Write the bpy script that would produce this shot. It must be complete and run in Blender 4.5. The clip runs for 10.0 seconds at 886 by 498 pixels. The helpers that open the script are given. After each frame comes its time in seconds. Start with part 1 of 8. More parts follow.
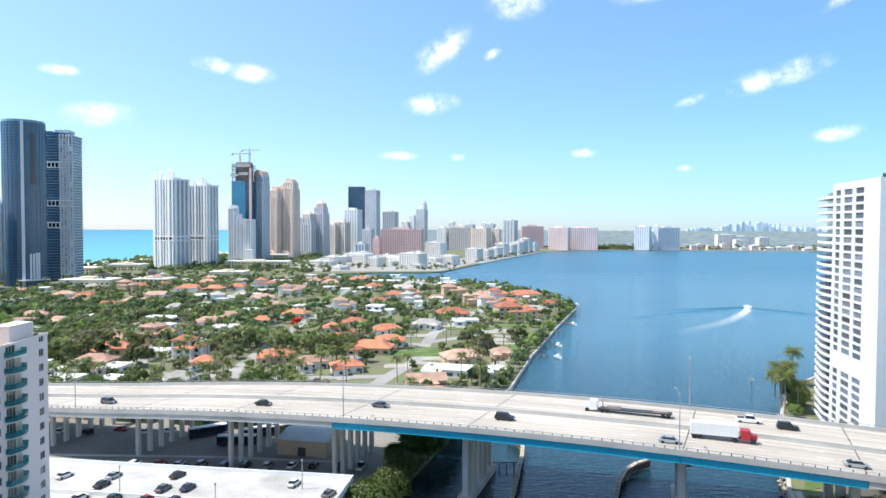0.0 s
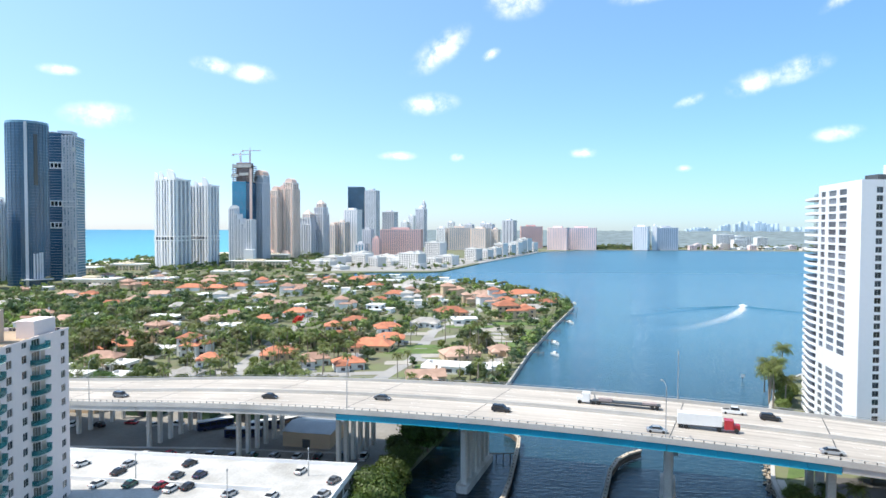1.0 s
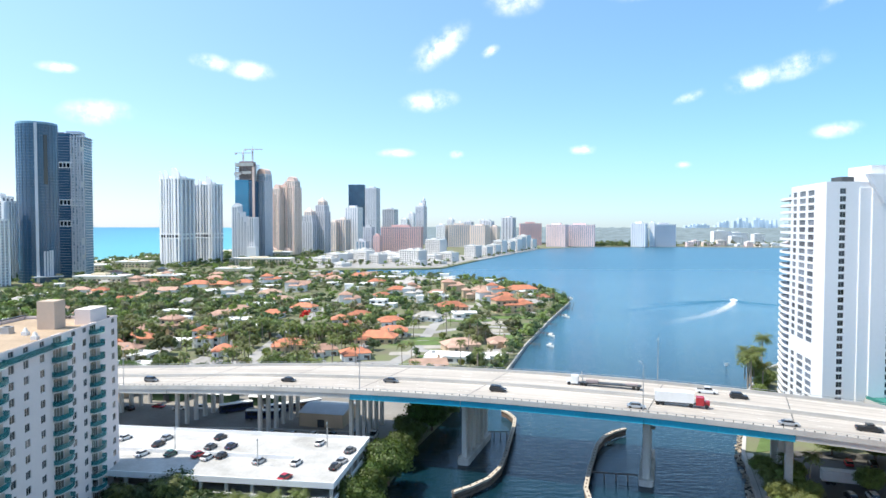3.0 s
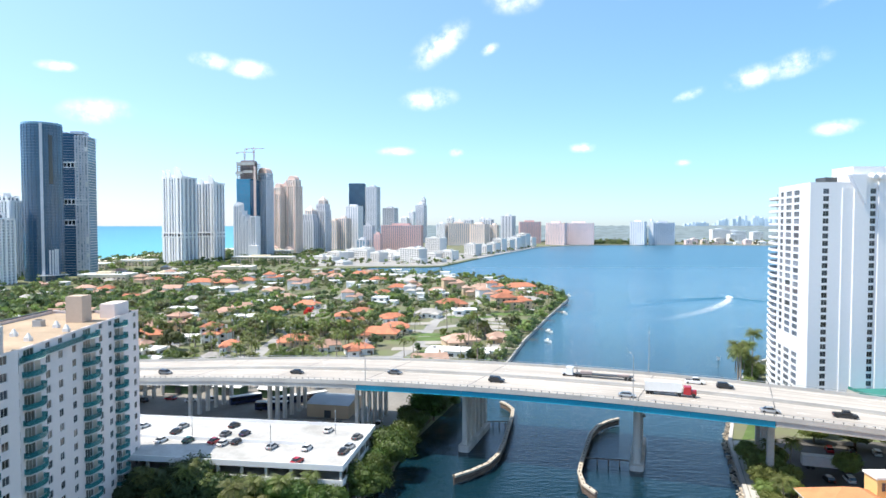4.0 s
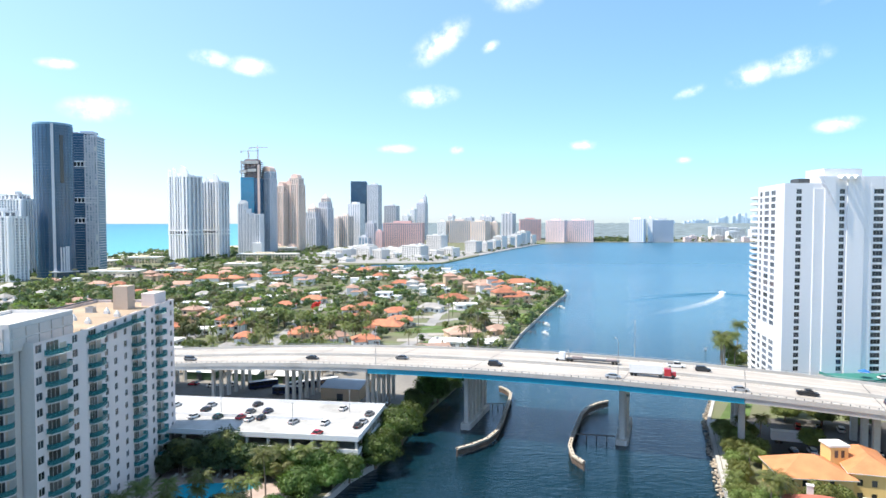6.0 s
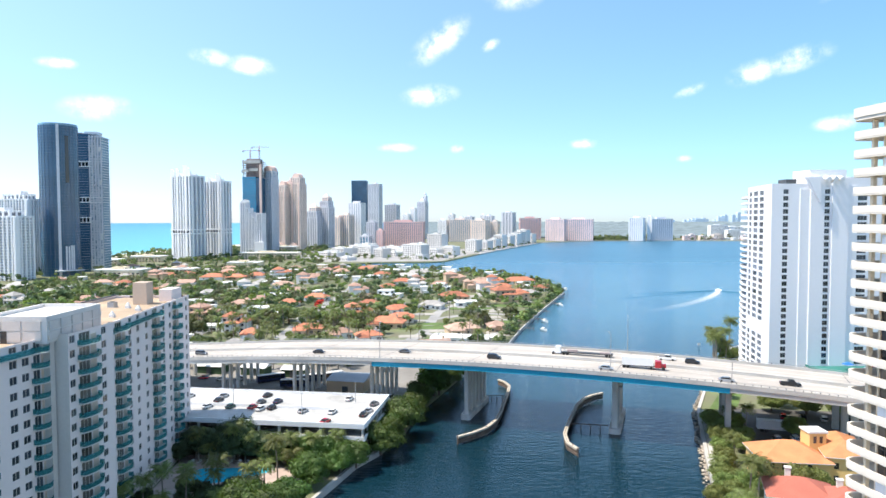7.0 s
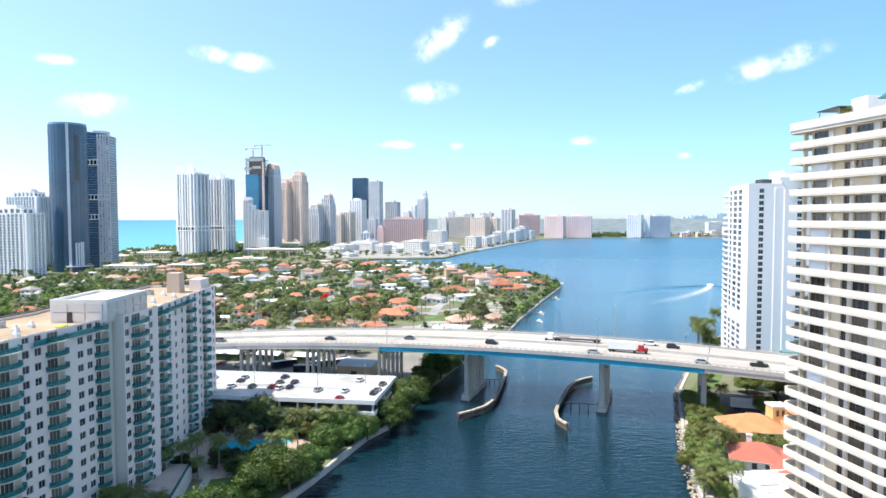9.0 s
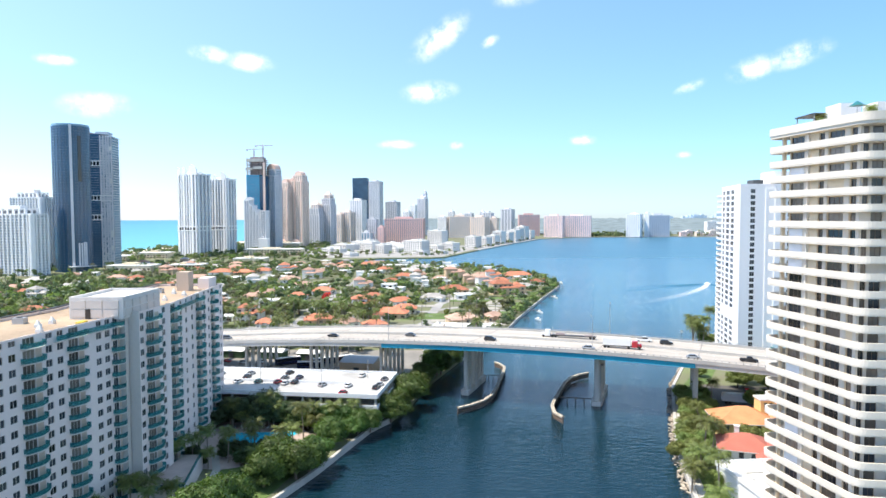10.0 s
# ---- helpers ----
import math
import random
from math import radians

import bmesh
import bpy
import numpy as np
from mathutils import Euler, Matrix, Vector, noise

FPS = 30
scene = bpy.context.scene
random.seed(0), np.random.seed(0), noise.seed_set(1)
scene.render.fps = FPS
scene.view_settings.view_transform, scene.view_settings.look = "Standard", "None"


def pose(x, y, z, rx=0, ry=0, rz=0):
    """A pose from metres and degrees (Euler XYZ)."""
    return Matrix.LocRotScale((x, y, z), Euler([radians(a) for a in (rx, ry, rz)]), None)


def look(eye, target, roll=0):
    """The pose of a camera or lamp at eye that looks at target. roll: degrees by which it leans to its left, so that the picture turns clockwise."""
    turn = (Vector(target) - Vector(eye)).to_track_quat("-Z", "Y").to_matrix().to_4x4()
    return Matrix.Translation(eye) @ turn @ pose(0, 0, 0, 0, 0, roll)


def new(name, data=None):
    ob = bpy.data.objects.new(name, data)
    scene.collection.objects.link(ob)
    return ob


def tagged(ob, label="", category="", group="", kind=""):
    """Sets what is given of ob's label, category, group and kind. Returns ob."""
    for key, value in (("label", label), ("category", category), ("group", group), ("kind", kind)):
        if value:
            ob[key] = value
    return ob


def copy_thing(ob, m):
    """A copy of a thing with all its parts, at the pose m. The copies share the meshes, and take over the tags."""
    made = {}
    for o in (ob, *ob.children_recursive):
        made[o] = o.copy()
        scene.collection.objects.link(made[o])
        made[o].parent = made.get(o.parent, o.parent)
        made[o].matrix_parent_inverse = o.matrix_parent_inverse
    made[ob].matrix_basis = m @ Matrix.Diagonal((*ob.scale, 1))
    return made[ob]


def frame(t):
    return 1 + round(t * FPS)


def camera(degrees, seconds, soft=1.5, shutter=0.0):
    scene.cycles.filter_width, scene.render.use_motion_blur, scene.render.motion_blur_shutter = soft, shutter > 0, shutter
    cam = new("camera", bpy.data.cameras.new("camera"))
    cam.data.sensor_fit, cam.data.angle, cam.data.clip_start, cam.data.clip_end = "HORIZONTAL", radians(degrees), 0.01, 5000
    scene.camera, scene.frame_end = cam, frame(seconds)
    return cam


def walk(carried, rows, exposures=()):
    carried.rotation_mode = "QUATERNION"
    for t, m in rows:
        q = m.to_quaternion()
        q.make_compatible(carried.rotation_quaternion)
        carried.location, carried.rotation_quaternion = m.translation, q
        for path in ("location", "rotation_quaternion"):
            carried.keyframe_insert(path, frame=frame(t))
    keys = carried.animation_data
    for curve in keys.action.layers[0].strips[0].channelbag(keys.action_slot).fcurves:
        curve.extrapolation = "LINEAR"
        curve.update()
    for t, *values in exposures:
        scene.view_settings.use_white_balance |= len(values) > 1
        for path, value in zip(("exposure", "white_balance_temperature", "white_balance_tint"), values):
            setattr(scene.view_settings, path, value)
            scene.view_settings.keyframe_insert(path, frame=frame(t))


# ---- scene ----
cam = camera(68.0, 10.0, soft=1.55)
PATH = [
    (0, (0.155, 10.707, 67.341), (0.153, 12.706, 67.277), 0.2),
    (0.5, (0.29, 7.099, 67.348), (0.288, 9.098, 67.284), 0.2),
    (1, (0.232, 3.071, 67.441), (0.232, 5.07, 67.377), 0.2),
    (1.5, (0.019, -1.435, 67.603), (0.02, 0.564, 67.537), 0.1),
    (2, (-0.201, -5.982, 67.807), (-0.2, -3.983, 67.739), 0.1),
    (2.5, (-0.396, -10.751, 67.875), (-0.395, -8.753, 67.805), 0.1),
    (4, (-1.075, -25.474, 68.245), (-1.073, -23.475, 68.167), -0.0),
    (4.5, (-1.236, -30.162, 68.297), (-1.235, -28.164, 68.218), -0.0),
    (5, (-1.579, -34.846, 68.367), (-1.577, -32.847, 68.285), -0.0),
    (5.5, (-1.865, -39.603, 68.357), (-1.864, -37.605, 68.273), -0.0),
    (7, (-2.237, -54.321, 68.603), (-2.238, -52.323, 68.514), -0.1),
    (7.5, (-2.513, -59.431, 68.658), (-2.513, -57.433, 68.567), -0.1),
    (8, (-2.702, -64.536, 68.553), (-2.702, -62.538, 68.461), -0.1),
    (8.5, (-2.96, -69.626, 68.543), (-2.962, -67.628, 68.449), -0.1),
    (9, (-3.032, -74.53, 68.581), (-3.032, -72.533, 68.483), -0.1),
    (9.5, (-3.03, -78.555, 68.718), (-3.03, -76.558, 68.619), -0.1),
    (10, (-2.972, -81.827, 68.832), (-2.972, -79.83, 68.733), -0.2),
]
walk(cam, [(t, look(eye, target, roll)) for t, eye, target, roll in PATH],
     exposures=[(0, 0.68, 6500, 10), (2.5, 0.72, 6500, 10), (4, 0.79, 6570, 11), (7.5, 0.84, 6640, 12), (10, 0.86, 6660, 12)])

# ---- light ----
SUN_TO = Vector((-0.47, -0.08, 0.88)).normalized()
sun_data = bpy.data.lights.new("sun", "SUN")
sun_data.energy, sun_data.angle, sun_data.color = 3.65, radians(0.55), (1.0, 0.94, 0.82)
sun = new("sun", sun_data)
sun.matrix_world = look((-470, -80, 880), (0, 0, 0))

# clouds: azimuth, elevation, half width, half height, tilt, all in degrees
CLOUDS_HIGH = [(6.3, 19.0, 2.6, 1.5, 6), (-0.3, 15.0, 2.8, 1.1, 35), (-1.2, 10.6, 2.3, 0.85, 5), (4.0, 14.6, 0.9, 0.4, 25),
               (18.3, 19.0, 3.6, 0.8, 8), (31.5, 17.0, 2.0, 0.55, 30)]
CLOUDS_LOW = [(-19.2, 13.0, 1.6, 0.6, -5), (-16.2, 12.6, 1.9, 0.7, -4), (25.0, 11.3, 1.8, 0.85, 15), (28.0, 12.0, 2.3, 0.85, 12),
              (30.9, 7.1, 1.7, 0.55, 4), (12.0, 6.4, 1.2, 0.4, 0), (-4.0, 6.2, 1.6, 0.38, 0), (1.2, 6.1, 0.6, 0.35, 0),
              (-27.6, 8.6, 2.4, 0.9, 4), (-30.2, 11.6, 1.3, 0.4, 0), (20.1, 4.9, 0.7, 0.28, 0), (20.5, 10.3, 1.2, 0.4, 20)]

world = bpy.data.worlds.new("sky")
scene.world = world
world.use_nodes = True
wn, wl = world.node_tree.nodes, world.node_tree.links
wn.clear()


def wnode(kind, **values):
    n = wn.new(kind)
    for k, v in values.items():
        n.inputs[int(k[1:])].default_value = v
    return n


def wmath(op, a, b=None):
    n = wn.new("ShaderNodeMath")
    n.operation = op
    for i, v in enumerate((a, b)):
        if v is None:
            continue
        if isinstance(v, (int, float)):
            n.inputs[i].default_value = v
        else:
            wl.new(v, n.inputs[i])
    return n.outputs[0]


sky = wn.new("ShaderNodeTexSky")
sky.sky_type, sky.sun_disc = "NISHITA", False
sky.sun_elevation, sky.sun_rotation = math.asin(SUN_TO.z), math.atan2(SUN_TO.x, SUN_TO.y)
sky.altitude, sky.air_density, sky.dust_density, sky.ozone_density = 0, 1.0, 0.15, 3.0
tint = wn.new("ShaderNodeMix")
tint.data_type, tint.blend_type = "RGBA", "MULTIPLY"
tint.inputs[0].default_value = 1.0
wl.new(sky.outputs[0], tint.inputs[6])
tint.inputs[7].default_value = (1.07, 1.065, 1.035, 1)
coord = wn.new("ShaderNodeTexCoord")
sep = wn.new("ShaderNodeSeparateXYZ")
wl.new(coord.outputs["Generated"], sep.inputs[0])
az = wmath("ARCTAN2", sep.outputs[0], sep.outputs[1])
el = wmath("ARCSINE", sep.outputs[2])
both = wn.new("ShaderNodeCombineXYZ")
wl.new(az, both.inputs[0])
wl.new(el, both.inputs[1])
puff = wn.new("ShaderNodeTexNoise")
puff.inputs["Scale"].default_value, puff.inputs["Detail"].default_value, puff.inputs["Roughness"].default_value = 30, 7, 0.62
wl.new(both.outputs[0], puff.inputs["Vector"])
cover = 0.0
for group_of in (CLOUDS_HIGH, CLOUDS_LOW):
    for a, e, w, h, tilt in group_of:
        m = wn.new("ShaderNodeMapping")
        m.vector_type = "TEXTURE"
        m.inputs["Location"].default_value = (radians(a), radians(e), 0)
        m.inputs["Rotation"].default_value = (0, 0, radians(tilt))
        m.inputs["Scale"].default_value = (radians(1.12 * w), radians(1.15 * h), 1)
        wl.new(both.outputs[0], m.inputs["Vector"])
        length = wn.new("ShaderNodeVectorMath")
        length.operation = "LENGTH"
        wl.new(m.outputs[0], length.inputs[0])
        body = wmath("MAXIMUM", wmath("SUBTRACT", 1.25, length.outputs["Value"]), 0.0)
        cover = body if isinstance(cover, float) else wmath("MAXIMUM", cover, body)
shape = wmath("MULTIPLY", cover, wmath("ADD", wmath("MULTIPLY", puff.outputs["Fac"], 3.6), -0.85))
ramp = wn.new("ShaderNodeMapRange")
ramp.interpolation_type = "SMOOTHSTEP"
ramp.inputs["From Min"].default_value, ramp.inputs["From Max"].default_value = 0.08, 1.6
wl.new(shape, ramp.inputs["Value"])
# a maritime sky: the glare low down is held back, so that it stays pale blue at the horizon
low = wn.new("ShaderNodeValToRGB")
low.color_ramp.elements[0].position, low.color_ramp.elements[0].color = 0.0, (0.49, 0.545, 0.765, 1)
low.color_ramp.elements[1].position, low.color_ramp.elements[1].color = 0.85, (1.50, 1.18, 0.86, 1)
half = low.color_ramp.elements.new(0.42)
half.color = (1.0, 1.0, 1.0, 1)
mid = low.color_ramp.elements.new(0.10)
mid.color = (0.64, 0.70, 0.83, 1)
wl.new(sep.outputs[2], low.inputs["Fac"])
held = wn.new("ShaderNodeMix")
held.data_type, held.blend_type = "RGBA", "MULTIPLY"
held.inputs[0].default_value = 1.0
wl.new(tint.outputs[2], held.inputs[6])
wl.new(low.outputs[0], held.inputs[7])
side = wn.new("ShaderNodeMapRange")
side.inputs["From Min"].default_value, side.inputs["From Max"].default_value = -0.6, 1.0
wl.new(sep.outputs[0], side.inputs["Value"])
deeper = wn.new("ShaderNodeValToRGB")
deeper.color_ramp.elements[0].color, deeper.color_ramp.elements[1].color = (1.00, 1.01, 1.03, 1), (1.05, 1.0, 0.92, 1)
deeper.color_ramp.elements.new(0.72).color = (0.64, 0.82, 0.865, 1)
wl.new(side.outputs[0], deeper.inputs["Fac"])
turned = wn.new("ShaderNodeMix")
turned.data_type, turned.blend_type = "RGBA", "MULTIPLY"
turned.inputs[0].default_value = 1.0
wl.new(held.outputs[2], turned.inputs[6])
wl.new(deeper.outputs[0], turned.inputs[7])
white = wn.new("ShaderNodeMix")
white.data_type = "RGBA"
wl.new(ramp.outputs[0], white.inputs[0])
wl.new(turned.outputs[2], white.inputs[6])
white.inputs[7].default_value = (5.7, 5.8, 5.95, 1)
back = wn.new("ShaderNodeBackground")
back.inputs["Strength"].default_value = 0.165
wl.new(white.outputs[2], back.inputs["Color"])
outw = wn.new("ShaderNodeOutputWorld")
wl.new(back.outputs[0], outw.inputs[0])

# ---- materials ----
def mat(name, col, rough=0.7, metal=0.0, var=0.12, scale=0.6, bump=0.0, bscale=6.0, rnd=0.0, island=0.0, col2=None, streak=0.0, spec=0.5):
    """A procedural surface: base colour broken by coarse and fine noise, optional stains, relief and per-object change."""
    m = bpy.data.materials.new(name)
    m.use_nodes = True
    n, l = m.node_tree.nodes, m.node_tree.links
    b = n["Principled BSDF"]
    b.inputs["Roughness"].default_value, b.inputs["Metallic"].default_value = rough, metal
    b.inputs["Specular IOR Level"].default_value = spec
    tc = n.new("ShaderNodeTexCoord")
    big, fine = n.new("ShaderNodeTexNoise"), n.new("ShaderNodeTexNoise")
    big.inputs["Scale"].default_value, big.inputs["Detail"].default_value = scale * 0.25, 4
    fine.inputs["Scale"].default_value, fine.inputs["Detail"].default_value = scale * 4, 3
    src = tc.outputs["Object"]
    if streak:
        mp = n.new("ShaderNodeMapping")
        mp.inputs["Scale"].default_value = (1, 1, streak)
        l.new(src, mp.inputs[0])
        l.new(mp.outputs[0], big.inputs["Vector"])
    else:
        l.new(src, big.inputs["Vector"])
    l.new(src, fine.inputs["Vector"])
    mix = n.new("ShaderNodeMix")
    mix.data_type = "RGBA"
    lo = tuple(c * (1 - var) for c in (col2 or col))
    hi = tuple(min(1, c * (1 + var)) for c in col)
    mix.inputs[6].default_value, mix.inputs[7].default_value = (*lo, 1), (*hi, 1)
    add = n.new("ShaderNodeMath")
    add.operation = "MULTIPLY_ADD"
    add.inputs[1].default_value = 0.35
    l.new(fine.outputs["Fac"], add.inputs[0])
    l.new(big.outputs["Fac"], add.inputs[2])
    rr = n.new("ShaderNodeMapRange")
    rr.inputs["From Min"].default_value, rr.inputs["From Max"].default_value = 0.42, 0.92
    l.new(add.outputs[0], rr.inputs["Value"])
    l.new(rr.outputs[0], mix.inputs[0])
    colour = mix.outputs[2]
    if rnd or island:
        hsv = n.new("ShaderNodeHueSaturation")
        l.new(colour, hsv.inputs["Color"])
        src_r = n.new("ShaderNodeObjectInfo").outputs["Random"] if rnd else n.new("ShaderNodeNewGeometry").outputs["Random Per Island"]
        amount = rnd or island
        mr = n.new("ShaderNodeMapRange")
        mr.inputs["To Min"].default_value, mr.inputs["To Max"].default_value = 1 - amount, 1 + amount
        l.new(src_r, mr.inputs["Value"])
        l.new(mr.outputs[0], hsv.inputs["Value"])
        if rnd and island:
            geo = n.new("ShaderNodeNewGeometry")
            m2 = n.new("ShaderNodeMapRange")
            m2.inputs["To Min"].default_value, m2.inputs["To Max"].default_value = 1 - island, 1 + island
            l.new(geo.outputs["Random Per Island"], m2.inputs["Value"])
            mm = n.new("ShaderNodeMath")
            mm.operation = "MULTIPLY"
            l.new(mr.outputs[0], mm.inputs[0])
            l.new(m2.outputs[0], mm.inputs[1])
            l.new(mm.outputs[0], hsv.inputs["Value"])
            mh = n.new("ShaderNodeMapRange")
            mh.inputs["To Min"].default_value, mh.inputs["To Max"].default_value = 0.47, 0.515
            l.new(src_r, mh.inputs["Value"])
            l.new(mh.outputs[0], hsv.inputs["Hue"])
        colour = hsv.outputs[0]
    l.new(colour, b.inputs["Base Color"])
    if bump:
        bn, bp = n.new("ShaderNodeTexNoise"), n.new("ShaderNodeBump")
        bn.inputs["Scale"].default_value, bn.inputs["Detail"].default_value = bscale, 5
        bp.inputs["Strength"].default_value, bp.inputs["Distance"].default_value = bump, 0.05
        l.new(src, bn.inputs["Vector"])
        l.new(bn.outputs["Fac"], bp.inputs["Height"])
        l.new(bp.outputs[0], b.inputs["Normal"])
    return m


def glassy(name, col, rough=0.06, see=0.0, rnd=0.3):
    m = mat(name, col, rough=rough, var=0.25, scale=0.15, rnd=rnd, spec=0.7)
    if see:
        n, l = m.node_tree.nodes, m.node_tree.links
        t, mx = n.new("ShaderNodeBsdfTransparent"), n.new("ShaderNodeMixShader")
        t.inputs[0].default_value = (*[min(1, 0.35 + 1.2 * c) for c in col], 1)
        mx.inputs[0].default_value = see
        l.new(n["Principled BSDF"].outputs[0], mx.inputs[1])
        l.new(t.outputs[0], mx.inputs[2])
        l.new(mx.outputs[0], n["Material Output"].inputs["Surface"])
    return m


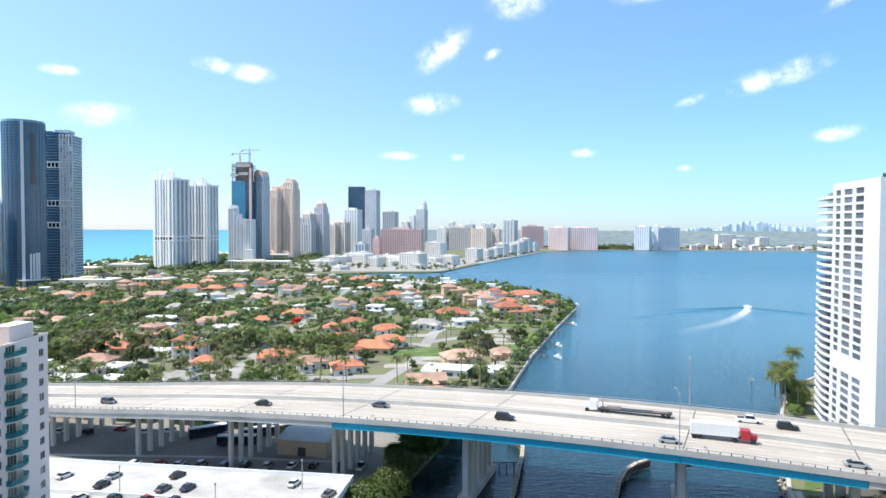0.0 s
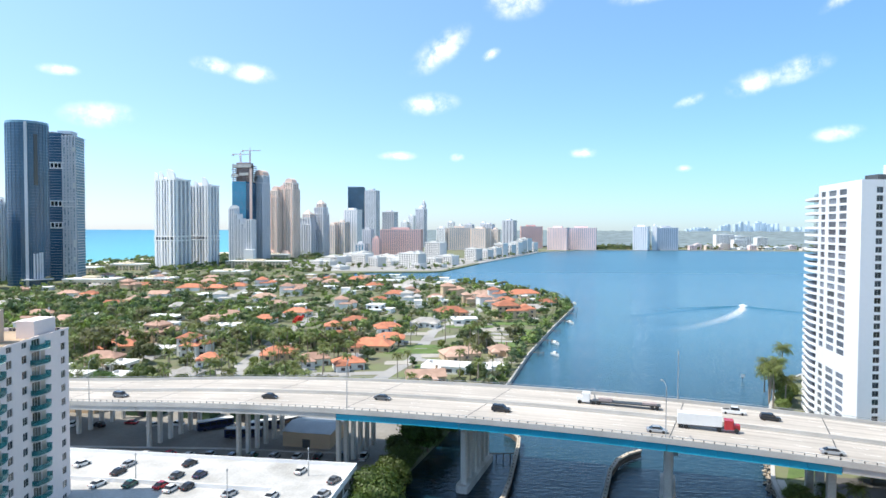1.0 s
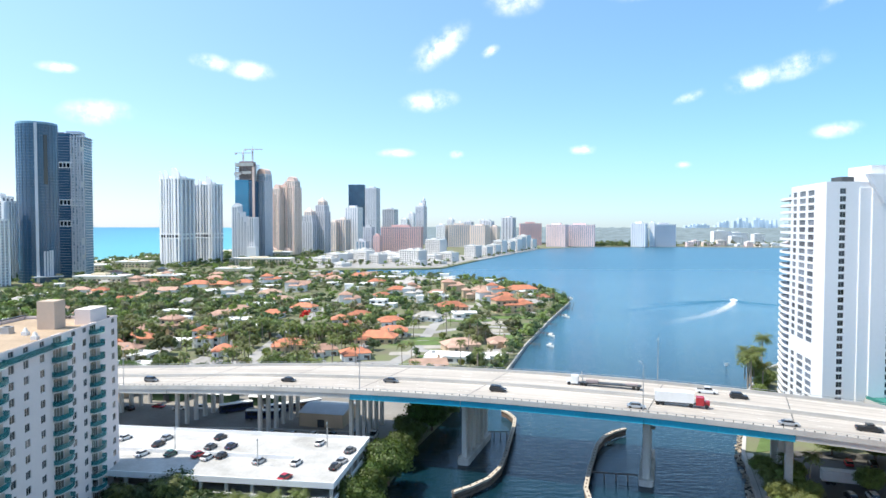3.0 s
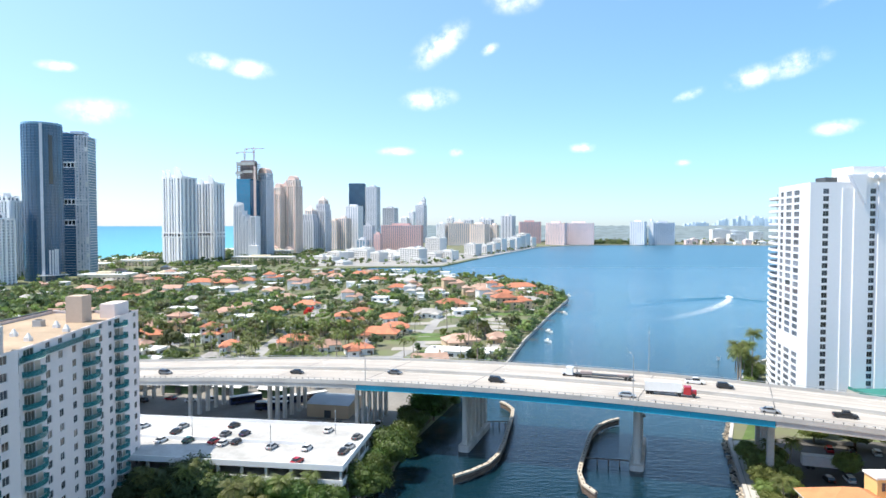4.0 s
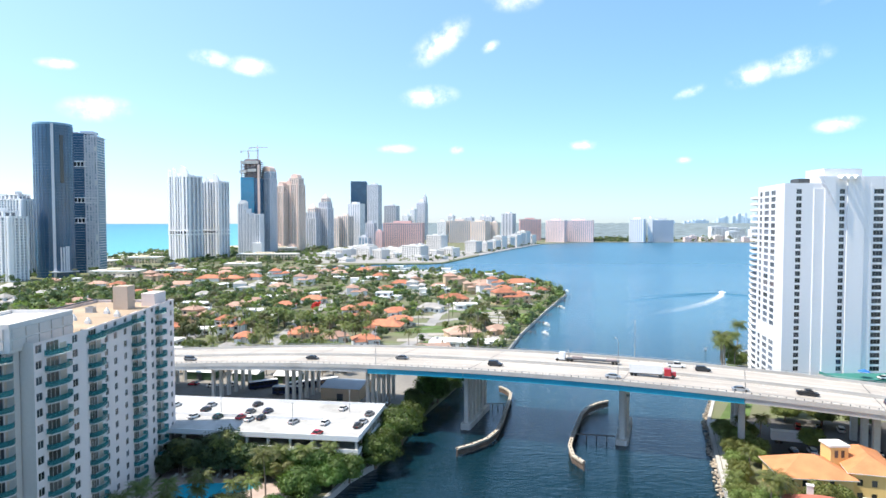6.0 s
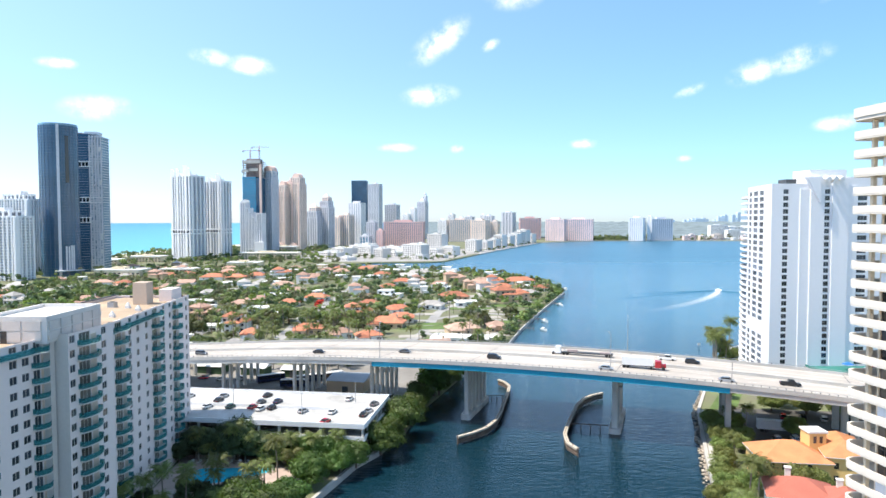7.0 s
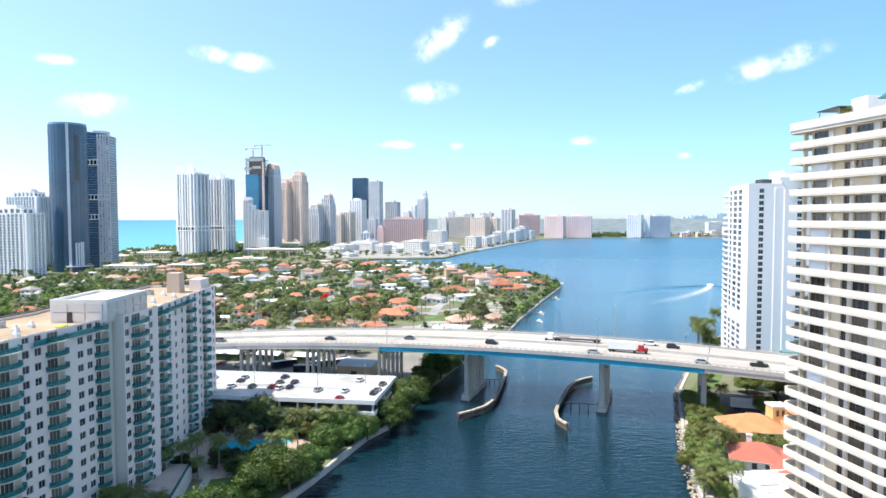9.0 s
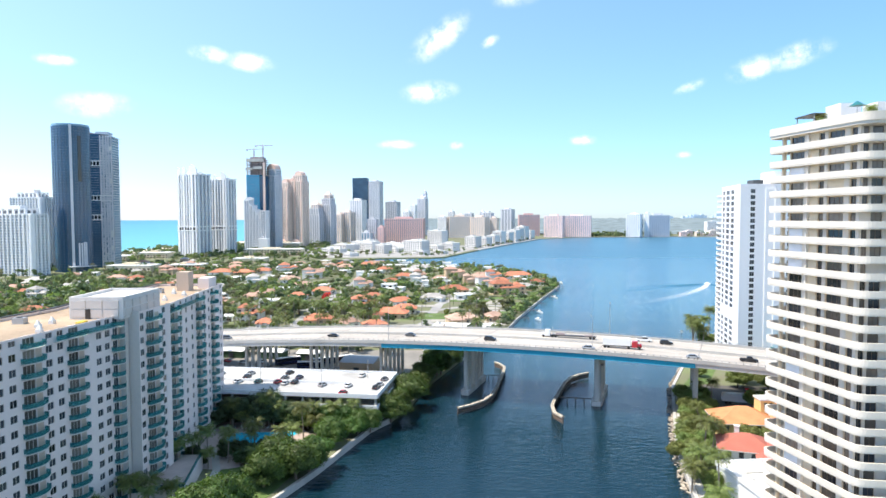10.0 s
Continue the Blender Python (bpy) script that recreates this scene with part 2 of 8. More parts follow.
M = {
    "concrete": mat("concrete", (0.50, 0.48, 0.45), 0.85, var=0.16, scale=0.5, bump=0.3, bscale=3, streak=0.25),
    "pier": mat("pier_concrete", (0.62, 0.60, 0.56), 0.85, var=0.2, scale=0.6, bump=0.3, bscale=3, streak=0.15, col2=(0.52, 0.49, 0.44)),
    "blue_steel": mat("blue_painted_steel", (0.012, 0.33, 0.47), 0.45, var=0.12, scale=0.4, streak=0.3),
    "bronze": mat("bronze_window_frame", (0.16, 0.12, 0.09), 0.45, metal=0.3, var=0.15),
    "grey_steel": mat("grey_steel", (0.42, 0.43, 0.44), 0.5, metal=0.5, var=0.15),
    "dark_steel": mat("dark_steel", (0.08, 0.085, 0.09), 0.5, metal=0.4, var=0.2),
    "tower_white": mat("white_painted_concrete", (0.84, 0.84, 0.85), 0.75, var=0.04, scale=0.25, streak=0.1),
    "cream": mat("cream_painted_concrete", (0.74, 0.675, 0.585), 0.75, var=0.10, scale=0.7, bump=0.15, streak=0.2),
    "cream_wall": mat("cream_stucco", (0.78, 0.65, 0.47), 0.8, var=0.08, scale=0.5),
    "apartment": mat("pale_grey_stucco", (0.86, 0.745, 0.71), 0.8, var=0.06, scale=0.3, bump=0.15, streak=0.12),
    "apartment_trim": mat("warm_grey_concrete", (0.66, 0.61, 0.57), 0.85, var=0.1, scale=0.4, streak=0.2),
    "balcony_wall": mat("tan_balcony_render", (0.60, 0.47, 0.37), 0.85, var=0.1, scale=0.4, streak=0.2),
    "roof_gravel": mat("tan_roof_gravel", (0.42, 0.315, 0.22), 0.95, var=0.3, scale=0.35, bump=0.4, bscale=12),
    "roof_white": mat("white_roof_membrane", (0.78, 0.78, 0.76), 0.8, var=0.1, scale=0.3),
    "teal_glass": glassy("teal_tinted_glass", (0.045, 0.29, 0.31), 0.10, see=0.62, rnd=0.2),
    "teal_rail": mat("teal_painted_rail", (0.02, 0.17, 0.19), 0.5, var=0.1),
    "pane": glassy("dark_window_glass", (0.045, 0.05, 0.06), 0.08, rnd=0.7),
    "pane_pale": glassy("pale_reflecting_window_glass", (0.22, 0.24, 0.28), 0.08, rnd=0.6),
    "pane_warm": glassy("curtained_window_glass", (0.18, 0.15, 0.125), 0.12, rnd=0.75),
    # blue grey lifted paler, which puts slight distance haze into the glass colour
    "far_glass": glassy("blue_grey_facade_glass", (0.30, 0.33, 0.40), 0.2, rnd=0.15),
    "blue_glass": glassy("blue_facade_glass", (0.02, 0.21, 0.35), 0.10, rnd=0.1),
    "navy_glass": glassy("navy_facade_glass", (0.040, 0.105, 0.185), 0.12, rnd=0.1),
    "navy_band": mat("slate_blue_floor_band", (0.085, 0.15, 0.23), 0.4, var=0.1, scale=0.1),
    "copper_wall": mat("copper_pink_render", (0.78, 0.57, 0.48), 0.7, var=0.1, scale=0.1),
    "warm_glass": glassy("bronze_facade_glass", (0.34, 0.26, 0.23), 0.2, rnd=0.15),
    "pale_glass": glassy("pale_blue_facade_glass", (0.16, 0.30, 0.40), 0.15, rnd=0.1),
    "terracotta": mat("terracotta_roof_tiles", (0.50, 0.185, 0.10), 0.85, var=0.25, scale=1.2, bump=0.6, bscale=5, rnd=0.34, col2=(0.42, 0.17, 0.11)),
    "brown_tile": mat("brown_pink_roof_tiles", (0.42, 0.26, 0.20), 0.85, var=0.22, scale=1.2, bump=0.6, bscale=5, rnd=0.25),
    "orange_tile": mat("orange_roof_tiles", (0.60, 0.25, 0.11), 0.8, var=0.2, scale=1.0, bump=0.5, bscale=6),
    "red_tile": mat("red_roof_tiles", (0.43, 0.135, 0.095), 0.8, var=0.12, scale=1.0, bump=0.5, bscale=6),
    "peach_tile": mat("faded_pink_roof_tiles", (0.47, 0.31, 0.24), 0.85, var=0.18, scale=1.0, bump=0.5, bscale=6, rnd=0.15),
    "grey_tile": mat("grey_roof_tiles", (0.40, 0.38, 0.36), 0.85, var=0.18, scale=1.0, bump=0.5, bscale=6, rnd=0.2),
    "house_white": mat("white_house_stucco", (0.78, 0.77, 0.74), 0.8, var=0.07, scale=0.6, rnd=0.08),
    "house_tan": mat("tan_house_stucco", (0.60, 0.45, 0.30), 0.8, var=0.1, scale=0.6, rnd=0.12),
    "house_yellow": mat("yellow_house_stucco", (0.78, 0.55, 0.23), 0.8, var=0.08, scale=0.6),
    "asphalt": mat("asphalt", (0.10, 0.095, 0.09), 0.9, var=0.25, scale=0.3, bump=0.3, bscale=8),
    "street": mat("pale_street_asphalt", (0.34, 0.33, 0.32), 0.9, var=0.18, scale=0.2),
    "forecourt": mat("sandy_pale_paving", (0.39, 0.36, 0.32), 0.9, var=0.15, scale=0.4),
    "pavers": mat("pink_pool_pavers", (0.50, 0.40, 0.36), 0.85, var=0.15, scale=1.0),
    "pool": mat("pool_water", (0.03, 0.50, 0.70), 0.05, var=0.1, scale=0.8, bump=0.3, bscale=1.5),
    "riprap": mat("tan_riprap_stone", (0.40, 0.34, 0.27), 0.9, var=0.3, scale=0.8, bump=0.5, bscale=4, island=0.3),
    "sand": mat("beach_sand", (0.74, 0.66, 0.52), 0.95, var=0.12, scale=0.1),
    "ground": mat("grass_and_soil", (0.120, 0.145, 0.062), 0.95, var=0.4, scale=0.25, bump=0.5, bscale=2, col2=(0.27, 0.24, 0.18)),
    "lawn": mat("mown_lawn", (0.105, 0.165, 0.045), 0.95, var=0.3, scale=0.5),
    "leaf": mat("broad_leaves", (0.145, 0.178, 0.078), 0.6, var=0.35, scale=0.5, rnd=0.42, island=0.3, spec=0.3),
    "leaf_olive": mat("grey_olive_leaves", (0.175, 0.178, 0.110), 0.6, var=0.35, scale=0.4, rnd=0.2, island=0.3, spec=0.3),
    "leaf_deep": mat("deep_green_leaves", (0.085, 0.122, 0.060), 0.55, var=0.35, scale=0.4, rnd=0.2, island=0.3, spec=0.3),
    "leaf_fresh": mat("fresh_green_leaves", (0.175, 0.220, 0.070), 0.6, var=0.3, scale=0.4, rnd=0.2, island=0.3, spec=0.3),
    "leaf_near": mat("glossy_broad_leaves", (0.080, 0.138, 0.032), 0.55, var=0.35, scale=0.5, rnd=0.22, island=0.28, spec=0.4),
    "leaf_palm": mat("palm_fronds", (0.145, 0.180, 0.052), 0.5, var=0.35, scale=0.5, rnd=0.3, island=0.35, spec=0.4),
    "leaf_red": mat("red_blossom", (0.60, 0.03, 0.02), 0.7, var=0.3, scale=0.5, island=0.3),
    # bluish pale tone carries the distance haze in the foliage colour
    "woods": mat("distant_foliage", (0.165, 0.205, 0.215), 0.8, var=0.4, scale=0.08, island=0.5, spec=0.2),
    "leaf_dark": mat("dark_broad_leaves", (0.050, 0.082, 0.030), 0.55, var=0.35, scale=0.5, rnd=0.22, island=0.3, spec=0.4),
    "garage_deck": mat("stained_pale_deck", (0.52, 0.52, 0.515), 0.85, var=0.15, scale=0.5, col2=(0.40, 0.39, 0.375)),
    # dark green for panels that stand in for shade in open tent sides
    "green_canvas": mat("green_canvas", (0.04, 0.085, 0.04), 0.8, var=0.15),
    "green_court": mat("teal_green_deck_paint", (0.035, 0.20, 0.17), 0.8, var=0.15, scale=0.3),
    "plant_grey": mat("grey_plant_room_render", (0.72, 0.69, 0.66), 0.85, var=0.1, scale=0.4),
    "town_wall": mat("white_town_stucco", (0.66, 0.65, 0.63), 0.8, var=0.1, scale=0.1, rnd=0.12),
    "yard": mat("worn_yard_asphalt", (0.25, 0.235, 0.215), 0.9, var=0.25, scale=0.2, bump=0.3, bscale=8),
    "bark": mat("grey_brown_bark", (0.20, 0.15, 0.11), 0.9, var=0.3, scale=2.0, bump=0.6, bscale=8),
    "palm_bark": mat("palm_bark", (0.30, 0.25, 0.20), 0.9, var=0.25, scale=2.0, bump=0.6, bscale=10),
    "timber": mat("weathered_fender_timber", (0.15, 0.11, 0.085), 0.9, var=0.35, scale=1.5, bump=0.6, bscale=6),
    "timber_top": mat("bleached_fender_planks", (0.52, 0.46, 0.38), 0.9, var=0.2, scale=1.5, bump=0.4, bscale=6),
    "rubber": mat("black_rubber", (0.02, 0.02, 0.02), 0.8, var=0.2),
    "lamp_red": mat("red_lens", (0.4, 0.01, 0.01), 0.3, var=0.05),
    "lamp_white": mat("clear_lens", (0.8, 0.8, 0.78), 0.2, var=0.05),
    "car_glass": glassy("dark_car_glass", (0.012, 0.014, 0.018), 0.05, rnd=0.0),
    "foam": mat("white_foam", (0.85, 0.87, 0.88), 0.9, var=0.1, scale=0.4),
    "blue_canvas": mat("blue_canvas", (0.02, 0.16, 0.55), 0.8, var=0.1),
    "crane_red": mat("crane_paint", (0.62, 0.46, 0.42), 0.5, var=0.1),
    "bare_concrete": mat("bare_construction_concrete", (0.38, 0.31, 0.30), 0.9, var=0.25, scale=0.1),
    "brown_wall": mat("brown_pink_concrete", (0.70, 0.48, 0.46), 0.85, var=0.08, scale=0.1),
    "beige_wall": mat("beige_concrete", (0.84, 0.71, 0.63), 0.85, var=0.08, scale=0.1),
    "pink_wall": mat("pink_concrete", (0.87, 0.68, 0.66), 0.85, var=0.1, scale=0.1),
    "grey_wall": mat("grey_tower_concrete", (0.66, 0.67, 0.71), 0.8, var=0.07, scale=0.1),
    "pale_wall": mat("pale_tower_concrete", (0.84, 0.84, 0.85), 0.8, var=0.06, scale=0.1),
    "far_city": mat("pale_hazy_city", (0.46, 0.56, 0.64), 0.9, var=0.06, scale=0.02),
    "yellow": mat("yellow_paint", (0.75, 0.55, 0.05), 0.6, var=0.1),
}
# haze over the far city is imitated by the pale base and a faint emission
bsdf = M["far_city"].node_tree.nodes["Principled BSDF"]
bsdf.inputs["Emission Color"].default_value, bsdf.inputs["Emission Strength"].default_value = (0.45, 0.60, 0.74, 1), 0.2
PAINT = {"white": (0.78, 0.78, 0.77), "black": (0.022, 0.023, 0.025), "silver": (0.42, 0.44, 0.46), "red": (0.42, 0.02, 0.03), "green": (0.02, 0.10, 0.07), "grey": (0.14, 0.15, 0.16), "navy": (0.02, 0.03, 0.08)}
for k, c in PAINT.items():
    M["paint_" + k] = mat(k + "_car_paint", c, 0.25, metal=0.3 if k in ("silver", "grey") else 0.0, var=0.05, spec=0.6)


def road_material():
    """Worn pale concrete carriageway: lengthwise tyre tracks, cross joints and stains, laid out in metres by the UV map."""
    m = mat("bridge_carriageway", (0.50, 0.455, 0.41), 0.85, var=0.14, scale=0.2)
    n, l = m.node_tree.nodes, m.node_tree.links
    b = n["Principled BSDF"]
    base = b.inputs["Base Color"].links[0].from_socket
    uv = n.new("ShaderNodeUVMap")
    mp = n.new("ShaderNodeMapping")
    mp.inputs["Scale"].default_value = (0.012, 0.55, 1)
    l.new(uv.outputs[0], mp.inputs[0])
    st = n.new("ShaderNodeTexNoise")
    st.inputs["Scale"].default_value, st.inputs["Detail"].default_value = 1.0, 4
    l.new(mp.outputs[0], st.inputs["Vector"])
    sm = n.new("ShaderNodeMapRange")
    sm.inputs["From Min"].default_value, sm.inputs["From Max"].default_value = 0.35, 0.7
    sm.inputs["To Min"].default_value, sm.inputs["To Max"].default_value = 0.74, 1.06
    l.new(st.outputs["Fac"], sm.inputs["Value"])
    mx = n.new("ShaderNodeMix")
    mx.data_type, mx.blend_type = "RGBA", "MULTIPLY"
    mx.inputs[0].default_value = 1
    l.new(base, mx.inputs[6])
    l.new(sm.outputs[0], mx.inputs[7])
    l.new(mx.outputs[2], b.inputs["Base Color"])
    return m


def water_material():
    """Channel, bay and sea: dark green-blue, turning to turquoise over the shallow sand off the beach; wind ripples as relief."""
    m = bpy.data.materials.new("water")
    m.use_nodes = True
    n, l = m.node_tree.nodes, m.node_tree.links
    b = n["Principled BSDF"]
    b.inputs["Roughness"].default_value, b.inputs["IOR"].default_value = 0.06, 1.33
    b.inputs["Specular IOR Level"].default_value = 0.5
    tc = n.new("ShaderNodeTexCoord")
    sp = n.new("ShaderNodeSeparateXYZ")
    l.new(tc.outputs["Object"], sp.inputs[0])
    sea = n.new("ShaderNodeMapRange")
    sea.inputs["From Min"].default_value, sea.inputs["From Max"].default_value = -560, -600
    l.new(sp.outputs[0], sea.inputs["Value"])
    shoal = n.new("ShaderNodeMapRange")
    shoal.inputs["From Min"].default_value, shoal.inputs["From Max"].default_value = -640, -2200
    l.new(sp.outputs[0], shoal.inputs["Value"])
    seacol = n.new("ShaderNodeMix")
    seacol.data_type = "RGBA"
    seacol.inputs[6].default_value, seacol.inputs[7].default_value = (0.075, 0.38, 0.43, 1), (0.01, 0.20, 0.32, 1)
    l.new(shoal.outputs[0], seacol.inputs[0])
    patch = n.new("ShaderNodeTexNoise")
    patch.inputs["Scale"].default_value, patch.inputs["Detail"].default_value = 0.006, 5
    l.new(tc.outputs["Object"], patch.inputs["Vector"])
    baycol = n.new("ShaderNodeMix")
    baycol.data_type = "RGBA"
    baycol.inputs[6].default_value, baycol.inputs[7].default_value = (0.026, 0.112, 0.185, 1), (0.054, 0.180, 0.270, 1)
    l.new(patch.outputs["Fac"], baycol.inputs[0])
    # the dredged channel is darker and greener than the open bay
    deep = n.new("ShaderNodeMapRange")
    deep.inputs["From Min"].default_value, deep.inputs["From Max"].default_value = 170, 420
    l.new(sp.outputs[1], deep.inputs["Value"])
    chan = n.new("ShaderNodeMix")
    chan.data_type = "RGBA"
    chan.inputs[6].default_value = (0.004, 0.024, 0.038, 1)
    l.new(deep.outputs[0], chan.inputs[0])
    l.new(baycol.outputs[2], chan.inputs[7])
    allcol = n.new("ShaderNodeMix")
    allcol.data_type = "RGBA"
    l.new(sea.outputs[0], allcol.inputs[0])
    l.new(chan.outputs[2], allcol.inputs[6])
    l.new(seacol.outputs[2], allcol.inputs[7])
    l.new(allcol.outputs[2], b.inputs["Base Color"])
    rough = n.new("ShaderNodeMapRange")
    rough.inputs["From Min"].default_value, rough.inputs["From Max"].default_value = 200, 1100
    rough.inputs["To Min"].default_value, rough.inputs["To Max"].default_value = 0.06, 0.30
    l.new(sp.outputs[1], rough.inputs["Value"])
    l.new(rough.outputs[0], b.inputs["Roughness"])
    height = None
    for sc, stretch, amount in ((0.07, 2.2, 0.8), (0.26, 2.8, 1.3), (0.85, 2.4, 0.6)):
        mp, ns = n.new("ShaderNodeMapping"), n.new("ShaderNodeTexNoise")
        mp.inputs["Rotation"].default_value = (0, 0, 0.25)
        mp.inputs["Scale"].default_value = (1, stretch, 1)
        ns.inputs["Scale"].default_value, ns.inputs["Detail"].default_value = sc, 3
        l.new(tc.outputs["Object"], mp.inputs[0])
        l.new(mp.outputs[0], ns.inputs["Vector"])
        k = n.new("ShaderNodeMath")
        k.operation = "MULTIPLY_ADD"
        k.inputs[1].default_value = amount
        l.new(ns.outputs["Fac"], k.inputs[0])
        if height is None:
            k.inputs[2].default_value = 0
        else:
            l.new(height, k.inputs[2])
        height = k.outputs[0]
    bp = n.new("ShaderNodeBump")
    bp.inputs["Strength"].default_value, bp.inputs["Distance"].default_value = 0.2, 1.0
    l.new(height, bp.inputs["Height"])
    l.new(bp.outputs[0], b.inputs["Normal"])
    return m


def wake_material():
    """Foam that thins out along and across the wake, by its UV map and a ragged noise."""
    m = mat("wake_foam", (0.86, 0.88, 0.89), 0.9, var=0.08, scale=0.4)
    n, l = m.node_tree.nodes, m.node_tree.links
    uv, sp = n.new("ShaderNodeUVMap"), n.new("ShaderNodeSeparateXYZ")
    l.new(uv.outputs[0], sp.inputs[0])
    ns = n.new("ShaderNodeTexNoise")
    ns.inputs["Scale"].default_value, ns.inputs["Detail"].default_value = 0.35, 6
    l.new(n.new("ShaderNodeTexCoord").outputs["Object"], ns.inputs["Vector"])

    def op(kind, a, b):
        k = n.new("ShaderNodeMath")
        k.operation = kind
        for i, v in enumerate((a, b)):
            if isinstance(v, float):
                k.inputs[i].default_value = v
            else:
                l.new(v, k.inputs[i])
        return k.outputs[0]
    across = op("MULTIPLY", op("MULTIPLY", sp.outputs[1], op("SUBTRACT", 1.0, sp.outputs[1])), 4.0)
    fade = op("POWER", op("SUBTRACT", 1.0, sp.outputs[0]), 1.3)
    cover_ = op("MULTIPLY", op("MULTIPLY", across, fade), op("ADD", op("MULTIPLY", ns.outputs["Fac"], 1.6), 0.1))
    l.new(op("MINIMUM", cover_, 1.0), n["Principled BSDF"].inputs["Alpha"])
    return m


def let_light_through(m, share):
    """Leaves pass part of the light on."""
    n, l = m.node_tree.nodes, m.node_tree.links
    b = n["Principled BSDF"]
    tr, mx = n.new("ShaderNodeBsdfTranslucent"), n.new("ShaderNodeMixShader")
    mx.inputs[0].default_value = share
    gain = n.new("ShaderNodeMix")
    gain.data_type, gain.blend_type = "RGBA", "MULTIPLY"
    gain.inputs[0].default_value = 1.0
    gain.inputs[7].default_value = (1.6, 1.7, 0.9, 1)
    l.new(b.inputs["Base Color"].links[0].from_socket, gain.inputs[6])
    l.new(gain.outputs[2], tr.inputs[0])
    l.new(b.outputs[0], mx.inputs[1])
    l.new(tr.outputs[0], mx.inputs[2])
    l.new(mx.outputs[0], n["Material Output"].inputs["Surface"])


for k in ("leaf", "leaf_near", "leaf_palm", "leaf_olive", "leaf_deep", "leaf_fresh"):
    let_light_through(M[k], 0.28)
let_light_through(M["leaf_dark"], 0.2)
M["wake"] = wake_material()
M["road"] = road_material()
M["water"] = water_material()


# ---- mesh helpers ----
from mathutils.geometry import tessellate_polygon

rng = random.Random(7)


def thing(name, label, category, m=None, group="", kind=""):
    ob = new(name)
    ob.empty_display_size = 0.5
    if m is not None:
        ob.matrix_basis = m
    return tagged(ob, label, category, group, kind)


def part(name, bm, material, parent=None, label="", smooth=False):
    """One mesh object from a bmesh, under a thing or a part."""
    me = bpy.data.meshes.new(name)
    bm.to_mesh(me)
    bm.free()
    me.materials.append(material)
    if smooth:
        for p in me.polygons:
            p.use_smooth = True
    ob = new(name, me)
    ob.parent = parent
    if label:
        ob["label"] = label
    return ob


def again(ob, parent, m, name=""):
    """Another object on the same mesh, with its sub-parts, under parent at the local pose m."""
    o = new(name or ob.name.split(".")[0], ob.data)
    o.parent, o.matrix_basis = parent, m
    if "label" in ob:
        o["label"] = ob["label"]
    for c in ob.children:
        again(c, o, c.matrix_basis.copy())
    return o


def raw(name, verts, faces, material, parent=None, label="", smooth=False):
    me = bpy.data.meshes.new(name)
    me.from_pydata(verts, [], faces)
    me.materials.append(material)
    if smooth:
        for p in me.polygons:
            p.use_smooth = True
    ob = new(name, me)
    ob.parent = parent
    if label:
        ob["label"] = label
    return ob


def box(bm, x0, x1, y0, y1, z0, z1):
    v = [bm.verts.new((x, y, z)) for z in (z0, z1) for x, y in ((x0, y0), (x1, y0), (x1, y1), (x0, y1))]
    for f in ((3, 2, 1, 0), (4, 5, 6, 7), (0, 1, 5, 4), (1, 2, 6, 5), (2, 3, 7, 6), (3, 0, 4, 7)):
        bm.faces.new([v[i] for i in f])
    return bm


def bx(x0, x1, y0, y1, z0, z1):
    return box(bmesh.new(), x0, x1, y0, y1, z0, z1)


def prism(bm, pts, z0, z1, bottom=True):
    lo = [bm.verts.new((x, y, z0)) for x, y in pts]
    hi = [bm.verts.new((x, y, z1)) for x, y in pts]
    n = len(pts)
    for i in range(n):
        j = (i + 1) % n
        bm.faces.new((lo[i], lo[j], hi[j], hi[i]))
    for loop, flip in ((hi, False), (lo, True)):
        if flip and not bottom:
            continue
        if n <= 8:
            bm.faces.new(loop[::-1] if flip else loop)
            continue
        for a, b, c in tessellate_polygon([[v.co for v in loop]]):
            va, vb, vc = loop[a], loop[b], loop[c]
            up = (vb.co - va.co).cross(vc.co - va.co).z > 0
            bm.faces.new((va, vb, vc) if up != flip else (va, vc, vb))
    return bm


def rod(bm, p, q, r0, r1=None, n=8, cap=True):
    p, q = Vector(p), Vector(q)
    r1 = r0 if r1 is None else r1
    rot = (q - p).to_track_quat("Z", "Y")
    a, b = [], []
    for i in range(n):
        t = 2 * math.pi * i / n
        d = rot @ Vector((math.cos(t), math.sin(t), 0))
        a.append(bm.verts.new(p + d * r0))
        b.append(bm.verts.new(q + d * r1))
    for i in range(n):
        j = (i + 1) % n
        bm.faces.new((a[i], a[j], b[j], b[i]))
    if cap:
        bm.faces.new(a[::-1])
        bm.faces.new(b)
    return bm


def ribbon(bm, pts, w0, w1, z0, z1):
    """A wall or strip along a plan line, from w0 to w1 metres to the left of it."""
    rows = []
    for i, p in enumerate(pts):
        a, b = Vector(pts[max(i - 1, 0)]), Vector(pts[min(i + 1, len(pts) - 1)])
        d = (b - a).normalized()
        s = Vector((-d.y, d.x))
        q0, q1 = Vector(p) + s * w0, Vector(p) + s * w1
        rows.append([bm.verts.new((*q, z)) for q, z in ((q0, z0), (q1, z0), (q1, z1), (q0, z1))])
    for a, b in zip(rows, rows[1:]):
        for i in range(4):
            j = (i + 1) % 4
            bm.faces.new((a[i], b[i], b[j], a[j])[::-1])
    bm.faces.new(rows[0])
    bm.faces.new(rows[-1][::-1])
    return bm


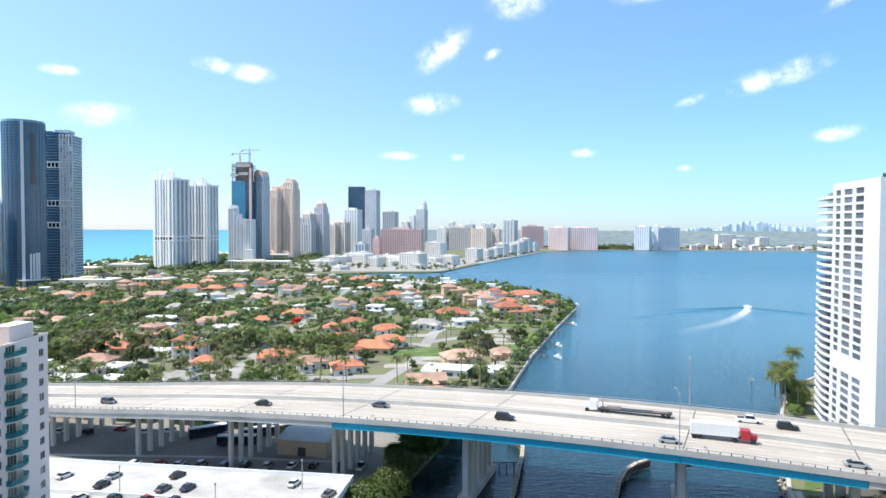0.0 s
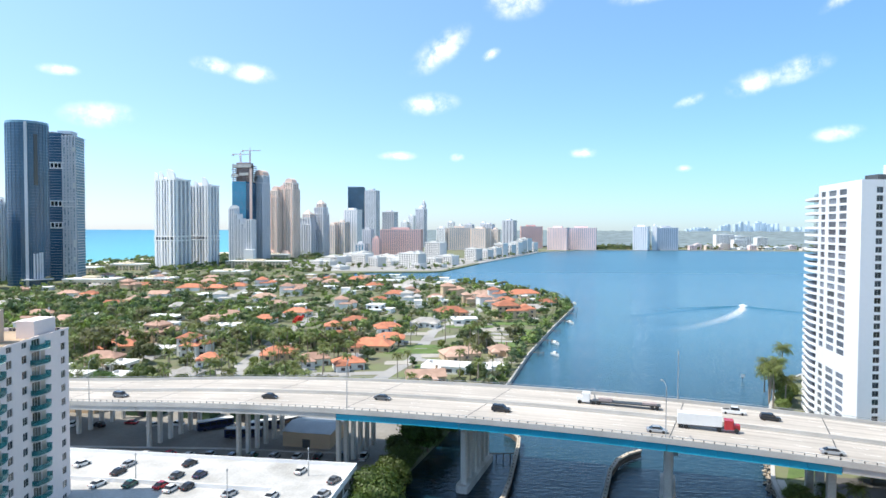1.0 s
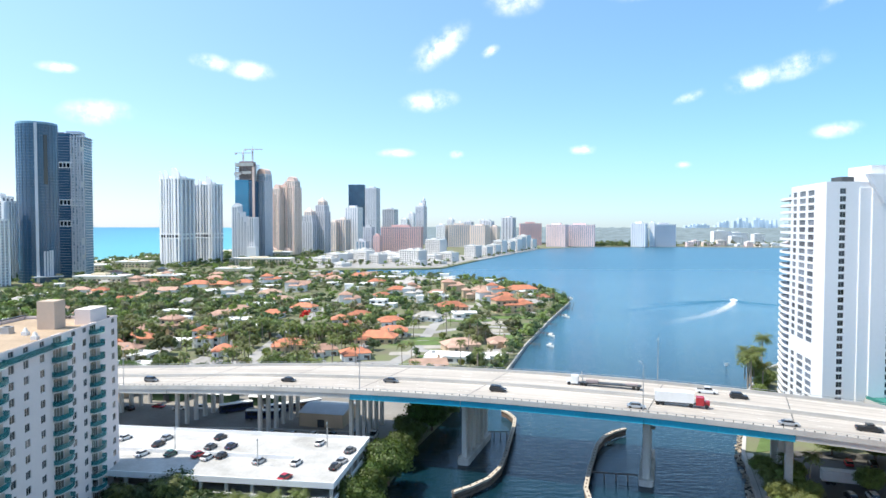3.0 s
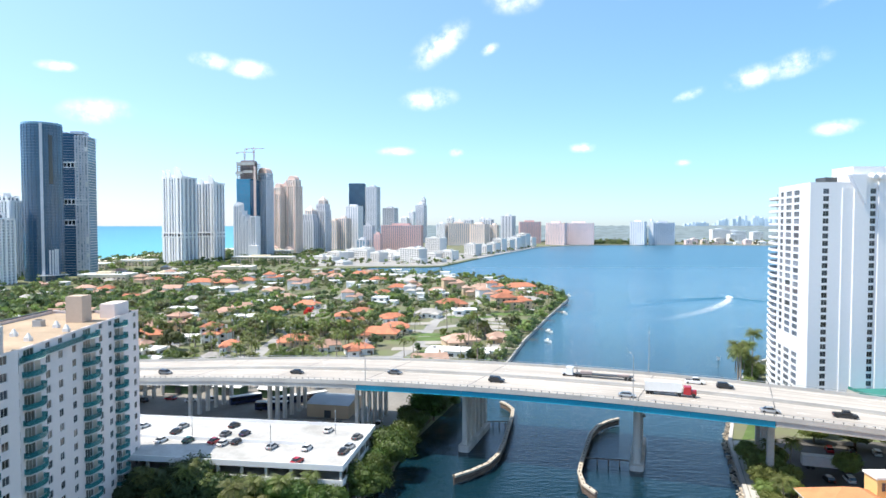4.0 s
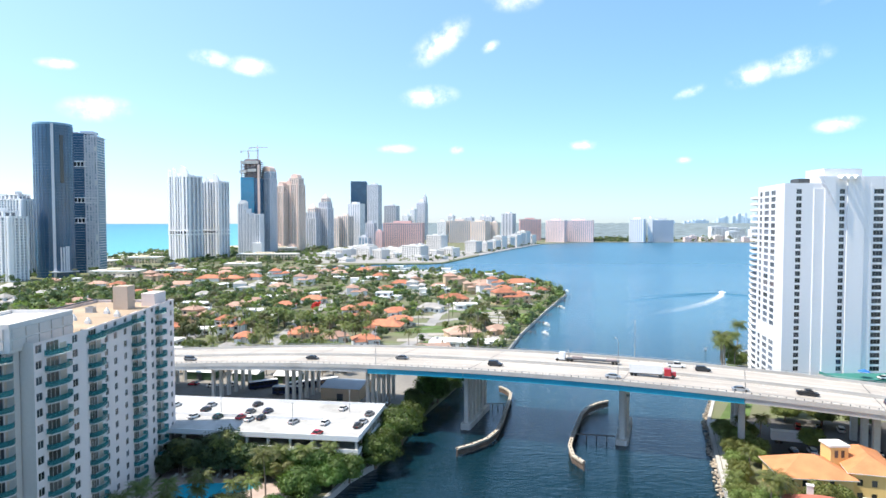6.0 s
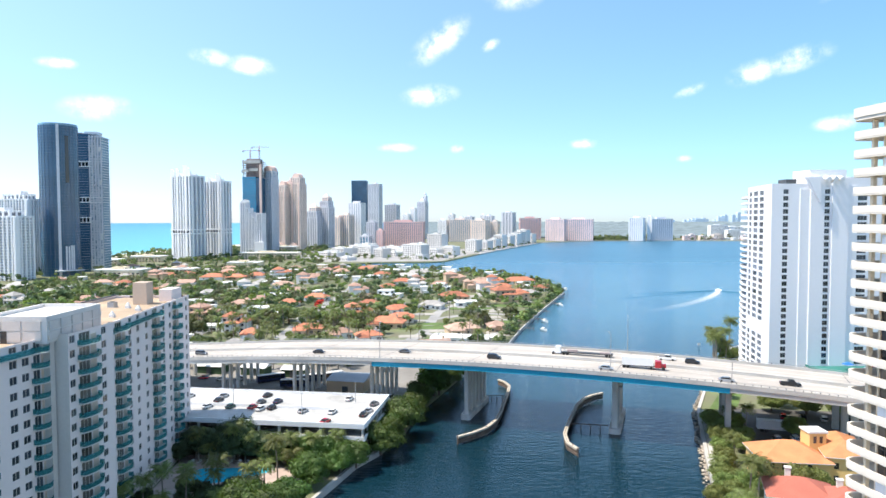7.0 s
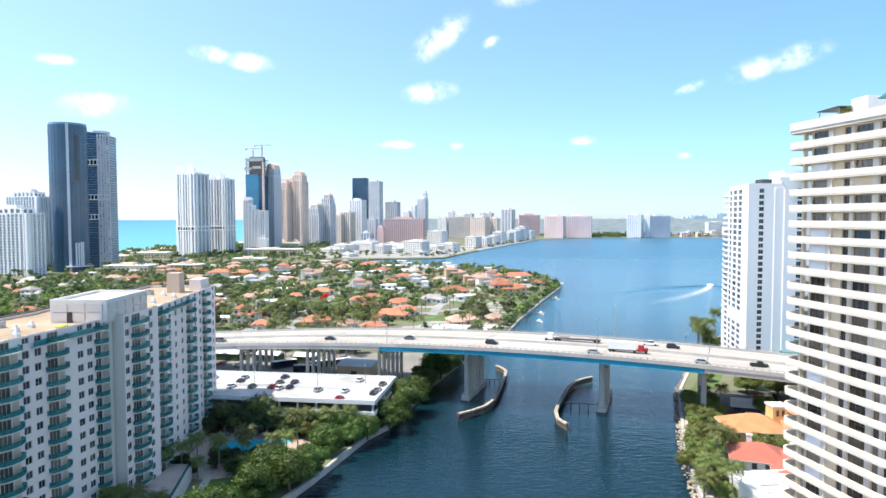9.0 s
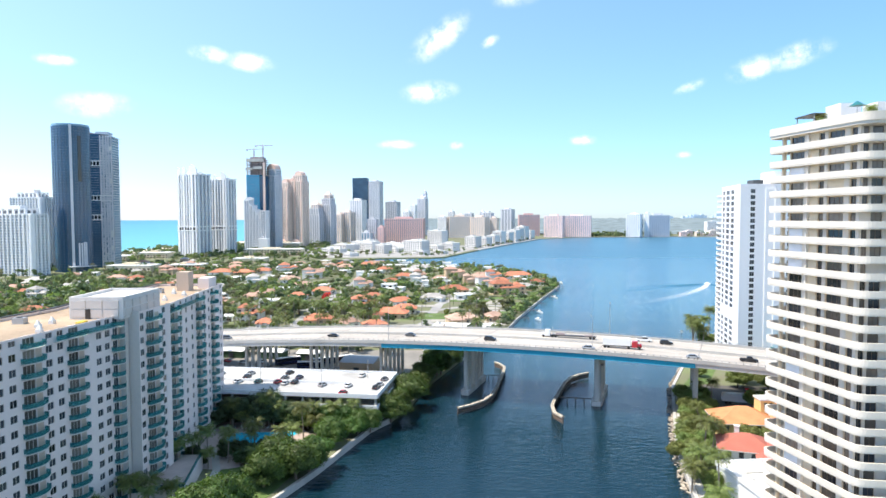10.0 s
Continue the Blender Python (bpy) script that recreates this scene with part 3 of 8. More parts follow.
def rounded(pts, radius, n=6):
    """A plan outline with its corners rounded."""
    out = []
    k = len(pts)
    for i in range(k):
        p, a, b = Vector(pts[i]), Vector(pts[i - 1]), Vector(pts[(i + 1) % k])
        r = radius[i] if isinstance(radius, (list, tuple)) else radius
        u, v = (a - p).normalized(), (b - p).normalized()
        for j in range(n + 1):
            t = j / n
            out.append(tuple(p + u * r * (1 - t) ** 2 + v * r * t ** 2))
    return out


def wall_with_holes(bm, o, u, length, z0, z1, holes, depth):
    """A wall face from plan point o along u with rectangular openings (a, b, low, high) and reveals of that depth; its outside is to the right of u."""
    o, u = Vector(o), Vector(u).normalized()
    inn = Vector((-u.y, u.x))
    us = sorted({0.0, length, *[h[0] for h in holes], *[h[1] for h in holes]})
    zs = sorted({z0, z1, *[h[2] for h in holes], *[h[3] for h in holes]})
    cache = {}

    def v(a, z, d=0.0):
        key = (round(a, 3), round(z, 3), d)
        if key not in cache:
            p = o + u * a + inn * d
            cache[key] = bm.verts.new((p.x, p.y, z))
        return cache[key]
    starts = {}
    for h in holes:
        for i, a in enumerate(us[:-1]):
            if h[0] - 1e-6 <= a < h[1] - 1e-6:
                for j, z in enumerate(zs[:-1]):
                    if h[2] - 1e-6 <= z < h[3] - 1e-6:
                        starts[(i, j)] = True
    for i in range(len(us) - 1):
        j = 0
        while j < len(zs) - 1:
            if (i, j) in starts:
                j += 1
                continue
            bm.faces.new((v(us[i], zs[j]), v(us[i + 1], zs[j]), v(us[i + 1], zs[j + 1]), v(us[i], zs[j + 1])))
            j += 1
    for a, b, lo, hi in holes:
        ring = [(a, lo), (b, lo), (b, hi), (a, hi)]
        for k in range(4):
            p, q = ring[k], ring[(k + 1) % 4]
            bm.faces.new((v(*q), v(*p), v(*p, depth), v(*q, depth)))
    return bm


def along(o, u, a, out=0.0, z=0.0):
    """The pose at a metres along a wall line, its local x along the wall and its local -y outwards."""
    o, u = Vector(o), Vector(u).normalized()
    p = o + u * a + Vector((u.y, -u.x)) * out
    return Matrix.Translation((p.x, p.y, z)) @ Matrix.Rotation(math.atan2(u.y, u.x), 4, "Z")


def window_unit(w, h, bars, glass, sash, parent, single=True):
    """A window: a sash with its panes set back in it, seen from local -y; origin at the middle of its foot."""
    t = 0.07
    step = (w - t) / bars
    cells = [(i * step + t, (i + 1) * step, t, h - t) for i in range(bars)]
    bm = wall_with_holes(bmesh.new(), (-w / 2, 0), (1, 0), w, 0, h, cells, 0.04)
    if single:
        for a, b, lo, hi in cells:
            bm.faces.new([bm.verts.new((-w / 2 + x, 0.04, z)) for x, z in ((a, lo), (b, lo), (b, hi), (a, hi))])
    bmesh.ops.remove_doubles(bm, verts=bm.verts, dist=0.0005)
    if single:
        for f in bm.faces:
            f.material_index = 1 if f.calc_center_median().y > 0.039 else 0
    ob = part("window", bm, sash, parent)
    if single:
        ob.data.materials.append(glass)
    else:
        part("pane", bx(-w / 2 + t / 2, w / 2 - t / 2, 0.042, 0.055, t / 2, h - t / 2), glass, ob)
    return ob


# ---- water and land ----
def far_rise(y):
    """The far ground and sea lift towards the horizon, which lies beyond the sheet's end."""
    return 0.0 if y < 2300 else 47.0 * ((y - 2300) / 2550) ** 1.15


wv, wf = [], []
xs_w = [-4900 + 140 * i for i in range(71)]
ys_w = [-600, -200, 200, 600, 1000, 1400, 1800, 2150] + [2300 + 150 * i for i in range(18)]
for y in ys_w:
    for x in xs_w:
        wv.append((x, y, far_rise(y)))
for j in range(len(ys_w) - 1):
    for i in range(len(xs_w) - 1):
        a = j * len(xs_w) + i
        wf.append((a, a + 1, a + 1 + len(xs_w), a + len(xs_w)))
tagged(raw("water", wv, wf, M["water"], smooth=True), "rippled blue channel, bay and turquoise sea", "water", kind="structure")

SHORE_WEST = [(-66, -300), (-55, 30), (-43.5, 72), (-36.8, 90), (-26.4, 124), (-20.4, 135), (-14.5, 154), (-10, 178), (5, 226), (28, 279), (46, 348), (75, 443), (108, 545)]
SHORE_TIP = [(113, 575), (109, 612), (88, 690), (43, 773), (-25, 848), (-165, 885), (-182, 905), (-176, 928), (-105, 978), (-22, 985), (2, 1010)]
SHORE_BAY = [(69, 1232), (144, 1463), (277, 1844), (420, 1985), (471, 1997), (762, 2022), (900, 1990), (1078, 1952), (1600, 1900), (2600, 1850)]
COAST = [(2600, 2320), (-560, 2320), (-575, 1736), (-622, 1414), (-640, 1195), (-676, 1006), (-720, 500), (-780, -300)]
LAND = prism(bmesh.new(), SHORE_WEST + SHORE_TIP + SHORE_BAY + COAST, -1.0, 1.5, bottom=False)
tagged(part("ground", LAND, M["ground"]), "grassy low island ground with bare sandy patches", "ground", kind="structure")
SHORE_EAST = [(48, -300), (52, 40), (57, 72), (64, 103), (72, 129), (87, 174), (100, 201), (122, 246), (147, 285), (230, 360), (700, 480)]
tagged(part("ground", prism(bmesh.new(), [(700, -300), (700, 480)] + SHORE_EAST[::-1][1:], -1.0, 1.5, bottom=False), M["ground"]),
       "grassy ground on the condominium bank", "ground", kind="structure")
for line, side in ((SHORE_WEST[:6], 1), (SHORE_WEST[8:] + SHORE_TIP[:5], 1), (SHORE_EAST, -1)):
    bm = ribbon(bmesh.new(), line, -0.15, side * 0.75, -0.9, 1.75) if side > 0 else ribbon(bmesh.new(), line, side * 0.9, 0.15, -0.9, 1.85)
    tagged(part("seawall", bm, M["concrete"]), "pale concrete seawall cap along the water", "seawall", kind="structure")
bm = ribbon(bmesh.new(), SHORE_BAY[:8], -0.3, 3.0, -0.9, 1.9)
tagged(part("seawall", bm, M["concrete"]), "far concrete bulkhead of the bay shore", "seawall", kind="structure")
beach = [(-574, 1736), (-621, 1414), (-639, 1195), (-675, 1006), (-719, 500), (-779, -300)]
tagged(part("beach", ribbon(bmesh.new(), beach, -6, 55, -0.9, 1.75), M["sand"]), "pale sand beach along the sea", "beach", kind="structure")
# distant land: low rising sheet with wooded bumps, haze painted into its colour
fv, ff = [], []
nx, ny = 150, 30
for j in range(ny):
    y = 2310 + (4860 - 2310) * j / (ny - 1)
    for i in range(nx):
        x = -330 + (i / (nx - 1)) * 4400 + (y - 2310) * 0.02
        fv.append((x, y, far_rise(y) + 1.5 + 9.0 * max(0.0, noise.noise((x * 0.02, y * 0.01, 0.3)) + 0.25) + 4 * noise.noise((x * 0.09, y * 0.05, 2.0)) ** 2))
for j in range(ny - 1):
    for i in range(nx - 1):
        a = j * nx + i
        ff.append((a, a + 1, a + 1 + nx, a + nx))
tagged(raw("backdrop", fv, ff, M["woods"]), "distant wooded shore below the horizon, haze put into its colour", "backdrop", kind="structure")


town = [(-205, 1000), (-105, 1000), (-5, 1015), (55, 1230), (100, 1420), (-20, 1450), (-270, 1430), (-310, 1120)]
quay = [(66, 1236), (140, 1464), (272, 1842), (226, 1900), (60, 1500), (100, 1424), (57, 1230)]
tagged(part("pavement", prism(bmesh.new(), quay, 1.4, 1.56), M["street"]), "pale paved quay along the bay shore", "pavement", kind="structure")
tagged(part("pavement", prism(bmesh.new(), town, 1.4, 1.54), M["street"]), "pale paved shopping strip and car parks", "pavement", kind="structure")


def inside(x, y, poly):
    hit, j = False, len(poly) - 1
    for i in range(len(poly)):
        (xi, yi), (xj, yj) = poly[i], poly[j]
        if (yi > y) != (yj > y) and x < (xj - xi) * (y - yi) / (yj - yi) + xi:
            hit = not hit
        j = i
    return hit


# ---- the bridge ----
def edge_near(x):
    return 160.3 - 0.325 * x - 0.0002 * x * x


def edge_far(x):
    return 196.5 - 0.268 * x - 0.00025 * x * x


def road_z(x):
    z = 21.4 - 3.4e-4 * (min(max(x, -95), 150) - 25) ** 2
    return z - 0.055 * max(0, -95 - x) - 0.055 * max(0, x - 150)


def deck_at(x, v, dz=0.0):
    return Vector((x, edge_near(x) + (edge_far(x) - edge_near(x)) * v, road_z(x) + dz))


def sweep(bm, x0, x1, v0, v1, d0, d1, step=6.0, uv=False):
    """A bar along the deck between two crosswise fractions and two heights over the road."""
    n = max(1, round((x1 - x0) / step))
    rows = []
    for i in range(n + 1):
        x = x0 + (x1 - x0) * i / n
        rows.append([bm.verts.new(deck_at(x, v, d)) for v, d in ((v0, d0), (v1, d0), (v1, d1), (v0, d1))])
    lay = bm.loops.layers.uv.new("UVMap") if uv else None
    for i, (a, b) in enumerate(zip(rows, rows[1:])):
        for k in range(4):
            m = (k + 1) % 4
            f = bm.faces.new((a[k], b[k], b[m], a[m])[::-1])
            if uv:
                for lp in f.loops:
                    c = lp.vert.co
                    lp[lay].uv = (c.x, c.y + 0.31 * c.x)
    bm.faces.new(rows[0])
    bm.faces.new(rows[-1][::-1])
    return bm


bridge = thing("bridge", "long pale concrete road bridge with blue steel girders over the channel", "bridge")
X0, X1 = -180, 190
SUPPORTS = [-178, -147, -116, -86.5, -57, -27.0, 4.2, 49.0, 80.5, 112, 143, 174]
BLUE = (-27.0, 80.5)
part("deck_slab", sweep(bmesh.new(), X0, X1, 0.0, 1.0, -0.4, 0.0), M["concrete"], bridge)
part("carriageway", sweep(bmesh.new(), X0, X1, 0.022, 0.488, 0.004, 0.05, uv=True), M["road"], bridge, "worn pale concrete carriageway with tyre tracks")
part("carriageway", sweep(bmesh.new(), X0, X1, 0.512, 0.978, 0.004, 0.05, uv=True), M["road"], bridge, "worn pale concrete carriageway with tyre tracks")
for v0, v1 in ((0.0, 0.013), (0.987, 1.0)):
    part("parapet", sweep(bmesh.new(), X0, X1, v0, v1, 0.004, 0.86), M["concrete"], bridge)
part("median_barrier", sweep(bmesh.new(), X0, X1, 0.490, 0.510, 0.004, 0.30), M["concrete"], bridge)
part("median_barrier", sweep(bmesh.new(), X0, X1, 0.495, 0.505, 0.304, 0.95), M["concrete"], bridge)
part("handrail", sweep(bmesh.new(), X0, X1, 0.004, 0.008, 1.30, 1.38), M["grey_steel"], bridge)
part("handrail", sweep(bmesh.new(), X0, X1, 0.992, 0.996, 1.30, 1.38), M["grey_steel"], bridge)
post = part("rail_post", rod(bmesh.new(), (0, 0, 0.86), (0, 0, 1.32), 0.12, 0.09, 6), M["dark_steel"], bridge)
post.matrix_basis = Matrix.Translation(deck_at(-140, 0.006))
for i in range(1, 135):
    again(post, bridge, Matrix.Translation(deck_at(-140 + 2.0 * i, 0.006)))
for i in range(20):
    again(post, bridge, Matrix.Translation(deck_at(-120 + 12 * i, 0.994)))
# lane lines: pale dashes
for v in (0.135, 0.25, 0.365, 0.635, 0.75, 0.865):
    bm = bmesh.new()
    for i in range(30):
        x = X0 + 12.2 * i + 3 * v
        if x < X1 - 4:
            sweep(bm, x, x + 3, v - 0.0022, v + 0.0022, 0.052, 0.058)
    tagged(part("lane_marking", bm, M["roof_white"], bridge), kind="stuff")
for v in (0.055, 0.455, 0.545, 0.945):
    part("edge_line", sweep(bmesh.new(), X0, X1, v - 0.002, v + 0.002, 0.052, 0.058), M["roof_white"], bridge)
# expansion joints over the piers
for x in SUPPORTS[1:-1]:
    bm = bmesh.new()
    for s in range(12):
        v0, v1 = 0.02 + 0.08 * s, 0.02 + 0.08 * (s + 1)
        a, b = deck_at(x + 16.0 * v0, v0, 0.054), deck_at(x + 16.0 * v1, v1, 0.054)
        o = Vector((0.13, 0, 0))
        f = [bm.verts.new(p) for p in (a - o, a + o, b + o, b - o)]
        bm.faces.new(f)
        f2 = [bm.verts.new(p + Vector((0, 0, 0.006))) for p in (a - o, a + o, b + o, b - o)]
        bm.faces.new(f2)
    part("expansion_joint", bm, M["dark_steel"], bridge)
# girders span by span
for a, b in zip(SUPPORTS, SUPPORTS[1:]):
    blue = BLUE[0] - 1 < a and b < BLUE[1] + 1
    for v in (0.016, 0.21, 0.40, 0.60, 0.79, 0.976):
        w = 0.009
        if blue:
            g = part("girder", sweep(bmesh.new(), a + 0.06, b - 0.06, v - w * 0.5, v + w * 0.5, -1.95, -0.404), M["blue_steel"], bridge, "bright blue painted steel girder")
            part("flange", sweep(bmesh.new(), a + 0.06, b - 0.06, v - w * 1.1, v + w * 1.1, -2.06, -1.954), M["blue_steel"], g)
            part("flange", sweep(bmesh.new(), a + 0.06, b - 0.06, v - w * 1.0, v + w * 1.1, -0.62, -0.51), M["blue_steel"], g)
            if v < 0.1:
                for k in range(1, int((b - a) / 3.2)):
                    x = a + 3.2 * k
                    part("stiffener", sweep(bmesh.new(), x, x + 0.06, v - w * 0.95, v - w * 0.52, -1.95, -0.63, step=9), M["blue_steel"], g)
        else:
            part("girder", sweep(bmesh.new(), a + 0.06, b - 0.06, v - w, v + w, -1.75, -0.404), M["concrete"], bridge)


def pier(x, ground, kind, columns):
    """A row of columns under the deck with its cap beam; stands square to the deck line."""
    d = Vector((0.34, 1.0, 0)).normalized()
    o = Vector((x + (3.7 if x > 40 else 1.3 if x > 0 else -1.2), edge_near(x) + 10.0, 0))
    top = road_z(x) - (2.08 if BLUE[0] - 1 <= x <= BLUE[1] + 1 else 1.77)
    length = 24.0
    turn = math.atan2(d.y, d.x)
    m = Matrix.Translation((o.x, o.y, 0)) @ Matrix.Rotation(turn, 4, "Z")
    pr = part("pier", bx(-1.6, length + 1.6, -0.95, 0.95, top - 1.35, top - 0.02), M["pier"], bridge)
    pr.matrix_basis = m
    if kind == "wall":
        part("wall", prism(bmesh.new(), rounded([(0, -1.0), (length, -1.0), (length, 1.0), (0, 1.0)], 0.7, 3), 1.6, top - 1.354), M["pier"], pr)
        part("footing", prism(bmesh.new(), rounded([(-1.4, -1.9), (length + 1.4, -1.9), (length + 1.4, 1.9), (-1.4, 1.9)], 1.2, 4), -1.0, 1.596), M["pier"], pr)
        part("access_platform", bx(0.5, 3.0, -2.2, -1.02, top - 4.4, top - 4.25), M["grey_steel"], pr)
        part("ladder", bx(0.9, 1.3, -1.2, -1.04, 2.0, top - 4.5), M["grey_steel"], pr)
    else:
        for k in range(columns):
            y = 0.8 + (length - 1.6) * k / (columns - 1)
            sq = 0.72 if kind == "water" else (0.6 if x < 0 else 0.9)
            part("column", prism(bmesh.new(), rounded([(y - sq, -sq), (y + sq, -sq), (y + sq, sq), (y - sq, sq)], 0.25, 2), ground, top - 1.354), M["pier"], pr)
        if kind == "water":
            part("footing", prism(bmesh.new(), rounded([(-1.2, -1.7), (length + 1.2, -1.7), (length + 1.2, 1.7), (-1.2, 1.7)], 0.9, 3), -1.0, ground - 0.004), M["pier"], pr)
            part("strut_wall", bx(1.4, length - 1.4, 0.1, 0.45, ground, top - 5.5), M["pier"], pr)
    return pr


for x in SUPPORTS:
    if x == 4.2:
        pier(x, 1.9, "water", 6)
    elif x == 49.0:
        pier(x, 0, "wall", 0)
    else:
        pier(x, 1.45, "land", 6 if x < 0 else 3)


def fender(pts, label):
    """A timber fender: two courses of wales on piles with a bleached plank cap."""
    f = thing("fender", label, "bridge fender", group="channel fenders")
    for z0, z1, w, mm, nm in ((0.3, 0.95, 0.30, "timber", "wale"), (1.2, 1.85, 0.30, "timber", "wale"), (2.1, 2.6, 0.55, "timber_top", "cap")):
        part(nm, ribbon(bmesh.new(), pts, -w, w, z0, z1), M[mm], f)
    for a, b in zip(pts, pts[1:]):
        a, b = Vector(a), Vector(b)
        n = max(1, int((b - a).length / 2.2))
        for i in range(n):
            p = a.lerp(b, i / n)
            part("post", rod(bmesh.new(), (p.x, p.y, -1), (p.x, p.y, 2.75 + 0.15 * rng.random()), 0.22, 0.2, 7), M["timber"], f)
    return f


FL = [(2.0, 143.5), (6.5, 147), (11.5, 152.5), (15.0, 160), (17.5, 170), (20.2, 184), (22.8, 197), (24.0, 205), (22.6, 211.5), (20.5, 215)]
FR = [(36.5, 132.5), (34.6, 138), (35.2, 146), (37.8, 155), (41.5, 166), (45.5, 178), (49.5, 186), (54.0, 191), (58.5, 194)]
fl = fender(FL, "curved timber fender with bleached cap beside the channel pier")
fr = fender(FR, "curved timber fender with bleached cap beside the wall pier")
for f, a, b in ((fl, (13.5, 192, 1.5), (21.6, 192, 1.5)), (fr, (39.0, 158, 1.6), (51.0, 155.6, 1.6))):
    part("walkway", ribbon(bmesh.new(), [a[:2], b[:2]], -0.35, 0.35, 1.9, 2.05), M["timber"], f)
    for t in (0.3, 0.55, 0.8):
        p = Vector(a).lerp(Vector(b), t)
        part("post", rod(bmesh.new(), (p.x, p.y, -1), (p.x, p.y, 1.89), 0.16, 0.16, 6), M["timber"], f)


def street_lamp(p, h, arm, label, group="bridge lamps"):
    s = thing("street_lamp", label, "street lamp", Matrix.Translation(p), group)
    bm = bmesh.new()
    rod(bm, (0, 0, 0), (0, 0, h * 0.93), 0.13, 0.08, 8)
    part("pole", bm, M["grey_steel"], s)
    if arm:
        bm = bmesh.new()
        pts = [Vector((0, -arm * (t / 6), h * 0.93 + (h * 0.07) * math.sin(t / 6 * math.pi / 2))) for t in range(7)]
        for a, b in zip(pts, pts[1:]):
            rod(bm, a, b, 0.07, 0.06, 6)
        part("arm", bm, M["grey_steel"], s)
        part("lamp_head", bx(-0.2, 0.2, *sorted((-arm - math.copysign(0.9, arm), -arm)), h - 0.12, h + 0.08), M["grey_steel"], s)
    else:
        part("lamp_head", rod(bmesh.new(), (0, 0, h * 0.935), (0, 0, h), 0.25, 0.12, 8), M["grey_steel"], s)
    return s


street_lamp(deck_at(63.4, 0.988, 0.86), 13.0, 0, "tall slim grey pole at the bridge's far parapet")
for x in (-102, -24, 48.7, 121):
    street_lamp(deck_at(x, 0.006, 0.86), 12.0, -2.4, "grey steel street lamp with curved arm on the bridge")


# ---- the apartment block on the west bank ----
FLOOR, ROOF = 2.85, 46.2
LEVELS = [1.6 + FLOOR * k for k in range(16)]
apartment = thing("apartment_building", "pale grey apartment block with stacked curved teal-glass balconies", "apartment building")


def curved_balcony(w, deep, parent):
    """A bowed slab with a teal glass railing and a top rail; origin at the middle of its back edge, bow towards local -y."""
    def bow(r, n=8):
        return [(-w / 2 + w * i / n, -(r * (0.55 + 0.45 * math.sin(math.pi * i / n)))) for i in range(n + 1)]
    out = bow(deep)
    slab = part("balcony", prism(bmesh.new(), out + [(w / 2, 0), (-w / 2, 0)], -0.2, 0.0), M["apartment_trim"], parent)
    inner = bow(deep - 0.06)
    bm = bmesh.new()
    line = [(-w / 2 + 0.03, 0)] + [(max(-w / 2 + 0.03, min(w / 2 - 0.03, x)), y) for x, y in inner] + [(w / 2 - 0.03, 0)]
    ribbon(bm, line, -0.02, 0.02, 0.06, 0.94)
    ribbon(bm, line, -0.05, 0.05, 0.944, 1.0)
    part("railing", bm, M["teal_glass"], slab, "teal tinted glass railing")
    return slab


def block_front(o, u, length, stacks, columns, parent, top=ROOF, terraces=()):
    """One front of the block: stacks are (middle, width) of balconies with doors behind, columns are middles of single windows."""
    holes = []
    for c, w in stacks:
        for z in LEVELS:
            holes.append((c - w / 2 + 0.5, c + w * 0.14, z + 0.05, z + 2.3))
    for c in columns:
        for z in LEVELS[1:]:
            holes.append((c - 0.85, c + 0.85, z + 0.75, z + 2.25))
    part("wall", wall_with_holes(bmesh.new(), o, u, length, 1.5, top, holes, 0.35), M["apartment"], parent)
    for c, w in stacks:
        p = part("render_panel", bx(c + w * 0.14 + 0.15, c + w / 2 - 0.25, -0.03, -0.004, 1.6, top - 1.2), M["balcony_wall"], parent, "tan rendered wall behind the balconies")
        p.matrix_basis = along(o, u, 0, 0, 0)
    kinds = {}
    for a, b, lo, hi in holes:
        w, h = round(b - a, 2), round(hi - lo, 2)
        key = (w, h)
        m = along(o, u, (a + b) / 2, -0.10, lo)
        if key not in kinds:
            kinds[key] = window_unit(w, h, 2 if w < 2 else max(3, round(w / 1.4)), M["pane_warm"] if w > 2 else M["pane"], M["apartment_trim"], parent)
            kinds[key].matrix_basis = m
        else:
            again(kinds[key], parent, m)
    shapes = {}
    for c, w in stacks:
        for k, z in enumerate(LEVELS[1:]):
            m = along(o, u, c, 0.0, z)
            if w not in shapes:
                shapes[w] = curved_balcony(w, 1.9, parent)
                shapes[w].matrix_basis = m
            else:
                again(shapes[w], parent, m)
    for a, b in terraces:
        z = LEVELS[-1] - 0.1
        m = along(o, u, 0, 0, 0)
        t = part("terrace_railing", bx(a, b, -0.75, -0.70, z, z + 1.05), M["teal_glass"], parent, "teal tinted glass railing")
        t.matrix_basis = m
        t2 = part("terrace_slab", bx(a, b, -0.85, -0.004, z - 0.2, z), M["apartment_trim"], parent)
        t2.matrix_basis = m


# outlines: south wing, the projecting bay at the bend, north wing
V_S, V_B, V_N = (-77.6, 139.0), (-73.2, 84.0), (-76.6, 70.5)
E_N = (-91.0, -16.0)


def run(a, b):
    d = Vector(b) - Vector(a)
    return d.length, d.normalized()


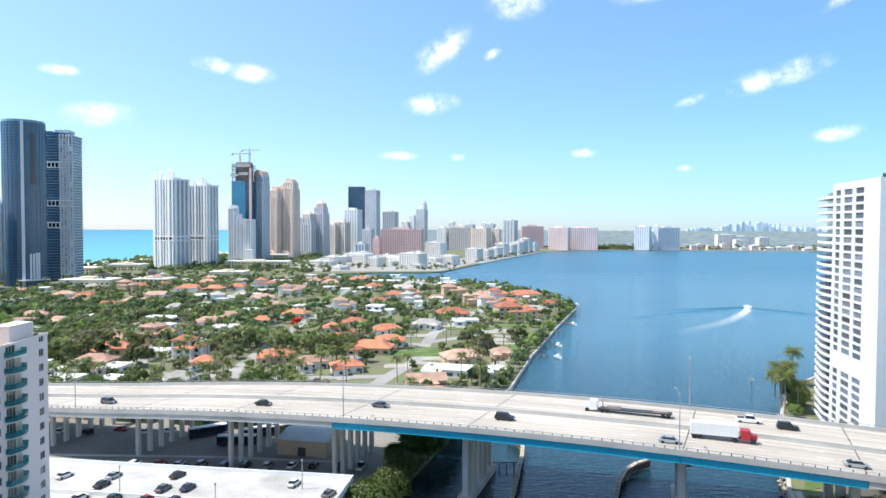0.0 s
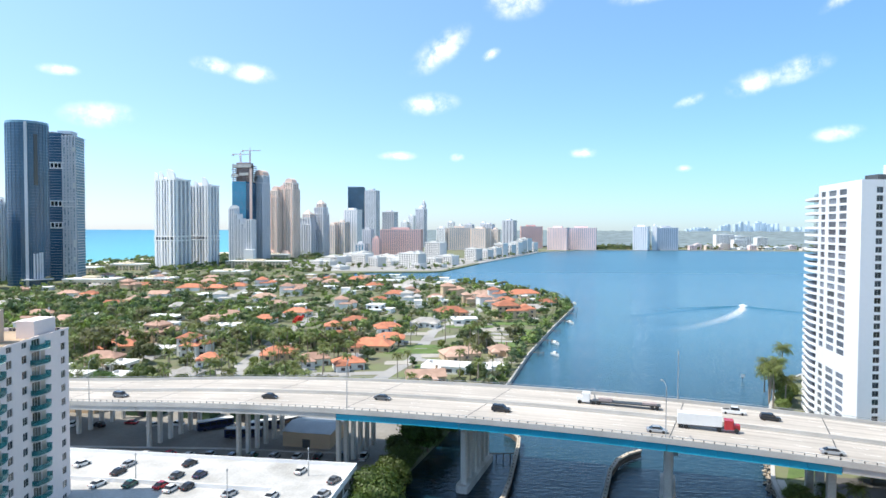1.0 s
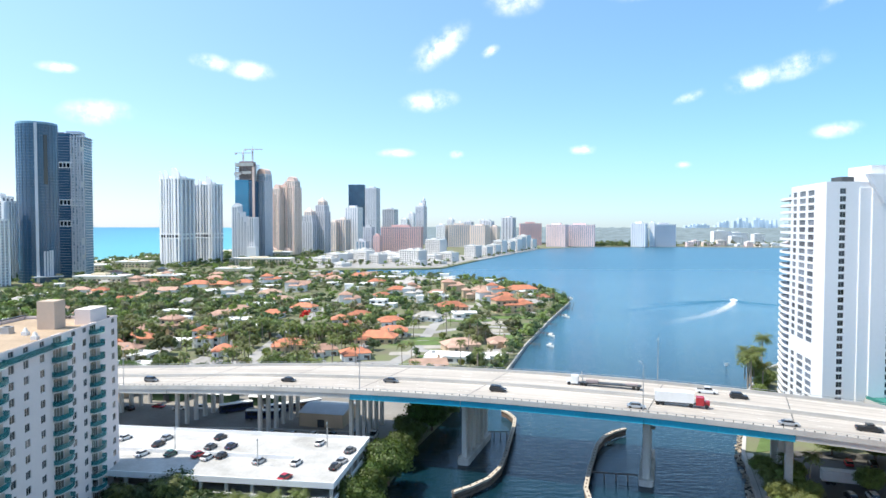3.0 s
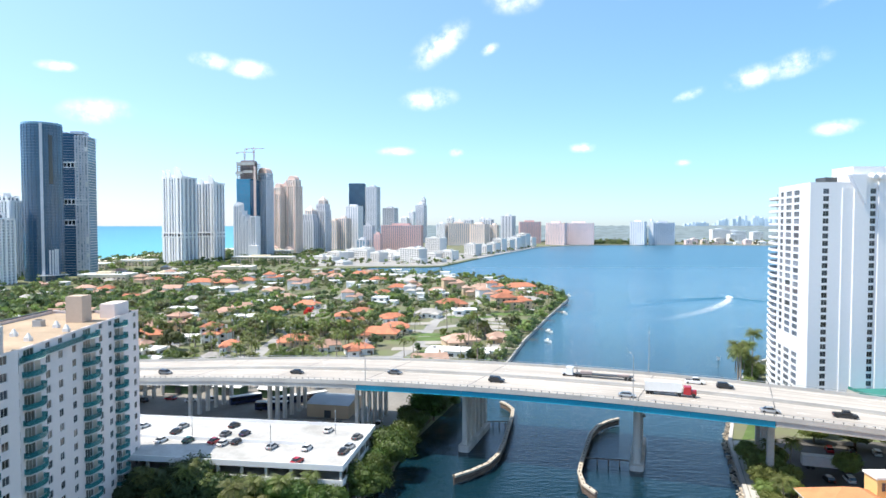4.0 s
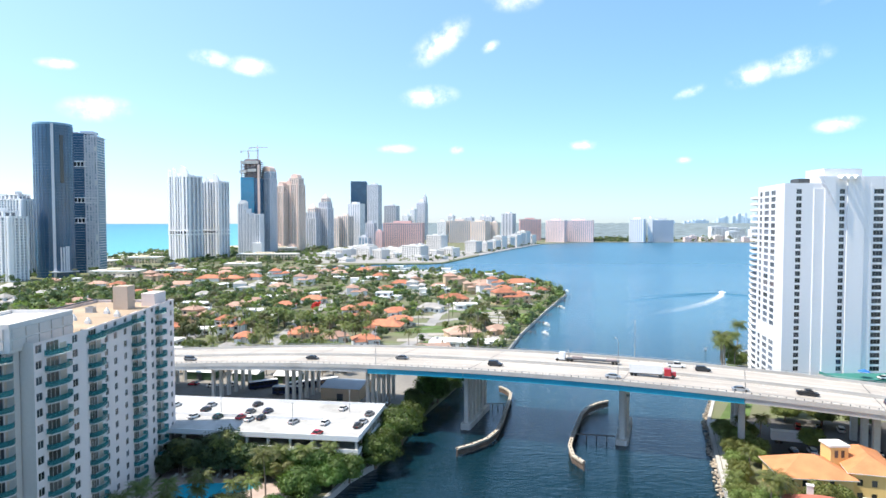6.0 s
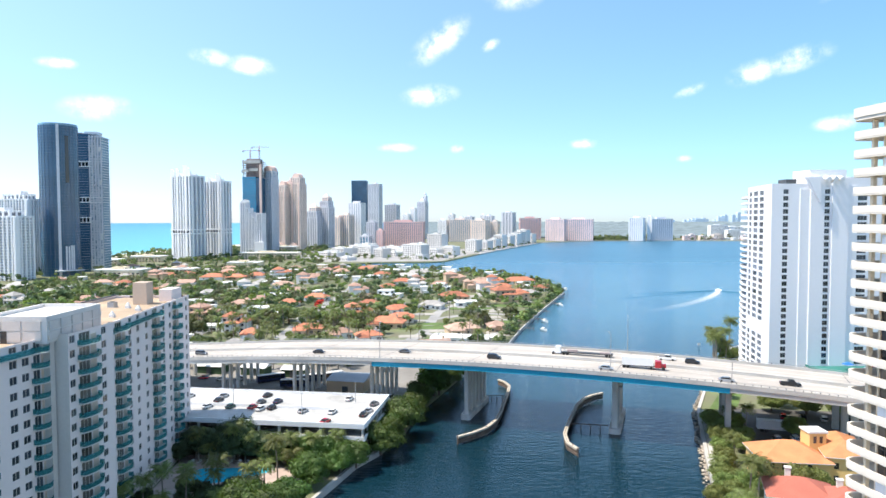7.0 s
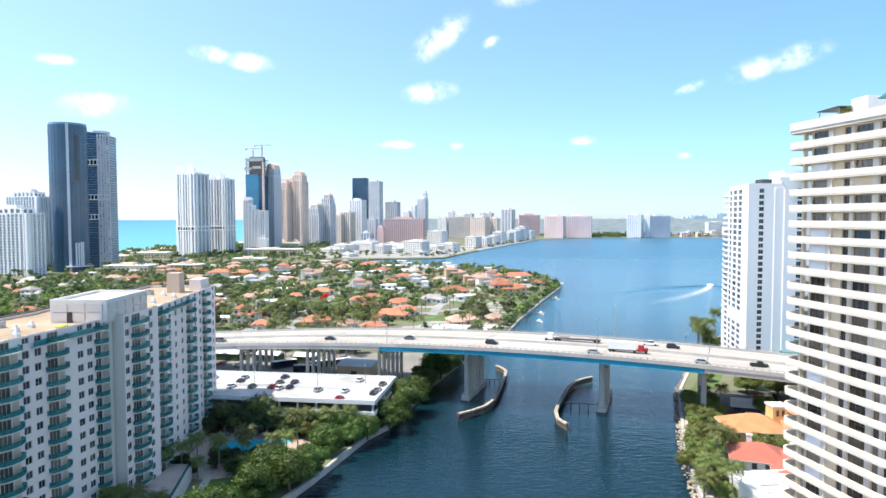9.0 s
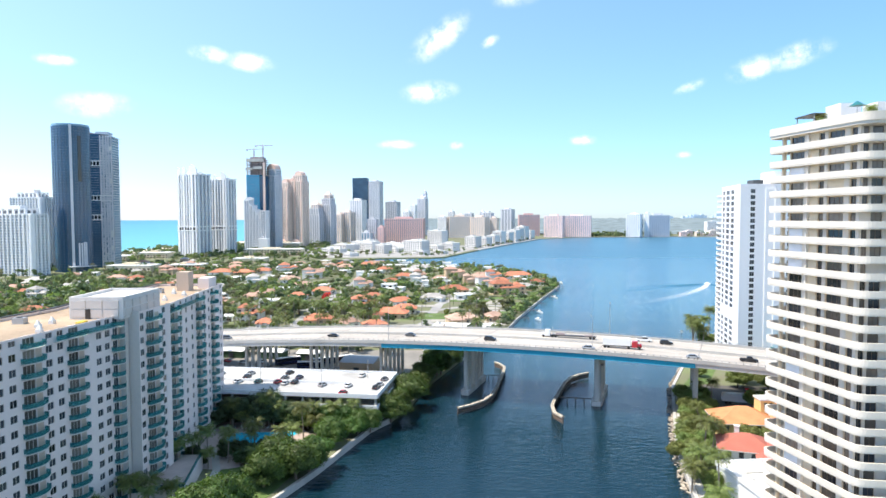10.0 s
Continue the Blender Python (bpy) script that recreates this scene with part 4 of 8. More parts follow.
# fronts go from north to south, so that their outside is on the channel side
ls, us_ = run((-73.6, 84.4), V_S)
block_front((-73.6, 84.4), us_, ls, [(6.0, 6.2), (28.0, 6.2), (43.0, 5.4)], [1.2, 11.6, 16.2, 21.6, 33.6, 38.4, 52.4], apartment, terraces=[(1, 25)])
lb, ub = run((-73.4, 69.2), (-72.4, 84.2))
block_front((-73.4, 69.2), ub, lb, [(6.0, 6.4)], [1.3, 11.6], apartment, top=ROOF + 0.9)
ln, un = run(E_N, (-76.9, 69.4))
tail = ln
block_front(E_N, un, ln, [(tail - 3.0, 3.4), (tail - 15.8, 5.2), (tail - 27.6, 5.4), (tail - 42.0, 5.4), (tail - 60.0, 5.4)],
            [tail - 6.0, tail - 8.8, tail - 20.2, tail - 23.2, tail - 32.2, tail - 35.2, tail - 48, tail - 51, tail - 66, tail - 69], apartment,
            terraces=[(tail - 22, tail - 3)])
# bay cheeks, south end wall, back walls, floor plate under the roof
bm = bmesh.new()
wall_with_holes(bm, (-76.9, 69.4), (Vector((-73.4, 69.2)) - Vector((-76.9, 69.4))), 3.5, 1.5, ROOF + 0.9, [], 0.2)
wall_with_holes(bm, (-72.4, 84.2), (Vector((-73.6, 84.4)) - Vector((-72.4, 84.2))), 1.22, 1.5, ROOF + 0.9, [], 0.2)
part("wall", bm, M["apartment_trim"], apartment)
part("corner_pier", bx(-77.4, -75.9, 67.6, 69.1, 1.5, ROOF + 0.5), M["apartment_trim"], apartment)
end_l, end_u = run(V_S, (-98.5, 137.5))
holes = [(c - 0.75, c + 0.75, z + 0.85, z + 2.2) for c in (2.2, 5.6, 11, 16) for z in LEVELS[1:]]
part("wall", wall_with_holes(bmesh.new(), V_S, end_u, end_l, 1.5, ROOF, holes, 0.3), M["apartment"], apartment)
pane = None
for a, b, lo, hi in holes:
    m = along(V_S, end_u, (a + b) / 2, -0.25, lo)
    if pane is None:
        pane = window_unit(1.5, 1.35, 2, M["pane"], M["apartment_trim"], apartment)
        pane.matrix_basis = m
    else:
        again(pane, apartment, m)
OUTLINE = [E_N, (-76.9, 69.4), (-73.4, 69.2), (-72.4, 84.2), (-73.6, 84.4), V_S, (-98.5, 137.5), (-99, 78), (-113, -13)]
part("wall", ribbon(bmesh.new(), [(-98.5, 137.5), (-99, 78), (-113, -13), E_N], -0.3, -0.004, 1.5, ROOF), M["apartment"], apartment)
part("roof", prism(bmesh.new(), [(-77.2, 69.6), (-73.8, 69.6), (-72.9, 84.0), (-74.0, 84.4), (-78.1, 138.6), (-98.2, 137.2), (-98.7, 78), (-112.6, -13), (-91.4, -15.6)], ROOF - 0.7, ROOF - 0.35), M["roof_gravel"], apartment, "tan gravel roof")
part("parapet", ribbon(bmesh.new(), [E_N, (-76.9, 69.4)], -0.12, 0.3, ROOF + 0.004, ROOF + 0.35), M["apartment"], apartment)
part("parapet", ribbon(bmesh.new(), [(-73.6, 84.4), V_S, (-98.5, 137.5), (-99, 78), (-113, -13)], -0.12, 0.3, ROOF + 0.004, ROOF + 0.35), M["apartment"], apartment)
part("coping", ribbon(bmesh.new(), [(-98.5, 137.5), (-99, 78), (-113, -13)], -0.2, 0.38, ROOF + 0.354, ROOF + 0.62), M["dark_steel"], apartment, "dark metal coping")
for x, y, a in ((-91, 96, 2.2), (-93, 108, 2.6), (-89, 117, 1.8), (-95, 60, 2.4), (-99, 44, 2.0), (-97, 26, 2.6)):
    u = thing("air_conditioner", "grey metal air-conditioning unit on the gravel roof", "air conditioner", Matrix.Translation((x, y, ROOF - 0.35)), "roof machines")
    part("casing", bx(-a / 2, a / 2, -0.9, 0.9, 0.15, 1.35), M["grey_steel"], u)
    part("fan_guard", rod(bmesh.new(), (0, 0, 1.354), (0, 0, 1.5), 0.6, 0.6, 12), M["dark_steel"], u)
    part("skid", bx(-a / 2 - 0.1, a / 2 + 0.1, -1.0, 1.0, 0, 0.146), M["concrete"], u)
# the plant room over the bend, with panelled walls
ph = part("plant_room", bx(-87.6, -75.4, 66, 85, ROOF - 0.34, 50.2), M["plant_grey"], apartment, "warm grey rendered plant room")
for k in range(5):
    part("panel", bx(-75.4, -75.15, 66.5 + 3.75 * k, 69.7 + 3.75 * k, 46.4, 48.0), M["apartment_trim"], ph)
    part("panel", bx(-75.4, -75.15, 66.5 + 3.75 * k, 69.7 + 3.75 * k, 48.3, 50.0), M["apartment_trim"], ph)
for k in range(3):
    part("panel", bx(-87.2 + 3.75 * k, -83.9 + 3.75 * k, 65.75, 65.99, 46.4, 48.0), M["apartment_trim"], ph)
    part("panel", bx(-87.2 + 3.75 * k, -83.9 + 3.75 * k, 65.75, 65.99, 48.3, 50.0), M["apartment_trim"], ph)
part("door", bx(-83.9, -82.7, 65.7, 65.745, 45.9, 48.2), M["pane"], ph, "dark doorway")
for a in ((-87.6, -75.4, 65.9, 66.4), (-87.6, -75.4, 84.6, 85.1), (-87.7, -87.2, 66.4, 84.6), (-75.8, -75.3, 66.4, 84.6)):
    part("coping", bx(*a, 50.204, 50.9), M["plant_grey"], ph)
part("lift_house", bx(-86, -82.3, 122, 126, ROOF - 0.34, 51.8), M["balcony_wall"], apartment, "tan lift house")
part("stair_house", bx(-82, -78.5, 129, 136, ROOF - 0.34, 49.2), M["apartment"], apartment)
for k, (x, y) in enumerate(((-84, 92), (-80, 99), (-86, 104), (-79, 110), (-84, 115), (-88, 55), (-84, 49), (-90, 42), (-86, 35), (-92, 30), (-88, 60), (-96, 48))):
    v = thing("roof_vent", "small white cone roof vent on tan gravel", "roof vent", Matrix.Translation((x, y, ROOF - 0.35)), "roof vents")
    part("base", bx(-0.55, 0.55, -0.55, 0.55, 0, 0.7), M["roof_white"], v)
    part("cowl", rod(bmesh.new(), (0, 0, 0.704), (0, 0, 1.5), 0.6, 0.18, 8), M["roof_white"], v)
v = thing("gangway", "yellow painted roof gangway box", "gangway", Matrix.Translation((-80.5, 58, ROOF - 0.35)))
part("body", bx(-0.6, 0.6, -1.4, 1.4, 0, 0.8), M["yellow"], v)
# podium at its foot
pod = thing("podium", "low pale podium building with a planted terrace", "podium")
part("wall", prism(bmesh.new(), [(-75.5, 66), (-64, 70), (-67.5, 91), (-72.0, 91)], 1.5, 5.4), M["apartment"], pod)
part("terrace", prism(bmesh.new(), [(-75.0, 66.6), (-64.6, 70.5), (-67.8, 90.4), (-72.0, 90.4)], 5.404, 5.6), M["pavers"], pod)
part("railing", ribbon(bmesh.new(), [(-75.2, 66.3), (-64.3, 70.2), (-67.7, 90.7)], -0.05, 0.05, 5.404, 6.5), M["teal_glass"], pod, "teal tinted glass railing")

# ---- the cream tower on the east bank ----
cream = thing("apartment_tower", "cream apartment tower ringed by rounded white balcony bands", "apartment tower")
CF, CN, CTOP = 2.84, 28, 83.9
OUT = [(60.8, 48.5), (65.1, 24.5), (101, 20.2), (105, 50)]
ring = rounded(OUT, [2.2, 1.8, 2.4, 2.4], 6)
CORE = [(62.8, 43.3), (65.9, 27.0), (100, 22.9), (103, 47)]
inset = rounded([(61.05, 48.25), (65.3, 24.75), (100.8, 20.45), (104.75, 49.75)], [2.1, 1.7, 2.3, 2.3], 6)


def shell(bm, outer, inner, z0, z1):
    n = len(outer)
    vs = [[bm.verts.new((x, y, z)) for x, y in loop] for loop, z in ((outer, z0), (outer, z1), (inner, z1), (inner, z0))]
    for k in range(4):
        a, b = vs[k], vs[(k + 1) % 4]
        for i in range(n):
            j = (i + 1) % n
            bm.faces.new((a[i], a[j], b[j], b[i]))
    return bm


first = None
for k in range(CN):
    z = CTOP - 2.95 - CF * k
    m = Matrix.Translation((0, 0, z))
    if first is None:
        first = part("balcony", prism(bmesh.new(), ring, -0.24, 0.0), M["cream"], cream)
        part("parapet", shell(bmesh.new(), rounded([(60.75, 48.55), (65.05, 24.45), (101.05, 20.15), (105.05, 50.05)], [2.25, 1.85, 2.45, 2.45], 6), inset, 0.004, 1.05), M["cream"], first, "white rounded balcony parapet")
        first.matrix_basis = m
    else:
        again(first, cream, m)
part("roof_slab", prism(bmesh.new(), ring, CTOP - 0.3, CTOP + 0.2), M["cream"], cream)
part("roof_parapet", shell(bmesh.new(), rounded([(60.6, 48.7), (64.9, 24.3), (101.2, 20.0), (105.2, 50.2)], [2.4, 2.0, 2.6, 2.6], 6), inset, CTOP + 0.2, CTOP + 1.6), M["cream"], cream)
part("plant_room", bx(78, 96, 26, 38, CTOP + 0.2, CTOP + 5.0), M["tower_white"], cream)
part("stair_house", bx(66.6, 70.2, 34, 38.5, CTOP + 0.2, 88.4), M["tower_white"], cream)
part("stair_house", bx(69.5, 74, 28.5, 32.5, CTOP + 0.2, 87.7), M["tower_white"], cream)
part("canopy", bx(64.5, 68.5, 38.6, 45, CTOP + 3.3, CTOP + 3.5), M["dark_steel"], cream)
for x, y in ((64.8, 38.9), (68.2, 38.9), (64.8, 44.7), (68.2, 44.7)):
    part("canopy_post", bx(x - 0.08, x + 0.08, y - 0.08, y + 0.08, CTOP + 0.2, CTOP + 3.296), M["grey_steel"], cream)
holes_of = {0: [(0.3, 3.8, 2.3), (7.4, 8.7, 2.3), (9.7, 13.2, 2.3), (14.6, 15.9, 2.3)],
            1: [(0.4, 1.3, 2.4), (1.8, 3.6, 2.4), (5.4, 8.6, 2.2), (9.6, 12.0, 2.2), (13, 17, 2.2), (19, 23, 2.2), (25, 30, 2.2)], 2: [], 3: [(6, 14, 2.2), (18, 26, 2.2)]}
kinds = {}
for side in range(4):
    a, b = CORE[side], CORE[(side + 1) % 4]
    l_c, u_c = run(a, b)
    holes = []
    for k in range(CN + 1):
        z = CTOP - 2.95 - CF * k
        if z < 2:
            continue
        for h0, h1, hh in holes_of[side]:
            if rng.random() < (0.72 if h0 == 0.3 else 0.95):
                holes.append((h0, h1, z + 0.1, z + 0.1 + hh))
            elif h0 == 0.3:
                p = part("shutter", bx(h0, h1, -0.06, -0.004, z + 0.1, z + 0.1 + hh), M["tower_white"], cream, "closed white storm shutter")
                p.matrix_basis = along(a, u_c, 0)
    part("wall", wall_with_holes(bmesh.new(), a, u_c, l_c, 1.5, CTOP - 0.3, holes, 0.3), M["cream_wall"] if side == 0 else M["cream"], cream)
    for h0, h1, lo, hi in holes:
        key = (round(h1 - h0, 2), rng.random() < 0.55)
        m = along(a, u_c, (h0 + h1) / 2, -0.25, lo)
        if key not in kinds:
            kinds[key] = window_unit(h1 - h0, hi - lo, max(2, round((h1 - h0) / 1.1)), M["pane_warm"] if key[1] else M["pane"], M["bronze"], cream, single=False)
            kinds[key].matrix_basis = m
        else:
            again(kinds[key], cream, m)
# party fins, white piers and the corner column that stand between the balcony bands
l_c, u_c = run(CORE[0], CORE[1])
for f0, f1, out in ((5.05, 5.35, 0.5), (3.9, 4.9, 0.06), (8.85, 9.55, 0.1), (13.35, 14.45, 0.1), (16.0, 16.7, 0.1)):
    p = part("fin" if out == 0.5 else "pier", bx(f0, f1, -out, -0.004, 1.5, CTOP - 0.31), M["cream"], cream)
    p.matrix_basis = along(CORE[0], u_c, 0)
part("column", bx(62.35, 62.95, 44.7, 45.3, 1.5, CTOP - 0.31), M["cream_wall"], cream)

# ---- the white tower beyond the bridge ----
white_tower = thing("apartment_tower", "tall white apartment tower with curved balconies and paired window columns", "apartment tower")
WF, WTOP = 2.49, 82.0
WN = 32
wz = [WTOP - 2.1 - WF * (k + 1) + 0.7 for k in range(WN)]
NE, NW = (121.8, 194.2), (180.0, 193.4)
EAST = (127.5, 226.0)
TIP = (133.0, 243.0)
l_n, u_n = run(NE, NW)
holes = [(c - w / 2, c + w / 2, z, z + 1.75) for c, w in ((5.3, 2.0), (20.8, 2.0), (34.0, 3.6), (46.0, 2.0)) for z in wz if z > 2]
part("wall", wall_with_holes(bmesh.new(), NE, u_n, l_n, 1.5, WTOP, holes, 0.3), M["tower_white"], white_tower)
kinds = {}
for a, b, lo, hi in holes:
    key = round(b - a, 1)
    m = along(NE, u_n, (a + b) / 2, -0.22, lo)
    if key not in kinds:
        kinds[key] = window_unit(key, 1.75, 2 if key < 3 else 3, M["pane"], M["grey_steel"], white_tower)
        kinds[key].matrix_basis = m
    else:
        again(kinds[key], white_tower, m)
for f0, f1, out, top in ((10.5, 14.2, 0.35, WTOP - 2), (14.2, 19.4, 0.8, WTOP + 2), (22.3, 28.4, 0.8, WTOP + 2), (28.4, 31.6, 0.4, WTOP - 1)):
    p = part("pier", bx(f0, f1, -out, -0.004, 1.5, top), M["tower_white"], white_tower)
    p.matrix_basis = along(NE, u_n, 0)
l_e, u_e = run(EAST, NE)
cols = [(19.4, 5.6), (11.4, 6.0), (4.0, 3.6)]
holes = [(c - w / 2, c + w / 2, z, z + 1.75) for c, w in cols for k, z in enumerate(wz) if z > 2 and k not in (21, 22)]
part("wall", wall_with_holes(bmesh.new(), EAST, u_e, l_e, 1.5, WTOP, holes, 0.3), M["tower_white"], white_tower)
kinds = {}
for a, b, lo, hi in holes:
    key = round(b - a, 2)
    m = along(EAST, u_e, (a + b) / 2, -0.22, lo)
    if key not in kinds:
        kinds[key] = window_unit(key, 1.75, max(1, round(key)), M["pane_pale"], M["dark_steel"], white_tower)
        kinds[key].matrix_basis = m
    else:
        again(kinds[key], white_tower, m)
part("wall", prism(bmesh.new(), [EAST, (142, 222), (142, 243), (136.4, 243), (130.6, 232)], 1.5, WTOP - 2.6), M["pane"], white_tower, "dark glazed wall behind the balconies")
part("wall", ribbon(bmesh.new(), [NW, (182, 242), (140, 242)], -0.3, -0.004, 1.5, WTOP), M["tower_white"], white_tower)
part("roof", prism(bmesh.new(), [(122.2, 194.6), (179.6, 193.8), (181.6, 241.6), (140, 241), (128, 226)], WTOP - 1.0, WTOP - 0.6), M["roof_white"], white_tower)
bal = None
for k, z in enumerate(wz):
    m = Matrix.Translation((0, 0, z - 0.5))
    if bal is None:
        bout = rounded([(127.2, 224.5), (142, 240), (142, 247.5), (133.4, 246.0), (127.6, 231.0)], [0.4, 0.3, 0.3, 3.6, 3.6], 5)[::-1]
        bal = part("balcony", prism(bmesh.new(), bout[::-1], -0.2, 0.0), M["tower_white"], white_tower)
        binn = rounded([(127.4, 224.8), (141.8, 239.8), (141.8, 247.2), (133.6, 245.7), (127.9, 231.1)], [0.4, 0.3, 0.3, 3.5, 3.5], 5)
        part("parapet", shell(bmesh.new(), bout[::-1], binn, 0.004, 0.72), M["tower_white"], bal)
        part("door", prism(bmesh.new(), [(129.2, 230.0), (129.3, 229.95), (134.2, 240.4), (134.1, 240.45)][::-1], 0.004, 2.0), M["pane"], bal, "dark sliding glass doors")
        bal.matrix_basis = m
    else:
        again(bal, white_tower, m)
part("penthouse", prism(bmesh.new(), [(135.8, 194.0), (149.5, 193.8), (149.5, 206), (135.8, 206)], WTOP + 0.004, 87.2), M["tower_white"], white_tower)
part("roof_step", prism(bmesh.new(), [(149.6, 193.9), (168, 193.7), (168, 206), (149.6, 206)], WTOP + 0.004, 84.5), M["tower_white"], white_tower)
bm = bmesh.new()
tri_pts = [(133.6, WTOP + 2.4), (139.0, WTOP + 2.4), (139.0, 74.6)]
a = [bm.verts.new((x, 193.9, z)) for x, z in tri_pts]
b = [bm.verts.new((x, 191.8, z)) for x, z in tri_pts]
bm.faces.new(a)
bm.faces.new(b[::-1])
for i in range(3):
    bm.faces.new((a[i], b[i], b[(i + 1) % 3], a[(i + 1) % 3]))
part("roof_buttress", bm, M["tower_white"], white_tower)
for x in (141.5, 144.0, 146.5):
    part("roof_duct", rod(bmesh.new(), (x, 193.7, 84.2), (x, 190.9, 83.6), 0.9, 0.9, 12), M["tower_white"], white_tower)
part("roof_plant", bx(129.5, 133.5, 199, 205, WTOP - 0.58, WTOP + 1.9), M["dark_steel"], white_tower, "dark rooftop machinery")
part("poolside_deck", prism(bmesh.new(), [(135, 180), (190, 178), (190, 193.2), (135, 193.4)], 1.5, 12.6), M["concrete"], white_tower)
part("court", prism(bmesh.new(), [(135.3, 180.3), (189.7, 178.3), (189.7, 192.9), (135.3, 193.1)], 12.604, 12.8), M["green_court"], white_tower, "teal green painted deck")
part("fence", ribbon(bmesh.new(), [(135.2, 193.0), (135.2, 180.2), (189.8, 178.2)], -0.06, 0.06, 12.604, 13.6), M["green_court"], white_tower, "teal green low fence")

# ---- the parking garage ----
G0 = Vector((-24.2, 124.0))
garage = thing("parking_garage", "white open-sided parking garage with cars on the roof deck", "parking garage",
               Matrix.Translation((G0.x, G0.y, 0)) @ Matrix.Rotation(math.atan2(-0.1375, 0.9905), 4, "Z"))
# built in its own axes: x along its long side to the north-west, y towards the bridge
GL, GW, GZ = -92.0, 31.0, 11.6
for z in (4.6, 8.1, GZ):
    part("deck", bx(GL, 0, 0, GW, z - 0.45, z), M["garage_deck"] if z == GZ else M["concrete"], garage)
for z in (4.6, 8.1, GZ):
    for a in ((GL - 0.2, 0.2, -0.24, -0.004), (GL - 0.2, 0.2, GW + 0.004, GW + 0.24), (0.004, 0.24, 0, GW)):
        part("parapet", bx(*a, z - 0.5, z + 0.85), M["tower_white"], garage)
part("ramp_wall", bx(GL, -14, 14.2, 14.5, GZ + 0.004, GZ + 0.95), M["tower_white"], garage)
for i in range(16):
    x = -0.45 - 6.0 * i
    for y in (0.3, 15, GW - 0.3):
        part("column", bx(x - 0.3, x + 0.3, y - 0.3, y + 0.3, 1.5, GZ - 0.46), M["concrete"], garage)
for i in range(5):
    part("column", bx(-0.45, -0.05, 4.5 + 5.5 * i, 5.1 + 5.5 * i, 1.5, GZ - 0.46), M["concrete"], garage)
bm = bmesh.new()
for row_y in (2.5, 9.8, 19.5, 26.5):
    for i in range(28):
        x = -4 - 2.7 * i
        box(bm, x - 0.05, x + 0.05, row_y - 2.3, row_y + 2.3, GZ + 0.004, GZ + 0.012)
part("bay_lines", bm, M["concrete"], garage)
for x, y in ((-21, 9), (-45, 14.9), (-69, 14.9), (-9, 24)):
    p = garage.matrix_basis @ Vector((x, y, GZ))
    street_lamp(p, 6.5, 0, "dark slim lamp pole on the garage roof", "garage lamps")


# ---- trees, palms, vehicles, houses: one function for each kind ----
def leaf_crown(seed, w, h, clumps, cards, size, z0):
    """A crown of leaf clumps: each a lumpy core covered with small leaf cards; uneven outline, gaps between the clumps."""
    r = np.random.RandomState(seed)
    verts, faces = [], []
    ico = bmesh.new()
    bmesh.ops.create_icosphere(ico, subdivisions=1, radius=1.0)
    iv = [np.array(v.co) for v in ico.verts]
    fi = [[v.index for v in f.verts] for f in ico.faces]
    ico.free()
    for c in range(clumps):
        a, q = r.uniform(0, 2 * math.pi), r.uniform(0.0, 1.0) ** 0.5
        zz = r.uniform(0.0, 1.0)
        rad = w / 2 * q * (0.95 - 0.55 * abs(zz - 0.35))
        cen = np.array([rad * math.cos(a), rad * math.sin(a), z0 + h * (0.12 + 0.76 * zz)])
        rc = r.uniform(0.17, 0.30) * min(w, h * 1.4)
        base = len(verts)
        for v in iv:
            verts.append(tuple(cen + v * rc * np.array([1, 1, 0.75]) * r.uniform(0.45, 0.78)))
        faces += [[base + i for i in f] for f in fi]
        for k in range(cards):
            d = r.normal(size=3)
            d[2] = abs(d[2]) * 0.9 - 0.25
            d /= np.linalg.norm(d) + 1e-9
            p = cen + d * rc * np.array([1, 1, 0.8]) * r.uniform(0.62, 1.22)
            u = np.cross(d, r.normal(size=3))
            u /= np.linalg.norm(u) + 1e-9
            v = np.cross(d, u) + d * r.uniform(-0.6, 0.6)
            s = size * r.uniform(0.6, 1.3)
            base = len(verts)
            verts += [tuple(p - u * s * 0.5), tuple(p + v * s * 0.5), tuple(p + u * s * 0.5), tuple(p - v * s * 0.6)]
            faces.append([base, base + 1, base + 2, base + 3])
    return verts, faces


def trunk_mesh(seed, h, r0):
    r = random.Random(seed)
    bm = bmesh.new()
    p = Vector((0, 0, -0.2))
    for k in range(3):
        q = Vector((r.uniform(-0.25, 0.25) * (k + 1), r.uniform(-0.25, 0.25) * (k + 1), h * (k + 1) / 3))
        rod(bm, p, q, r0 * (1 - 0.25 * k), r0 * (1 - 0.25 * (k + 1)), 7)
        p = q
    for k in range(5):
        a = 2 * math.pi * k / 5 + r.random()
        s = Vector((0, 0, h * r.uniform(0.5, 0.85)))
        rod(bm, s, s + Vector((math.cos(a) * h * 0.4, math.sin(a) * h * 0.4, h * 0.4)), r0 * 0.4, r0 * 0.12, 5)
    return bm


def make_tree(seed, w, h, clumps, cards, size, label, leaf="leaf", group="neighbourhood trees"):
    t = thing("tree", label, "tree", group=group)
    part("trunk", trunk_mesh(seed, h * 0.55, 0.05 * w), M["bark"], t)
    v, f = leaf_crown(seed, w, h * 0.78, clumps, cards, size, h * 0.24)
    raw("crown", v, f, M[leaf], t)
    return t


